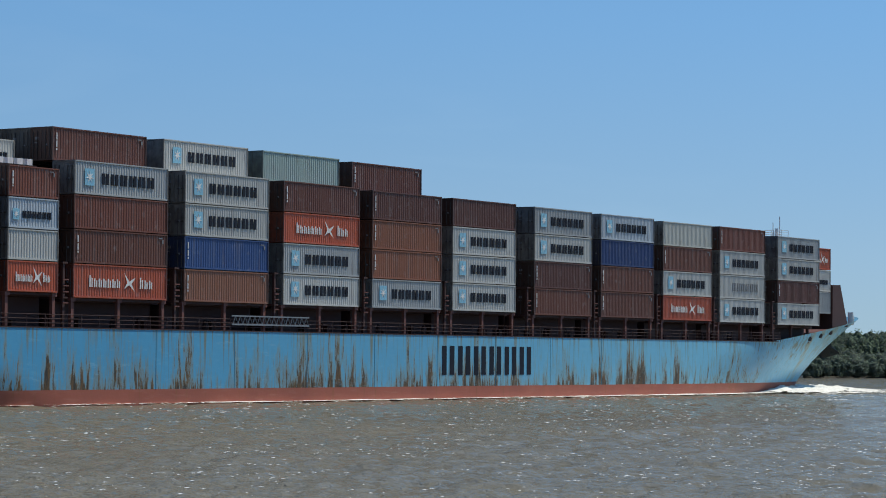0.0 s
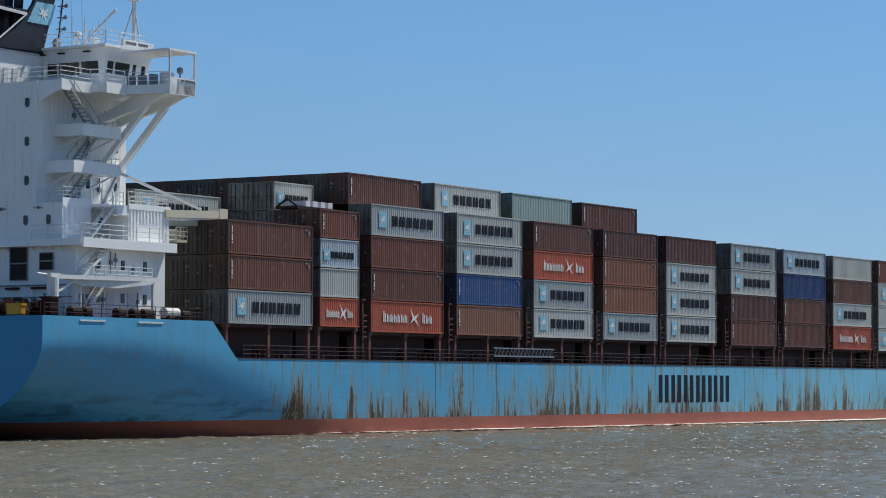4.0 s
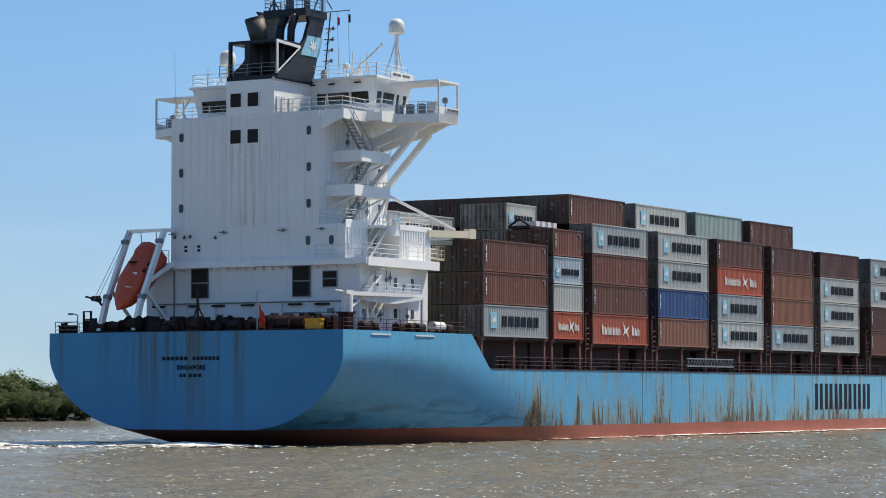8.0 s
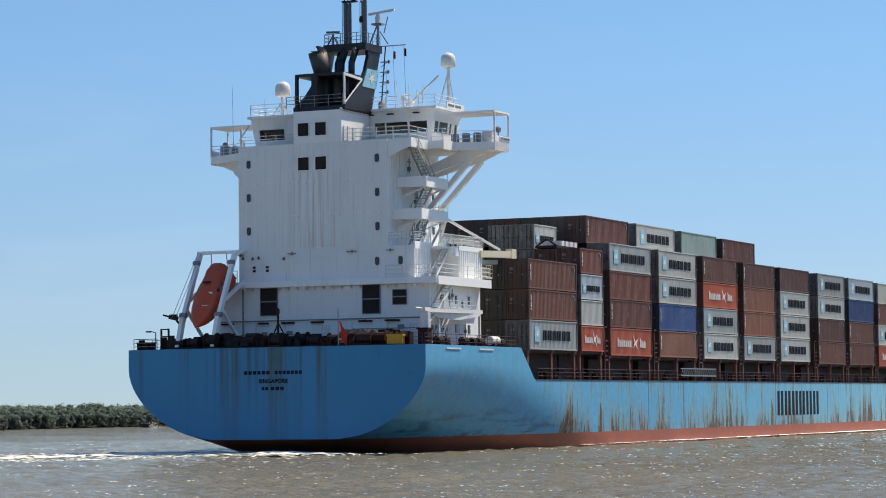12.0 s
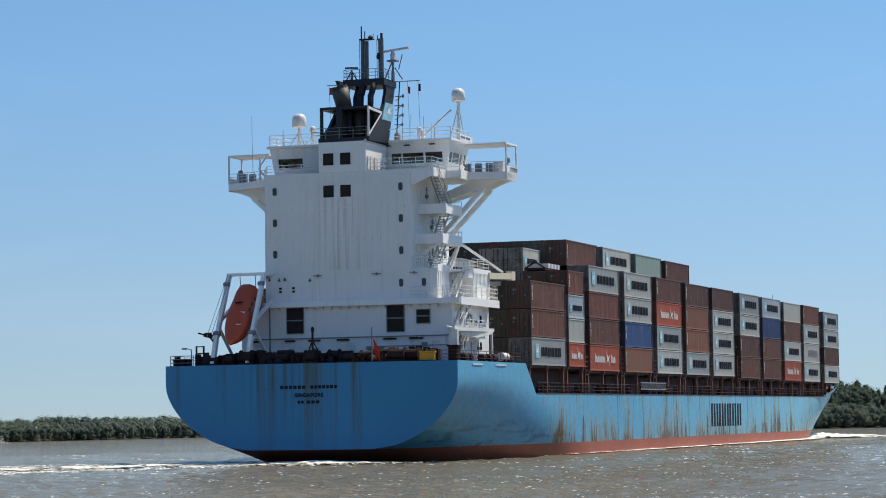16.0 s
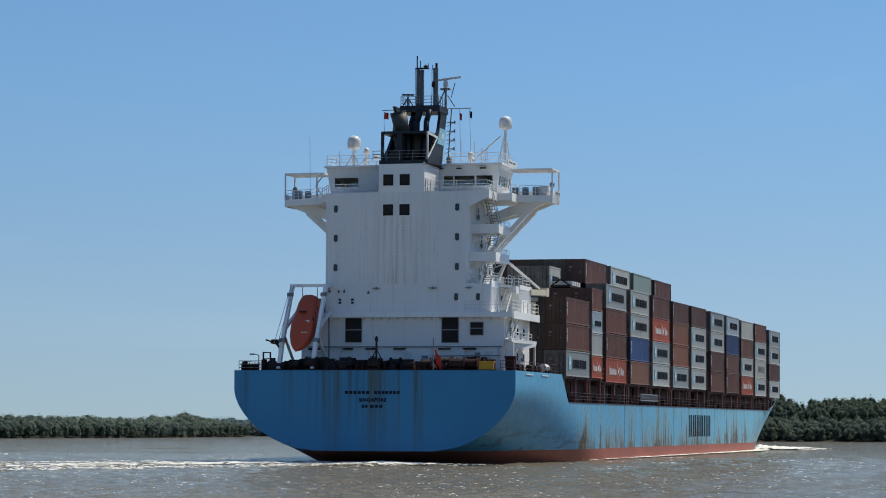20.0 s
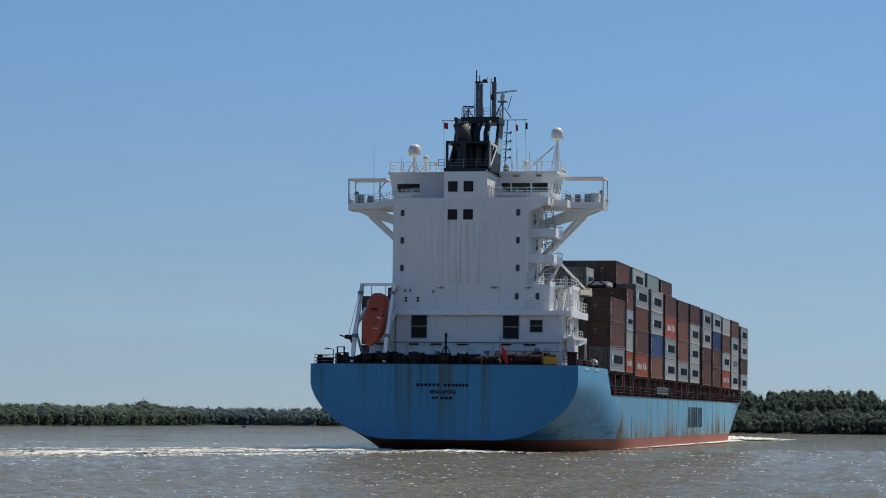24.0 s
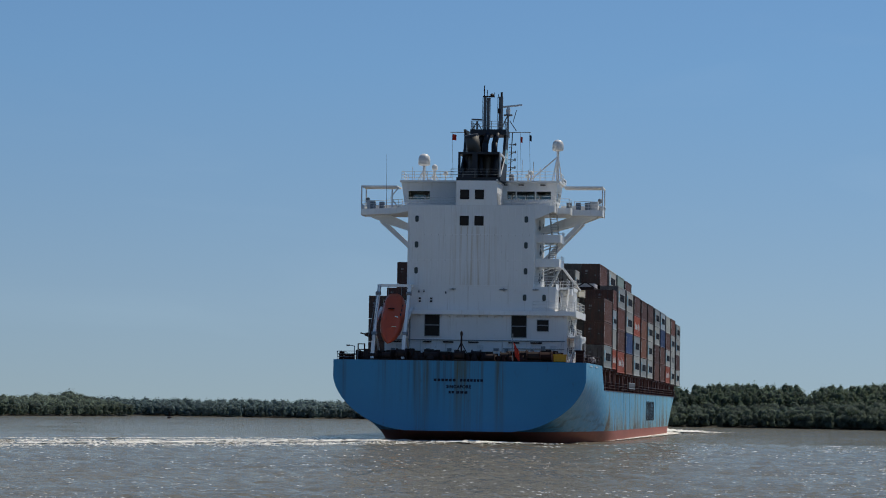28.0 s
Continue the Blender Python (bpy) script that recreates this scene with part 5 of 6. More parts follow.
    part("pole_light", Mesh().rod((-9.8, 11.85, 41.3), (-9.8, 11.85, 41.9), 0.13, 8).rod((-9.8, 12.25, 41.2), (-9.8, 12.25, 41.7), 0.04).lathe(-10.1, 12.1, ((0.16, 39.3), (0.2, 39.6), (0.12, 39.9)), 8), M_DARK, p)
    # radar masts and scanners
    rm = part("radar_mast", Mesh().rod((-8.4, 11.2, 37.2), (-8.4, 11.2, 40.0), 0.12).rod((-8.4, 12.2, 37.2), (-8.4, 11.2, 39.4), 0.07).rod((-8.4, 10.2, 37.4), (-8.4, 11.0, 38.6), 0.06).rod((-8.4, 10.6, 38.4), (-8.4, 10.2, 39.9), 0.05).box(-8.8, -8.0, 10.7, 11.7, 39.2, 39.35), M_GREY, f)
    part("radar_scanner", Mesh().lathe(-8.4, 11.2, ((0.25, 39.4), (0.28, 39.9), (0.12, 40.3)), 8).beam((-8.4, 12.15, 40.24), (-8.4, 9.5, 40.52), 0.22, 0.2), M_RAIL, rm)
    part("radar_mast", Mesh().rod((-10.8, 14.65, 37.2), (-10.8, 14.65, 38.3), 0.1).rod((-10.8, 15.2, 37.3), (-10.8, 14.7, 38.1), 0.06).rod((-10.8, 14.1, 37.3), (-10.8, 14.6, 38.1), 0.06).beam((-10.8, 15.3, 38.5), (-10.8, 14.0, 38.45), 0.2, 0.18), M_STEEL, f)
    # yard arms with lights, halyards and signal flags
    part("light_mast", Mesh().rod((-8.6, 10.9, 30.9), (-7.9, 10.7, 37.2), 0.06), M_DARK, f)
    for z in (32.9, 33.85, 34.8, 35.75):
        x = -8.6 + 0.11 * (z - 30.9)
        part("light_arm", Mesh().box(x - 0.15, x + 0.15, 10.2, 11.1, z, z + 0.07).lathe(x, 10.3, ((0.09, z - 0.12), (0.09, z + 0.2)), 6).rod((x, 10.4, z), (x, 11.1, z - 0.4), 0.03, 4), M_STEEL, f)
    part("yard", Mesh().rod((-8.4, 18.2, 37.2), (-8.4, 8.4, 37.2), 0.05), M_GREY, f)
    for y in (18.0, 9.7, 8.6):
        part("halyard", Mesh().rod((-8.4, y, 37.2), (-8.4, y - 0.2, 31.3), 0.018, 4), M_GREY, f)
    for y, z, mat in ((17.95, 36.3, M_FLAG), (9.65, 36.0, M_FLAG), (8.55, 36.2, M_SIGN)):
        m = Mesh()
        pts = [(-8.4 + 0.12 * math.sin(3 * i), y - 0.5 * i / 4 * (1 if y > 12 else 0.5), z + k * 0.7 - 0.1 * i / 4) for k in (0, 1) for i in range(5)]
        m.grid(pts, 5)
        part("signal_flag", m, mat, f)


def build_lifeboat():
    """A totally enclosed free-fall boat on its ramp: one thing, its davit another."""
    boat = tagged(new("lifeboat"), "orange enclosed free-fall lifeboat hanging nose down in its davit", "lifeboat")
    aboard(boat)
    # hull sections along the axis that runs aft and down
    p, q = Vector((-21.35, 23.2, 11.45)), Vector((-16.1, 23.2, 16.0))
    axis = (q - p).normalized()
    side, up = Vector((0, 1, 0)), Vector((0, 1, 0)).cross(axis)
    if up.z < 0:
        up = -up
    # along the axis: half breadth, height of the canopy, depth of the bottom
    rows, seg = [(-0.04, 0.04, 0.04, 0.04), (0.05, 0.5, 0.34, 0.42), (0.14, 0.84, 0.72, 0.68), (0.25, 1.08, 1.02, 0.84), (0.36, 1.2, 1.22, 0.92), (0.41, 1.22, 1.5, 0.95), (0.6, 1.26, 1.62, 0.98), (0.78, 1.26, 1.66, 0.98), (0.84, 1.2, 1.9, 0.95), (0.96, 1.12, 1.86, 0.9), (1.0, 1.0, 1.3, 0.8), (1.04, 0.6, 0.7, 0.5)], 18
    m = Mesh()
    vs = []
    L = (q - p).length
    for t, r, high, low in rows:
        c = p + axis * (L * t)
        for i in range(seg):
            a = 2 * math.pi * i / seg
            ca, sa = math.cos(a), math.sin(a)
            vs.append(c + side * (r * 1.05 * math.copysign(abs(ca) ** 0.7, ca)) + up * ((high if sa > 0 else low) * math.copysign(abs(sa) ** 0.8, sa)))
    m.add(vs, [(j * seg + i, j * seg + (i + 1) % seg, (j + 1) * seg + (i + 1) % seg, (j + 1) * seg + i) for j in range(len(rows) - 1) for i in range(seg)] + [tuple(range(seg - 1, -1, -1)), tuple(range((len(rows) - 1) * seg, len(rows) * seg))])
    part("hull", m, M_ORANGE, boat, "", True)
    part("rubbing_strake", Mesh().beam(p + axis * (L * 0.14) - side * 0.9, p + axis * (L * 0.98) - side * 1.2, 0.1, 0.16), M_ORANGE, boat)
    for k in (0.5, 0.62, 0.74):
        c = p + axis * (L * k) - side * 1.08 + up * 1.05
        part("window", Mesh().beam(c, c + axis * 0.36, 0.14, 0.26), M_GLASS, boat)
    c = p + axis * (L * 0.42) + up * 1.36 - side * 0.3
    part("writing_bar", Mesh().beam(c - side * 0.6, c + side * 0.7, 0.1, 0.2), M_SIGNW, boat)
    c = p + axis * (L * 0.24) - side * 0.55 + up * 0.92
    part("nose_plate", Mesh().beam(c - side * 0.25, c + side * 0.25, 0.36, 0.1), M_CREAM, boat)
    c = p + axis * (L * 0.6) + up * 1.62
    part("hatch", Mesh().beam(c - side * 0.35, c + side * 0.35, 0.6, 0.12), M_RUSTY, boat)

    dav = tagged(new("lifeboat_davit"), "white A-frame davit with inclined ramp beams over the stern deck", "davit")
    aboard(dav)
    for y in (21.4, 25.0):
        part("ramp_beam", Mesh().beam((-21.6, y, 9.3), (-20.6, y, 12.2), 0.38, 0.5).beam((-20.6, y, 12.0), (-17.4, y, 18.1), 0.34, 0.46), M_WHITE, dav)
        part("ramp_strut", Mesh().beam((-19.4, y, 13.8), (-15.6, y, 15.6), 0.28, 0.3).beam((-15.7, y, 9.4), (-19.9, y, 12.9), 0.2, 0.25), M_WHITE, dav)
        part("roller", Mesh().rod((-18.1, y - 0.3, 17.2), (-18.1, y + 0.3, 17.2), 0.22, 8), M_GREY, dav)
        part("roller", Mesh().rod((-20.5, y - 0.32, 12.4), (-20.5, y + 0.32, 12.4), 0.26, 8), M_GREY, dav)
        part("top_beam", Mesh().beam((-17.6, y, 18.1), (-15.3, y, 18.3), 0.3, 0.3), M_WHITE, dav)
    part("crossbar", Mesh().beam((-17.5, 21.2, 18.15), (-17.5, 25.2, 18.15), 0.28, 0.28).beam((-16.2, 21.2, 18.25), (-16.2, 25.2, 18.25), 0.2, 0.25), M_WHITE, dav)
    for y in (22.4, 24.0):
        part("fall", Mesh().rod((-17.2, y, 18.1), (-17.0, y, 16.2), 0.04, 5), M_GREY, dav)
    part("wire", Mesh().rod((-17.6, 25.1, 18.2), (-22.0, 25.4, 12.0), 0.03, 4).rod((-17.6, 24.8, 18.2), (-21.8, 25.0, 12.3), 0.03, 4), M_GREY, dav)
    part("winch", Mesh().rod((-21.3, 25.1, 12.1), (-21.5, 25.9, 12.3), 0.2, 8).rod((-21.5, 25.5, 12.2), (-21.7, 26.4, 12.45), 0.09).rod((-20.7, 25.1, 11.4), (-21.4, 25.4, 12.2), 0.1).box(-21.6, -21.2, 25.2, 25.7, 12.2, 12.5), M_DARK, dav)
    part("platform_rail", railing([(-15.6, 22.2), (-15.6, 24.8), (-13.2, 24.8)], 15.42, 1.1), M_RAIL, dav)


def build_stern_gear(ship):
    """Winches, bollards, boxes, rail and flagstaff on the mooring deck."""
    part("stern_rail", railing([(-22.6, 0.4), (-22.6, 1.6)], 9.3, 1.0, 1.6, 0.02), M_COAMING, ship)
    part("stern_rail", railing([(-22.6, 26.5), (-22.6, 28.9), (-16, 28.95)], 9.3, 1.0), M_GREY, ship)
    part("stern_rail", railing([(-22.2, 0.35), (-2.4, 0.3)], 9.3, 1.0, 2.2, 0.025), M_COAMING, ship)
    part("fairlead", Mesh().box(-22.7, -22.3, 2.4, 26.2, 9.26, 9.42), M_DARK, ship)
    rng = random.Random(5)
    for i in range(13):
        y = 4.4 + i * 1.72
        if 20.5 < y < 20.9:
            continue
        winch = tagged(new("mooring_winch"), "dark greasy mooring winch on the stern deck", "winch", "mooring gear on the stern deck")
        r, w = rng.uniform(0.42, 0.68), rng.uniform(0.9, 1.5)
        aboard(winch, pose(-21.6 + rng.uniform(-0.5, 1.6), y, 9.28))
        part("drum", Mesh().rod((0, -w / 2, r + 0.15), (0, w / 2, r + 0.15), r * 0.8, 12), M_DARK, winch)
        for s in (-w / 2, w / 2):
            part("flange", Mesh().rod((0, s - 0.05, r + 0.15), (0, s + 0.05, r + 0.15), r * 1.05, 14), M_RUSTY if i % 4 == 1 else M_DARK, winch)
        part("bed", Mesh().box(-0.6, 0.6, -w / 2 - 0.15, w / 2 + 0.15, 0.0, 0.25).box(0.3, 0.8, -0.3, 0.4, 0.0, rng.uniform(0.7, 1.25)), M_DARK, winch)
    for i in range(22):
        y = 3.4 + i * 1.1 + rng.uniform(-0.2, 0.2)
        lock = tagged(new("deck_machine"), "dark oily machinery block on the stern deck", "machinery", "mooring gear on the stern deck")
        aboard(lock, pose(-19.2 + rng.uniform(-0.8, 1.2), y, 9.28, 0, 0, rng.uniform(-8, 8)))
        w, h = rng.uniform(0.35, 0.6), rng.uniform(0.7, 1.45)
        part("housing", Mesh().box(-0.4, 0.4, -w, w, 0.0, h, 0.1), M_DARK if i % 5 else M_RUSTY, lock)
        part("motor", Mesh().rod((-0.5, -w * 0.6, h * 0.8), (-0.5, w * 0.7, h * 0.8), 0.24, 9), M_DARK, lock)
    for y in (3.2, 9.9, 16.2, 27.4, 28.3):
        bol = tagged(new("bollard"), "rust-brown twin bollard on the stern deck", "bollard", "mooring gear on the stern deck")
        aboard(bol, pose(-22.2, y, 9.28))
        for d in (-0.3, 0.3):
            part("post", Mesh().lathe(0, d, ((0.2, 0), (0.2, 0.6), (0.27, 0.62), (0.27, 0.75)), 10), M_RUSTY, bol)
        part("base", Mesh().box(-0.3, 0.3, -0.6, 0.6, 0.0, 0.08), M_DARK, bol)
    for y, h in ((28.5, 0.95), (27.5, 0.7)):
        pst = tagged(new("mooring_bitt"), "rust-red mooring bitt at the stern corner", "bitt", "mooring gear on the stern deck")
        aboard(pst, pose(-21.9, y, 9.28))
        part("post", Mesh().lathe(0, 0, ((0.24, 0), (0.22, h - 0.2), (0.3, h - 0.15), (0.3, h)), 10), M_RUSTY, pst)
        part("base", Mesh().box(-0.35, 0.35, -0.35, 0.35, 0, 0.06), M_DARK, pst)
    goal = tagged(new("twin_post_frame"), "dark twin-post frame with cross bars on the stern deck", "frame")
    aboard(goal, pose(-21.6, 25.9, 9.28))
    for y in (0.0, 0.75):
        part("post", Mesh().box(-0.07, 0.07, y - 0.07, y + 0.07, 0, 1.95), M_DARK, goal)
    for z in (1.2, 1.84):
        part("crossbar", Mesh().box(-0.06, 0.06, 0.1, 0.65, z, z + 0.1), M_DARK, goal)
    lamp = tagged(new("stern_lamp"), "small grey deck lamp on a bent pole", "lamp")
    aboard(lamp, pose(-22.0, 27.0, 9.28))
    part("pole", Mesh().rod((0, 0, 0), (0, 0, 1.6), 0.05, 6).rod((0, 0, 1.6), (0, 0.6, 1.75), 0.05, 6), M_GREY, lamp)
    part("head", Mesh().box(-0.12, 0.12, 0.55, 0.95, 1.62, 1.78), M_GREY, lamp)
    for i in range(38):
        y = 3.9 + i * 0.62 + rng.uniform(-0.2, 0.2)
        lump = tagged(new("coiled_gear"), "dark heap of rope and gear on the stern deck", "rope", "mooring gear on the stern deck")
        aboard(lump, pose(-21.0 + rng.uniform(-0.5, 0.9), y, 9.28, 0, 0, rng.uniform(0, 90)))
        h, r = rng.uniform(0.5, 1.35), rng.uniform(0.28, 0.5)
        part("coil", Mesh().lathe(0, 0, ((r, 0), (r * rng.uniform(0.9, 1.2), h * 0.4), (r * rng.uniform(0.6, 1.0), h * 0.75), (r * 0.4, h)), 7), M_DARK if i % 4 else M_RUSTY, lump)
        part("bracket", Mesh().box(-0.08, 0.08, -0.3, 0.3, h * 0.6, h + rng.uniform(0.05, 0.3)), M_DARK, lump)
    box = tagged(new("deck_box"), "bright yellow equipment box with rounded corners", "box")
    aboard(box, pose(-22.2, 3.1, 9.28))
    part("body", Mesh().box(-0.35, 0.35, -0.72, 0.72, 0.12, 0.8, 0.1), M_YELLOW, box)
    part("lid", Mesh().box(-0.4, 0.4, -0.78, 0.78, 0.81, 0.98, 0.12), M_YELLOW, box)
    for y in (-0.6, 0.6):
        part("foot", Mesh().box(-0.3, 0.3, y - 0.1, y + 0.1, 0.0, 0.12), M_DARK, box)
    reel = tagged(new("rope_reel"), "rust-red rope reel beside a yellow box", "reel")
    aboard(reel, pose(-21.8, 5.2, 9.28))
    part("drum", Mesh().rod((0, -1.1, 0.7), (0, 1.0, 0.7), 0.5, 14), M_RUSTY, reel)
    for s in (-1.1, 1.0):
        part("flange", Mesh().rod((0, s - 0.05, 0.7), (0, s + 0.05, 0.7), 0.68, 14), M_RUSTY, reel)
    part("stand", Mesh().box(-0.5, 0.5, -1.2, 1.1, 0, 0.2), M_DARK, reel)
    chock = tagged(new("mushroom_ventilator"), "rust-brown square ventilator at the deck edge", "vent")
    aboard(chock, pose(-20.9, 0.95, 9.28))
    part("trunk", Mesh().box(-0.45, 0.45, -0.45, 0.45, 0, 1.35), M_RUSTY, chock)
    part("cap", Mesh().box(-0.55, 0.55, -0.55, 0.55, 1.35, 1.5), M_RUSTY, chock)
    staff = tagged(new("flagstaff"), "slim flagstaff with a limp red ensign", "flagstaff")
    aboard(staff, pose(-22.3, 8.55, 9.28))
    part("pole", Mesh().rod((0, 0, 0), (0, 0, 3.3), 0.05, 6), M_GREY, staff)
    m = Mesh()
    m.grid([(0.1 * math.sin(2.2 * i + k), -0.07 - 0.2 * i - 0.05 * k, 2.3 - 0.33 * k - 0.28 * i + 0.05 * math.sin(2 * i)) for k in range(6) for i in range(4)], 4)
    part("ensign", m, M_FLAG, staff)
    tri = tagged(new("stern_light_tripod"), "black tripod mast carrying the stern light", "mast")
    aboard(tri, pose(-22.2, 14.5, 9.28))
    part("post", Mesh().rod((0, 0, 0), (0, 0, 3.1), 0.11, 8), M_DARK, tri)
    for d in (-0.95, 0.95):
        part("leg", Mesh().rod((0.3, d, 0.3), (0, 0, 2.2), 0.06, 6), M_DARK, tri)
    part("lamp", Mesh().lathe(0, 0, ((0.16, 3.0), (0.16, 3.35), (0.05, 3.5)), 8), M_DARK, tri)
    roll = tagged(new("fender_roll"), "white cylindrical drum on the side deck", "drum")
    aboard(roll, pose(-6.4, 0.9, 9.28))
    part("body", Mesh().rod((-0.85, 0, 0.62), (0.85, 0, 0.62), 0.42, 14), M_DOME, roll)
    for x in (-0.7, 0.5):
        part("cradle", Mesh().box(x, x + 0.2, -0.4, 0.4, 0, 0.4), M_DARK, roll)
    for x, w in ((-12.6, 1.0), (-10.8, 0.7), (-9.2, 1.2), (-4.4, 0.9), (-18.0, 1.1), (-16.6, 0.7)):
        g = tagged(new("deck_winch"), "small dark winch by the side rail", "winch", "gear along the side rail")
        aboard(g, pose(x, 1.0, 9.28))
        part("drum", Mesh().rod((-w / 2, 0, 0.5), (w / 2, 0, 0.5), 0.36, 10), M_DARK, g)
        part("bed", Mesh().box(-w / 2, w / 2, -0.4, 0.4, 0, 0.25), M_DARK, g)
    # transom writing: the port of registry, and bars for the rest
    for y0, y1, z0, z1 in ((17.55, 14.9, 6.98, 7.28), (14.5, 11.75, 6.98, 7.28), (15.8, 15.1, 5.6, 5.88), (14.9, 13.5, 5.6, 5.88)):
        n = max(2, round((y0 - y1) / 0.42))
        for i in range(n):
            a = y0 + (y1 - y0) * i / n
            b = a + (y1 - y0) / n * 0.74
            part("name_bar", Mesh().box(-22.885, -22.86, b, a, z0, z1), M_SIGN, ship)
    curve = bpy.data.curves.new("port_name", "FONT")
    curve.body, curve.size, curve.align_x, curve.extrude, curve.offset, curve.space_character = "SINGAPORE", 0.5, "CENTER", 0.01, 0.02, 1.1
    text = new("port_name_text", curve)
    me = bpy.data.meshes.new_from_object(text)
    bpy.data.objects.remove(text)
    me.materials.append(M_SIGN)
    part("port_name", me, None, ship, "", at=Matrix.Translation((-22.88, 14.65, 6.22)) @ Matrix(((0, 0, -1, 0), (-1, 0, 0, 0), (0, 1, 0, 0), (0, 0, 0, 1))))


# ---- cargo ----
BROWN, RED_BROWN, DARK_BROWN = (0.152, 0.052, 0.028), (0.185, 0.056, 0.030), (0.118, 0.040, 0.024)
GREY, LIGHT, PALE = (0.36, 0.375, 0.37), (0.50, 0.50, 0.465), (0.42, 0.475, 0.52)
RED, TAN, RUST = (0.42, 0.085, 0.036), (0.24, 0.10, 0.055), (0.26, 0.095, 0.046)
BLUE, NAVY, GREEN, WHITE = (0.035, 0.085, 0.24), (0.02, 0.045, 0.15), (0.30, 0.40, 0.36), (0.52, 0.52, 0.46)
# dark greys for inboard stacks, with shade put into the colour
SLATE, STEEL = (0.06, 0.066, 0.06), (0.12, 0.13, 0.13)
# per bay: after end, length, underside, tier height, then the starboard stack from below: colour and marking
BAYS = (
    (0.05, 12.1, 9.20, 2.845, ((GREY, "star"), (BROWN, "code"), (BROWN, "code"))),
    (13.2, 6.05, 9.22, 2.535, ((RED, "bird"), (LIGHT, ""), (PALE, "star"), (RED_BROWN, "code"))),
    (21.1, 12.1, 8.89, 2.845, ((RED, "bird"), (BROWN, "code"), (RED_BROWN, ""), (GREY, "star"))),
    (35.5, 12.1, 8.89, 2.85, ((TAN, "code"), (BLUE, "code"), (LIGHT, "star"), (LIGHT, "star"))),
    (49.8, 12.1, 8.89, 2.845, ((LIGHT, "star"), (GREY, "star"), (RED, "bird"), (DARK_BROWN, "code"))),
    (64.0, 12.1, 8.89, 2.825, ((GREY, "star"), (RUST, "code"), (RUST, "code"), (DARK_BROWN, "code"))),
    (78.1, 12.1, 8.89, 2.83, ((LIGHT, "star"), (LIGHT, "star"), (LIGHT, "star"), (DARK_BROWN, ""))),
    (93.9, 12.1, 8.72, 2.86, ((BROWN, "code"), (DARK_BROWN, "code"), (LIGHT, "star"), (GREY, "star"))),
    (107.95, 12.1, 8.72, 2.85, ((BROWN, "code"), (BROWN, "code"), (NAVY, ""), (PALE, "star"))),
    (122.2, 12.1, 8.65, 2.83, ((RED, "bird"), (LIGHT, "star"), (BROWN, "code"), (WHITE, ""))),
    (136.25, 12.1, 8.60, 2.85, ((LIGHT, "star"), (LIGHT, "faint"), (LIGHT, "star"), (RED_BROWN, "code"))),
    (151.8, 12.1, 8.50, 2.755, ((LIGHT, "star"), (DARK_BROWN, "code"), (LIGHT, "star"), (GREY, "star"))),
)
UPPER = {2: (DARK_BROWN, "code"), 3: (LIGHT, "star"), 4: (GREEN, ""), 5: (DARK_BROWN, "code")}
FILL = (BROWN, DARK_BROWN, GREY, RED_BROWN, LIGHT, RUST, BROWN, BLUE, DARK_BROWN, GREY)


def corrugated(length, height, width, port):
    """One corrugated side wall of a container."""
    m = Mesh()
    n = round(length / 0.34)
    y, s = (width - 0.05, -1) if port else (0.05, 1)
    pts = []
    d = (length - 0.24) / n
    for i in range(n):
        for k, dep in ((0.0, 0.0), (0.28, 0.0), (0.5, 0.036), (0.78, 0.036)):
            pts.append((0.12 + d * (i + k), y + s * dep))
    pts.append((length - 0.12, y))
    m.grid([(x, yy, z) for z in (0.14, height - 0.1) for x, yy in pts], len(pts))
    if port:
        m.f = [f[::-1] for f in m.f]
    return m


def end_frame(x, height, width=2.42):
    """Corner posts, sill and header of one end."""
    m = Mesh()
    p = 0.13
    for y in (0, width - p):
        m.box(x, x + p, y, y + p, 0.0, height)
    for z in (0.0, height - 0.12):
        m.box(x + 0.01, x + p - 0.01, p, width - p, z, z + 0.12)
    return m


def side_frame(length, height, y):
    return Mesh().box(0.13, length - 0.13, y, y + 0.08, 0.02, 0.16).box(0.13, length - 0.13, y, y + 0.08, height - 0.1, height - 0.005)


BOX_MESH = {}
ROD = Mesh().rod((-0.02, 0, 0.1), (-0.02, 0, 2.4), 0.035, 5).box(-0.07, 0.0, -0.12, 0.12, 1.15, 1.25).data("lock_rod", M_BOXDARK)


PLACARD = Mesh().box(0.0, 0.02, 0.0, 0.34, 1.75, 1.98).box(0.0, 0.02, 0.05, 0.4, 1.45, 1.52).box(0.0, 0.02, -1.0, -0.82, 1.2, 1.36).data("door_placard", M_GREY)


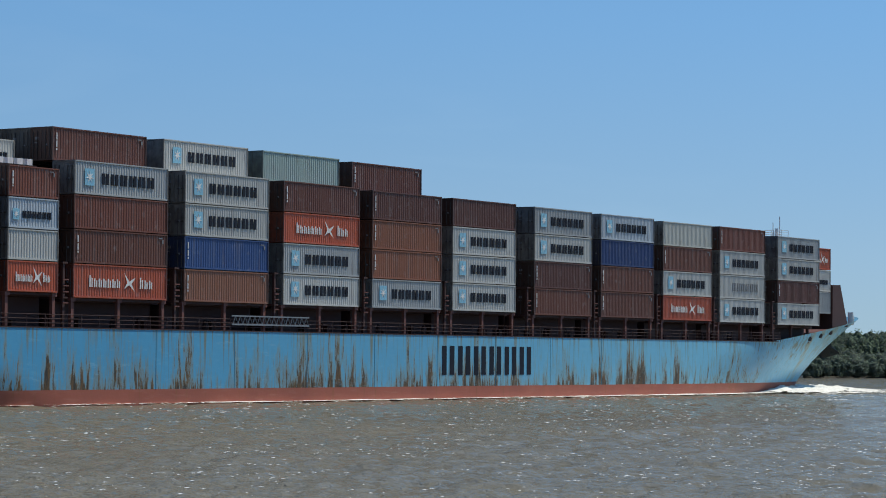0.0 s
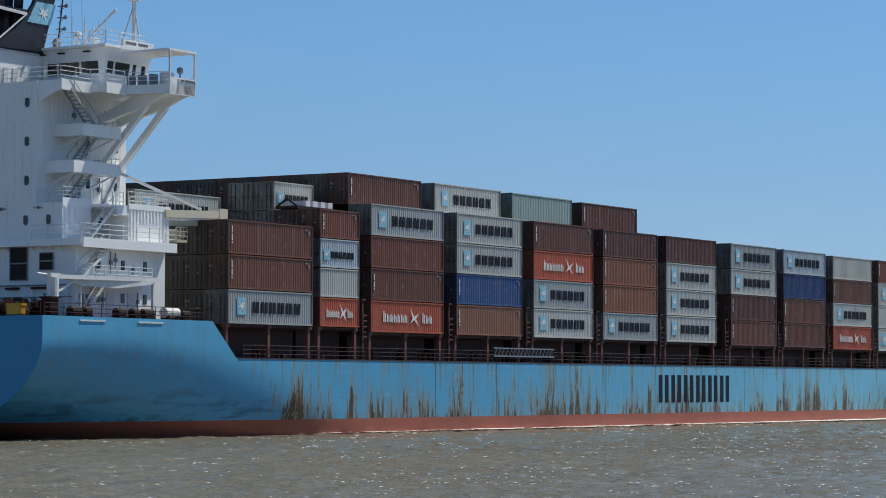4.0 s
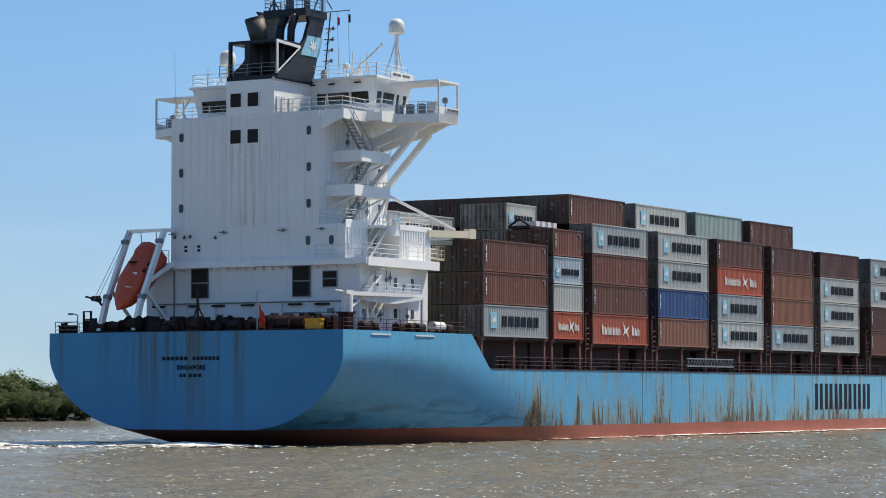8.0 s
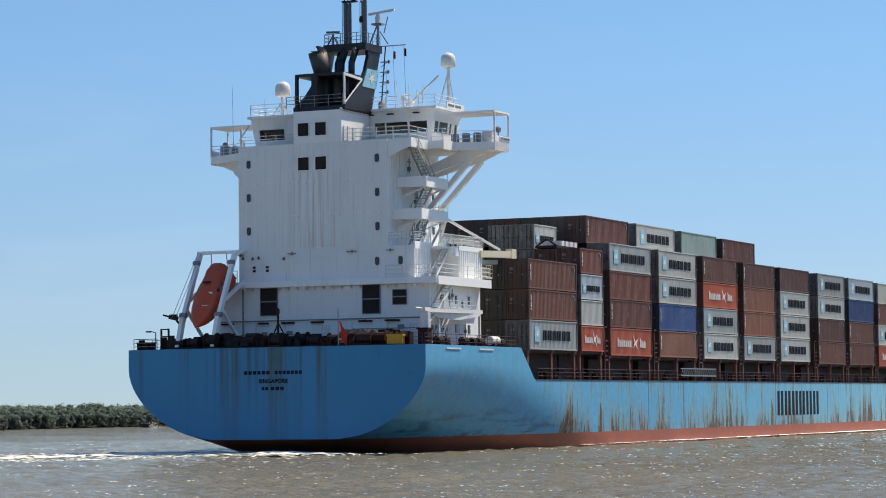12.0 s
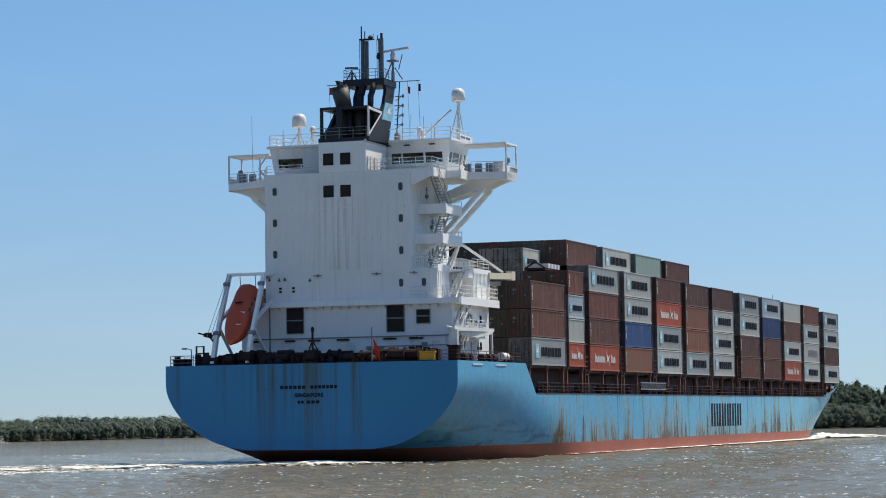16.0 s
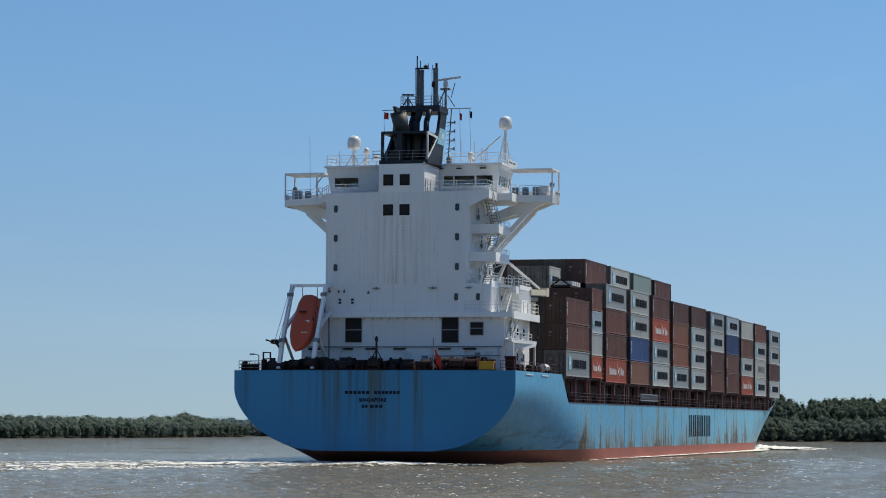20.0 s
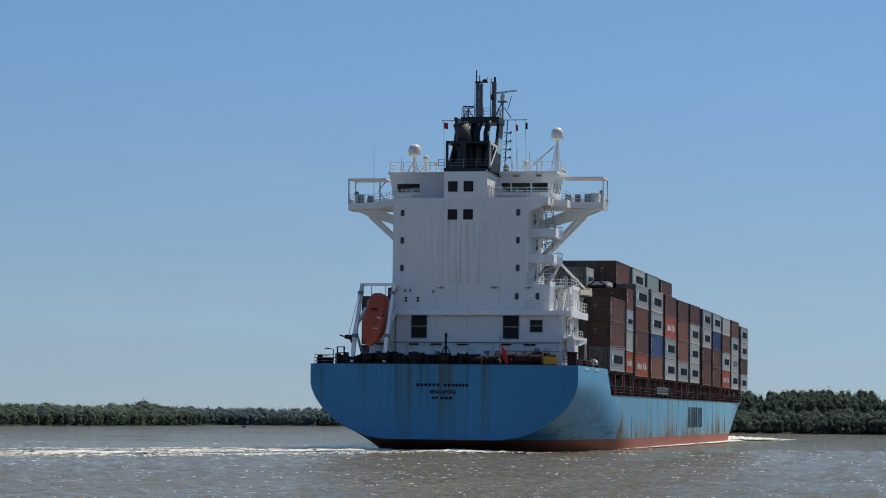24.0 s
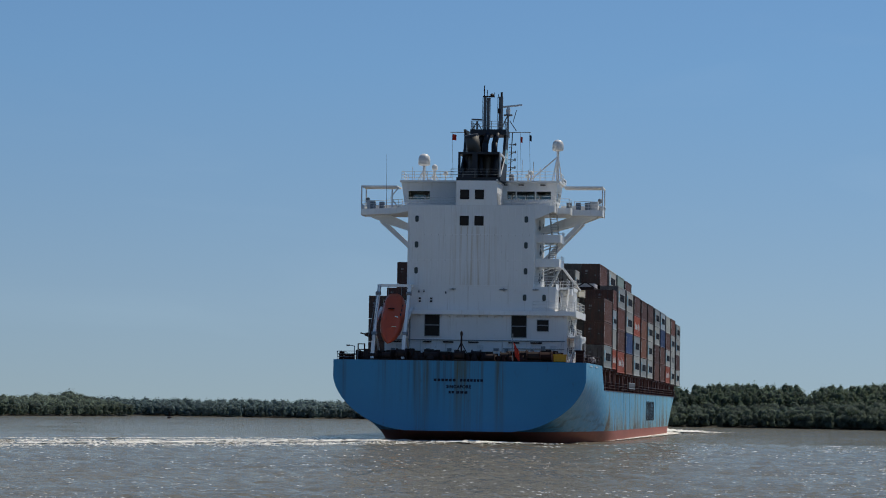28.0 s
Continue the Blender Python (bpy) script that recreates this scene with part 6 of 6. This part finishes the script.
def box_meshes(length, height):
    key = (length, height)
    if key not in BOX_MESH:
        w = 2.42
        made = [("side_wall", corrugated(length, height, w, False)), ("side_wall", corrugated(length, height, w, True)), ("door_frame", end_frame(0.0, height)), ("end_frame", end_frame(length - 0.13, height)), ("side_frame", side_frame(length, height, 0.005)), ("side_frame", side_frame(length, height, w - 0.085)),
                ("roof", Mesh().box(0.1, length - 0.1, 0.08, w - 0.08, height - 0.09, height - 0.02)), ("end_wall", Mesh().box(length - 0.12, length - 0.06, 0.1, w - 0.1, 0.1, height - 0.08)),
                ("door", Mesh().box(0.03, 0.07, 0.14, w / 2 - 0.01, 0.13, height - 0.13)), ("door", Mesh().box(0.03, 0.07, w / 2 + 0.01, w - 0.14, 0.13, height - 0.13))]
        BOX_MESH[key] = [(n, m.data(n, M_END_SHADED if n in ("door", "end_wall", "door_frame", "end_frame") else M_BOX)) for n, m in made]
    return BOX_MESH[key]


def marking_mesh(kind, length, height):
    """Markings of a container side, as plain shapes."""
    out = []
    if kind in ("star", "faint"):
        s = min(1.0, length / 12.1 * 1.25)
        x0 = length * 0.155
        if kind == "star":
            out.append(("logo_panel", Mesh().box(x0 - 0.6 * s, x0 + 0.6 * s, -0.012, 0.03, height * 0.27, height * 0.27 + 1.4 * s), M_LOGO))
            out.append(("logo_star", star(x0, -0.03, height * 0.27 + 0.7 * s, 0.52 * s, "y"), M_SIGNW))
        a, b = length * 0.285, length * 0.87
        d = (b - a) / 6
        for i in range(6):
            x = a + i * d
            z = height * 0.335
            out.append(("letter_bar", Mesh().box(x, x + d * 0.30, -0.012, 0.03, z, z + 0.92 * s).box(x + d * 0.44, x + d * 0.74, -0.012, 0.03, z, z + 0.92 * s), M_SIGN if kind == "star" else M_FAINT))
    elif kind == "bird":
        k = length / 12.1
        for i in range(10):
            a = length * (0.165 + 0.048 * i if i < 7 else 0.70 + 0.05 * (i - 7))
            tall = (0.95 if i in (0, 7) else 0.72) * (0.6 + 0.4 * k)
            wide = length * 0.013
            out.append(("letter_block", Mesh().box(a, a + wide, -0.012, 0.03, height * 0.33, height * 0.33 + tall).box(a + 1.7 * wide, a + 2.5 * wide, -0.012, 0.03, height * 0.33, height * 0.33 + 0.8 * tall), M_SIGNW))
        c, z = length * 0.59, height * 0.5
        w = 0.75 * (0.5 + 0.5 * k)
        m = Mesh()
        m.add([(c - w, -0.02, z + 0.85), (c - w * 0.1, -0.02, z + 0.1), (c + w * 1.0, -0.02, z + 0.45), (c + w * 0.3, -0.02, z - 0.1), (c + w * 0.9, -0.02, z - 0.75), (c - w * 0.1, -0.02, z - 0.2), (c - w, -0.02, z - 0.55), (c - w * 0.45, -0.02, z - 0.02)],
              [(0, 7, 1), (1, 7, 5, 3), (1, 3, 2), (3, 5, 4), (7, 6, 5)])
        out.append(("emblem", m, M_SIGNW))
    elif kind == "code":
        for z0, z1 in ((0.30, 0.36), (0.39, 0.58), (0.62, 0.82)):
            out.append(("code_strip", Mesh().box(0.47, 0.59, -0.012, 0.03, height * z0, height * z1), M_SIGNW))
        out.append(("code_strip", Mesh().box(length - 1.2, length - 0.7, -0.012, 0.03, height * 0.86, height * 0.89), M_FAINT))
        out.append(("size_mark", Mesh().box(length - 0.72, length - 0.56, -0.012, 0.03, height * 0.72, height * 0.84), M_FAINT))
    return out


M_ANCHOR = plain("anchor_black", (0.012, 0.016, 0.016), 0.6)
M_WELDED = plain("welded_blue", (0.085, 0.27, 0.40), 0.6)
M_SOOT = painted("exhaust_grey", (0.062, 0.056, 0.048), (0.02, 0.02, 0.02), 0.6, 0.6)
M_FAINT = plain("lettering_faded", (0.24, 0.25, 0.26), 0.6)
MARK_MESH = {}
NAMES = {BROWN: "brown", RED_BROWN: "red-brown", DARK_BROWN: "dark brown", GREY: "grey", LIGHT: "light grey", PALE: "pale blue-grey", RED: "orange-red", TAN: "tan-brown",
         RUST: "rust-orange", BLUE: "blue", NAVY: "navy blue", GREEN: "pale green", WHITE: "dirty white", SLATE: "dark slate", STEEL: "steel grey"}
SAYS = {"star": " with star panel and lettering", "faint": " with faded lettering", "bird": " with white bird emblem", "code": " with white code strip", "": ""}


def freight(x, y, z, length, tier, colour, marking="", rich=True):
    """One steel container at its place on the ship."""
    height = round(tier - 0.06, 3)
    ob = tagged(new("shipping_container"), NAMES[colour] + " steel container" + SAYS[marking] + ", stacked on deck", "container", "containers stacked on deck")
    aboard(ob, pose(x, y, z))
    tone = random.Random(round(x * 7 + y * 13 + z * 29)).uniform(0.88, 1.12)
    rgba = (*(min(1, c * tone) for c in colour), 1)
    for name, me in box_meshes(length, height):
        part(name, me, None, ob).color = rgba
    if rich:
        for dy in (0.3, 0.75, 1.67, 2.12):
            part("lock_rod", ROD, None, ob, at=Matrix.Translation((0, dy, 0)))
        part("door_placard", PLACARD, None, ob, at=Matrix.Translation((0, 1.3 + 0.25 * tone, 0)))
    if marking:
        key = (marking, length, height)
        if key not in MARK_MESH:
            MARK_MESH[key] = [(n, m.data(n, mat)) for n, m, mat in marking_mesh(marking, length, height)]
        for n, me in MARK_MESH[key]:
            part(n, me, None, ob)
    return ob


def build_cargo():
    rng = random.Random(11)
    pitch = 2.445
    for b, (x, length, z0, tier, stack) in enumerate(BAYS):
        for k, (colour, mark) in enumerate(stack):
            freight(x, 0.0, z0 + k * tier, length, tier, colour, mark)
        n = len(stack)
        for c in range(1, 12):
            tiers = n + (1 if b in UPPER else 0)
            if b == 0:
                tiers = (3, 3, 3, 3, 4, 4, 4, 4, 4, 3, 3, 3)[c]
            if b == 1:
                tiers = (4, 4, 5, 5, 4, 4, 4, 4, 4, 4, 4, 4)[c]
            if b == 11 and c in (1, 11):
                tiers = 4
            lowest = 0 if (c == 11 or b == 0) else 3 if b == 1 and c in (2, 3) else tiers - 1 if not (b in UPPER and c == 1) else tiers - 1
            if b in (2, 3, 4, 5) and c == 1:
                lowest = n
            for k in range(lowest, tiers):
                # dark picks in the aftmost bay carry the shade behind the house
                colour = FILL[rng.randrange(len(FILL))] if b else (DARK_BROWN, SLATE, STEEL, SLATE)[rng.randrange(4)]
                mark = ""
                if c == 1 and b in UPPER and k == n:
                    colour, mark = UPPER[b]
                elif b == 1 and c in (2, 3):
                    colour, mark = LIGHT, "star" if c == 2 and k == 4 else ""
                elif b == 0 and c == 4 and k == 3:
                    colour, mark = LIGHT, "star"
                elif b == 0 and c == 11:
                    colour = DARK_BROWN
                # the upper row's shaded ends are darkened by colour here too
                if b == 2 and k == n and c > 1:
                    colour = (SLATE, DARK_BROWN, STEEL, SLATE, RED_BROWN)[c % 5]
                freight(x, c * pitch, z0 + k * tier, length, tier, colour, mark, b < 3)
    # the short stack inboard by the forecastle
    for k, (colour, mark) in enumerate(((GREY, ""), (LIGHT, "star"), (RED, "bird"))):
        for c in range(3):
            freight(166.6, 2.5 + c * 8.2, 10.2 + k * 2.845, 6.05, 2.845, colour if c == 0 else BROWN, mark if c == 0 else "", False)


def build_deck_structure(ship):
    """Hatch coamings, posts, walkway rails and lashing bridges under and between the stacks."""
    for b, (x, length, z0, tier, stack) in enumerate(BAYS):
        part("hatch_coaming", Mesh().box(x - 0.3, x + length + 0.3, 2.3, BEAM - 2.3, 6.3, z0 - 0.35), M_COAMING, ship)
        part("hatch_cover", Mesh().box(x - 0.2, x + length + 0.2, 1.2, BEAM - 1.2, z0 - 0.34, z0 - 0.02), M_COAMING, ship)
        for y in (0.25, BEAM - 0.55):
            for px in (x + 0.05, x + length / 2 - 0.15, x + length - 0.4) if length > 8 else (x + 0.05, x + length - 0.4):
                if b == 11:
                    inset = HALF - half_breadth(px + 0.3, deck_edge(px) - 0.2) + 0.35
                    y = max(y, inset) if y < HALF else min(y, BEAM - inset - 0.3)
                part("cargo_post", Mesh().box(px, px + 0.32, y, y + 0.3, 6.3, z0 - 0.02).box(px - 0.12, px + 0.44, y - 0.1, y + 0.4, z0 - 0.3, z0 - 0.02), M_POST, ship)
            part("bearer", Mesh().box(x, x + length, y + 0.05, y + 0.25, z0 - 0.22, z0 - 0.03), M_COAMING, ship)
        # lashing bridge at the after end
        gx = x - 0.95
        if b > 1:
            m = Mesh()
            for y in np.arange(0.3, BEAM, 2.87):
                m.box(gx, gx + 0.25, y, y + 0.22, 6.3, z0 + 2.9)
            m.box(gx - 0.1, gx + 0.5, 0.2, BEAM - 0.2, z0 + 2.75, z0 + 2.9).box(gx - 0.1, gx + 0.5, 0.2, BEAM - 0.2, z0 - 0.1, z0 + 0.05)
            part("lashing_bridge", m, M_COAMING, ship)
            for dz in (-0.5, 0.4, 0.9, 1.4):
                part("rung", Mesh().box(gx - 0.1, gx + 0.55, 0.14, 0.2, z0 + dz, z0 + dz + 0.1), M_POST, ship)
    for y in (0.16, BEAM - 0.16):
        part("walkway_rail", railing([(2.4, y), (60, y)], 6.42, 1.05, 2.2, 0.03), M_COAMING, ship)
        part("walkway_rail", railing([(60, y), (153, y)], 6.42, 1.05, 2.2, 0.03), M_COAMING, ship)
    rng = random.Random(9)
    for i in range(34):
        x = 5 + i * 4.4 + rng.uniform(-1.2, 1.2)
        r = rng.uniform(0.16, 0.34)
        part("deck_fitting", Mesh().lathe(x, 0.9, ((r, 6.34), (r, 6.34 + rng.uniform(0.3, 0.9)), (r * 0.5, 6.34 + 1.0)), 8).box(x + 0.6, x + 1.1, 0.7, 1.2, 6.34, 6.34 + rng.uniform(0.4, 1.0)), M_RUSTY if i % 3 == 0 else M_DARK, ship)
    # folded accommodation ladder stowed along the side
    lad = part("accommodation_ladder", Mesh().beam((42.4, 0.14, 7.75), (54.0, 0.14, 7.75), 0.12, 0.12).beam((42.4, 0.14, 7.0), (54.0, 0.14, 7.0), 0.14, 0.14), M_GREY, ship, "grey lattice ladder stowed flat along the rail")
    m = Mesh()
    for i in range(16):
        x = 42.6 + i * 0.71
        m.rod((x, 0.12, 7.0), (x + 0.35, 0.12, 7.75), 0.04, 4).rod((x + 0.35, 0.12, 7.75), (x + 0.71, 0.12, 7.0), 0.04, 4)
    part("lattice", m, M_GREY, lad)
    part("treads", Mesh().box(42.4, 54.0, 0.2, 0.75, 6.95, 7.05), M_GREY, lad)
    # breakwater and foremast on the forecastle
    part("breakwater", Mesh().add([(173.4, 2.6, 8.2), (173.5, 2.6, 14.0), (173.5, 26.7, 14.0), (173.4, 26.7, 8.2), (178.9, 2.9, 8.6), (176.1, 2.7, 14.05), (176.1, 26.6, 14.05), (178.9, 26.4, 8.6)],
                                  [(3, 2, 1, 0), (4, 5, 6, 7), (0, 1, 5, 4), (2, 3, 7, 6), (1, 2, 6, 5), (0, 4, 7, 3)]), M_COAMING, ship)
    fm = part("foremast", Mesh().rod((181.6, 14.65, 8.6), (181.6, 14.65, 22.0), 0.24, 8).rod((181.6, 14.2, 21), (181.6, 14.2, 23.6), 0.06).rod((181.6, 15.2, 21), (181.6, 15.2, 22.8), 0.06).box(180.6, 182.6, 13.4, 15.9, 20.7, 20.85), M_RAIL, ship)
    part("mast_rail", railing([(180.6, 13.4), (180.6, 15.9), (182.6, 15.9), (182.6, 13.4)], 20.85, 0.9), M_RAIL, fm)
    part("bow_fitting", Mesh().lathe(186.0, 5.6, ((0.3, 9.0), (0.42, 9.8), (0.2, 10.6)), 8).lathe(183.5, 4.6, ((0.4, 8.9), (0.4, 10.6)), 8), M_RAIL, ship)
    for x, z in ((163.5, 7.3), (167.5, 7.75), (171.5, 8.2)):
        b = half_breadth(x, z - 0.4)
        part("fairlead_ring", Mesh().rod((x, HALF - b - 0.12, z - 0.4), (x + 0.02, HALF - b + 0.3, z - 0.4), 0.36, 10), M_DARK, ship)
    x, z = 182.0, 5.6
    b = half_breadth(x, z)
    y = HALF - b
    anchor = part("anchor", Mesh().add([(181.2, y - 0.2, 6.9), (184.6, y + 0.9, 6.9), (184.0, y - 1.5, 5.1), (182.6, y + 0.6, 4.3), (181.8, y + 1.2, 5.4)], [(0, 1, 2), (0, 2, 3), (1, 3, 2), (0, 3, 4), (1, 4, 3), (0, 4, 1)]), M_ANCHOR, ship, "black anchor housed in its pocket")
    part("anchor_shank", Mesh().beam((182.6, y - 0.3, 7.0), (183.2, y - 0.6, 5.2), 0.4, 0.4), M_ANCHOR, anchor)
    # white roll of covers lashed on the short bay's stack
    tarp = tagged(new("folded_tarpaulin"), "white bundled covers on a flat rack atop the stack", "tarpaulin")
    aboard(tarp, pose(13.3, 2.5, 19.40))
    part("rack", Mesh().box(0, 6.0, 0, 2.3, 0.0, 0.25), M_DARK, tarp)
    part("rack_end", Mesh().beam((0.1, 0.05, 0.2), (0.1, 1.1, 0.9), 0.15, 0.15).beam((0.1, 1.1, 0.9), (0.1, 2.2, 0.2), 0.15, 0.15), M_DARK, tarp)
    for i in range(4):
        part("cover_roll", Mesh().box(1.2 + 1.15 * i, 2.25 + 1.15 * i, 0.05, 2.2, 0.25, 0.75, 0.2), M_DOME, tarp)


def build_side_letters(ship):
    """The big word on the side, as six upright plain blocks."""
    d = (94.0 - 76.3) / 6
    for i in range(6):
        x = 76.3 + i * d
        part("lettering_bar", Mesh().box(x, x + d * 0.27, -0.035, 0.03, 2.45, 5.35).box(x + d * 0.48, x + d * 0.75, -0.035, 0.03, 2.45, 5.35), M_SIGN, ship)
    for x in np.arange(31.8, 119.0, 10.9):
        part("plate_seam", Mesh().box(x, x + 0.06, -0.02, 0.03, BOOT, 6.4), M_WELDED, ship)
    # white landing strips under the deck edge,
    for x0, x1 in ((-18.6, -15.6), (-11.6, -8.5)):
        part("landing_strip", Mesh().box(x0, x1, -0.08, 0.1, 8.98, 9.1), M_RAIL, ship)
    part("rubbing_edge", Mesh().box(1.5, 152.0, -0.05, 0.12, 6.36, 6.45), M_COAMING, ship)


# ---- foam ----
def foam_patch(name, label, shape, seed, lift, dx, dy, torn=0.3, crests=0):
    """A sheet of foam on the water, lumpy where it is thick and torn into lace at its edges. shape: bounds and a thickness from 0 to 1."""
    x0, x1, y0, y1, weight = shape
    nx, ny = int((x1 - x0) / dx) + 1, int((y1 - y0) / dy) + 1
    xs, ys = np.linspace(x0, x1, nx), np.linspace(y0, y1, ny)
    number, vs, solid = {}, [], {}
    for j in range(ny):
        for i in range(nx):
            w = weight(xs[i], ys[j])
            if w <= 0.0:
                continue
            p = Vector((xs[i] * 0.13, ys[j] * 0.8, seed))
            lace = 0.42 * noise.noise(p) + 0.34 * noise.noise(p * 2.7) + 0.4 * noise.noise(p * 7.0)
            if w + 1.15 * lace < torn:
                continue
            bump = noise.noise(p * 1.4) + 0.5 * noise.noise(p * 3.3) + 0.3 * noise.noise(p * 8.0)
            number[i, j] = len(vs)
            vs.append((xs[i], ys[j], 0.11 + lift * min(1.0, w) * max(0.0, 0.45 + 0.6 * bump)))
    m = Mesh()
    m.v = vs
    for (i, j), a in number.items():
        ring = [number.get(q) for q in ((i + 1, j), (i + 1, j + 1), (i, j + 1))]
        if None not in ring:
            m.f.append((a, *ring))
    # broken crests and drops thrown up over the sheet and round its edges
    rng = np.random.default_rng(int(seed * 10))
    for x, y, q in zip(rng.uniform(x0, x1, crests), rng.uniform(y0, y1, crests), rng.random(crests)):
        w = weight(x, y)
        if w <= 0 or q > w + 0.6 * noise.noise(Vector((x * 0.2, y * 0.7, seed))):
            continue
        r, z, turn = rng.uniform(0.03, 0.09), 0.12 + 0.5 * lift * w * rng.random(), rng.normal(0, 0.4)
        c, k = math.cos(turn), math.sin(turn)
        ring = [(x + 3.2 * r * math.cos(b) * c - r * math.sin(b) * k, y + 3.2 * r * math.cos(b) * k + r * math.sin(b) * c) for b in (0, 1.2, 2.3, 3.3, 4.4, 5.4)]
        m.add([(a, b, z - 0.015) for a, b in ring] + [(x, y, z + 0.4 * r)], [(i, (i + 1) % 6, 6) for i in range(6)])
    ob = tagged(part(name, m, M_FOAM, None, label, True), "", "foam", "", "stuff")
    aboard(ob)
    return ob


def build_foam():
    def side(x, y):
        d = (HALF - half_breadth(x, 0.0)) - y if x < 184 else 9
        if d < -0.3:
            return 0
        f = min(1.0, max(0.0, (x - 30) / 120))
        return max(0.0, 0.85 + 0.35 * f - d / (0.55 + 2.2 * f)) * min(1.0, max(0.0, (x - 4) / 18))

    foam_patch("hull_foam", "thin line of white foam along the ship's side", (2, 176, -4.0, 3.5, side), 1.0, 0.1, 0.25, 0.12, 0.3, 6000)

    def bow(x, y):
        b = half_breadth(x, 0.0) if x < 184 else 0.0
        d = HALF - b - y
        if d < -0.4 or x < 150:
            return 0
        k = (x - 150) / 42
        reach = 2.6 + 11.0 * max(0.0, min(1.0, 1.3 - abs(k - 0.55) * 1.4))
        return max(0.0, 1.15 - d / reach) * min(1.0, (x - 150) / 8) * min(1.0, max(0.0, (206 - x) / 14))

    foam_patch("bow_wave", "white breaking bow wave pushed up by the stem", (150, 210, -16, 15, bow), 2.0, 0.85, 0.22, 0.16, 0.18, 12000)

    # the wake lies along the water that the stern has crossed, in lengths that follow one another
    for k in range(5):
        def wake(x, y, k=k):
            u = 32 * k - x
            best = 0.0
            for c0, slope, amp, wide in ((6.5, 0.03, 0.86, 5.5), (12.5, 0.08, 0.52, 5.0), (19.0, 0.2, 0.46, 3.0), (-2.0, 0.0, 0.50, 4.0)):
                c = c0 + slope * u + 0.6 * math.sin(u * 0.11)
                best = max(best, amp * max(0.0, 1 - abs(y - c) / (wide + 0.03 * u)))
            if u < 14:
                best = max(best, 1.25 * max(0.0, 1 - abs(y + 3.0) / 14) * (1 - u / 14))
            return best * max(0.0, 1 - u / 230) * min(1.0, max(0.0, u + 2) / 3)

        ob = foam_patch("stern_wake", "long trail of churned white foam behind the stern", (-32, 2.0 if k == 0 else 0.0, -14, 62, wake), 3.0 + k, 0.30, 0.2, 0.13, 0.46, 9000)
        ABOARD.pop()
        WAKE.append((ob, 32.0 * k / 5.55))


WAKE = []


# ---- put together ----
build_water()
build_banks()
build_flecks()
ship = build_hull()
build_deckhouse(ship)
build_stern_gear(ship)
build_deck_structure(ship)
build_side_letters(ship)
build_lifeboat()
build_cargo()
build_foam()


def flatten(thing):
    """Parts of parts go no deeper than thing, part, sub-part."""
    for piece in list(thing.children):
        for sub_part in list(piece.children):
            for deep in list(sub_part.children_recursive):
                deep.parent = piece


flatten(ship)


def course(t):
    """The ship's place between the rows of its course, and before its start."""
    rows = COURSE
    i = min(max(int(t // 2), 0), len(rows) - 2)
    (t0, *p), (t1, *q) = rows[i], rows[i + 1]
    f = (t - t0) / (t1 - t0)
    return [a + (b - a) * f for a, b in zip(p, q)]


def stern_track(t):
    """Where the middle of the stern is at t, and the way it goes over the water."""
    def stern(u):
        x, y, h = course(u)
        h = radians(max(h, 0.0))
        return x - 22.8 * math.cos(h) - HALF * math.sin(h), y - 22.8 * math.sin(h) + HALF * math.cos(h)
    (xa, ya), (x, y), (xb, yb) = stern(t - 1.5), stern(t), stern(t + 1.5)
    return Matrix.Translation((x, y, 0)) @ Matrix.Rotation(math.atan2(yb - ya, xb - xa), 4, "Z")


def motions():
    """The ship and all that it carries move on its course; the wake follows."""
    poses = [(t, ship_at(x, y, heading)) for t, x, y, heading in COURSE]
    for ob, place in ABOARD:
        walk(ob, [(t, m @ place) for t, m in poses])
    for ob, rows in FLOATING:
        walk(ob, [(t, ship_at(x, y, heading)) for t, (x, y), heading in rows])
    for ob, late in WAKE:
        walk(ob, [(t, stern_track(t - late)) for t in range(0, 29, 2)])


motions()
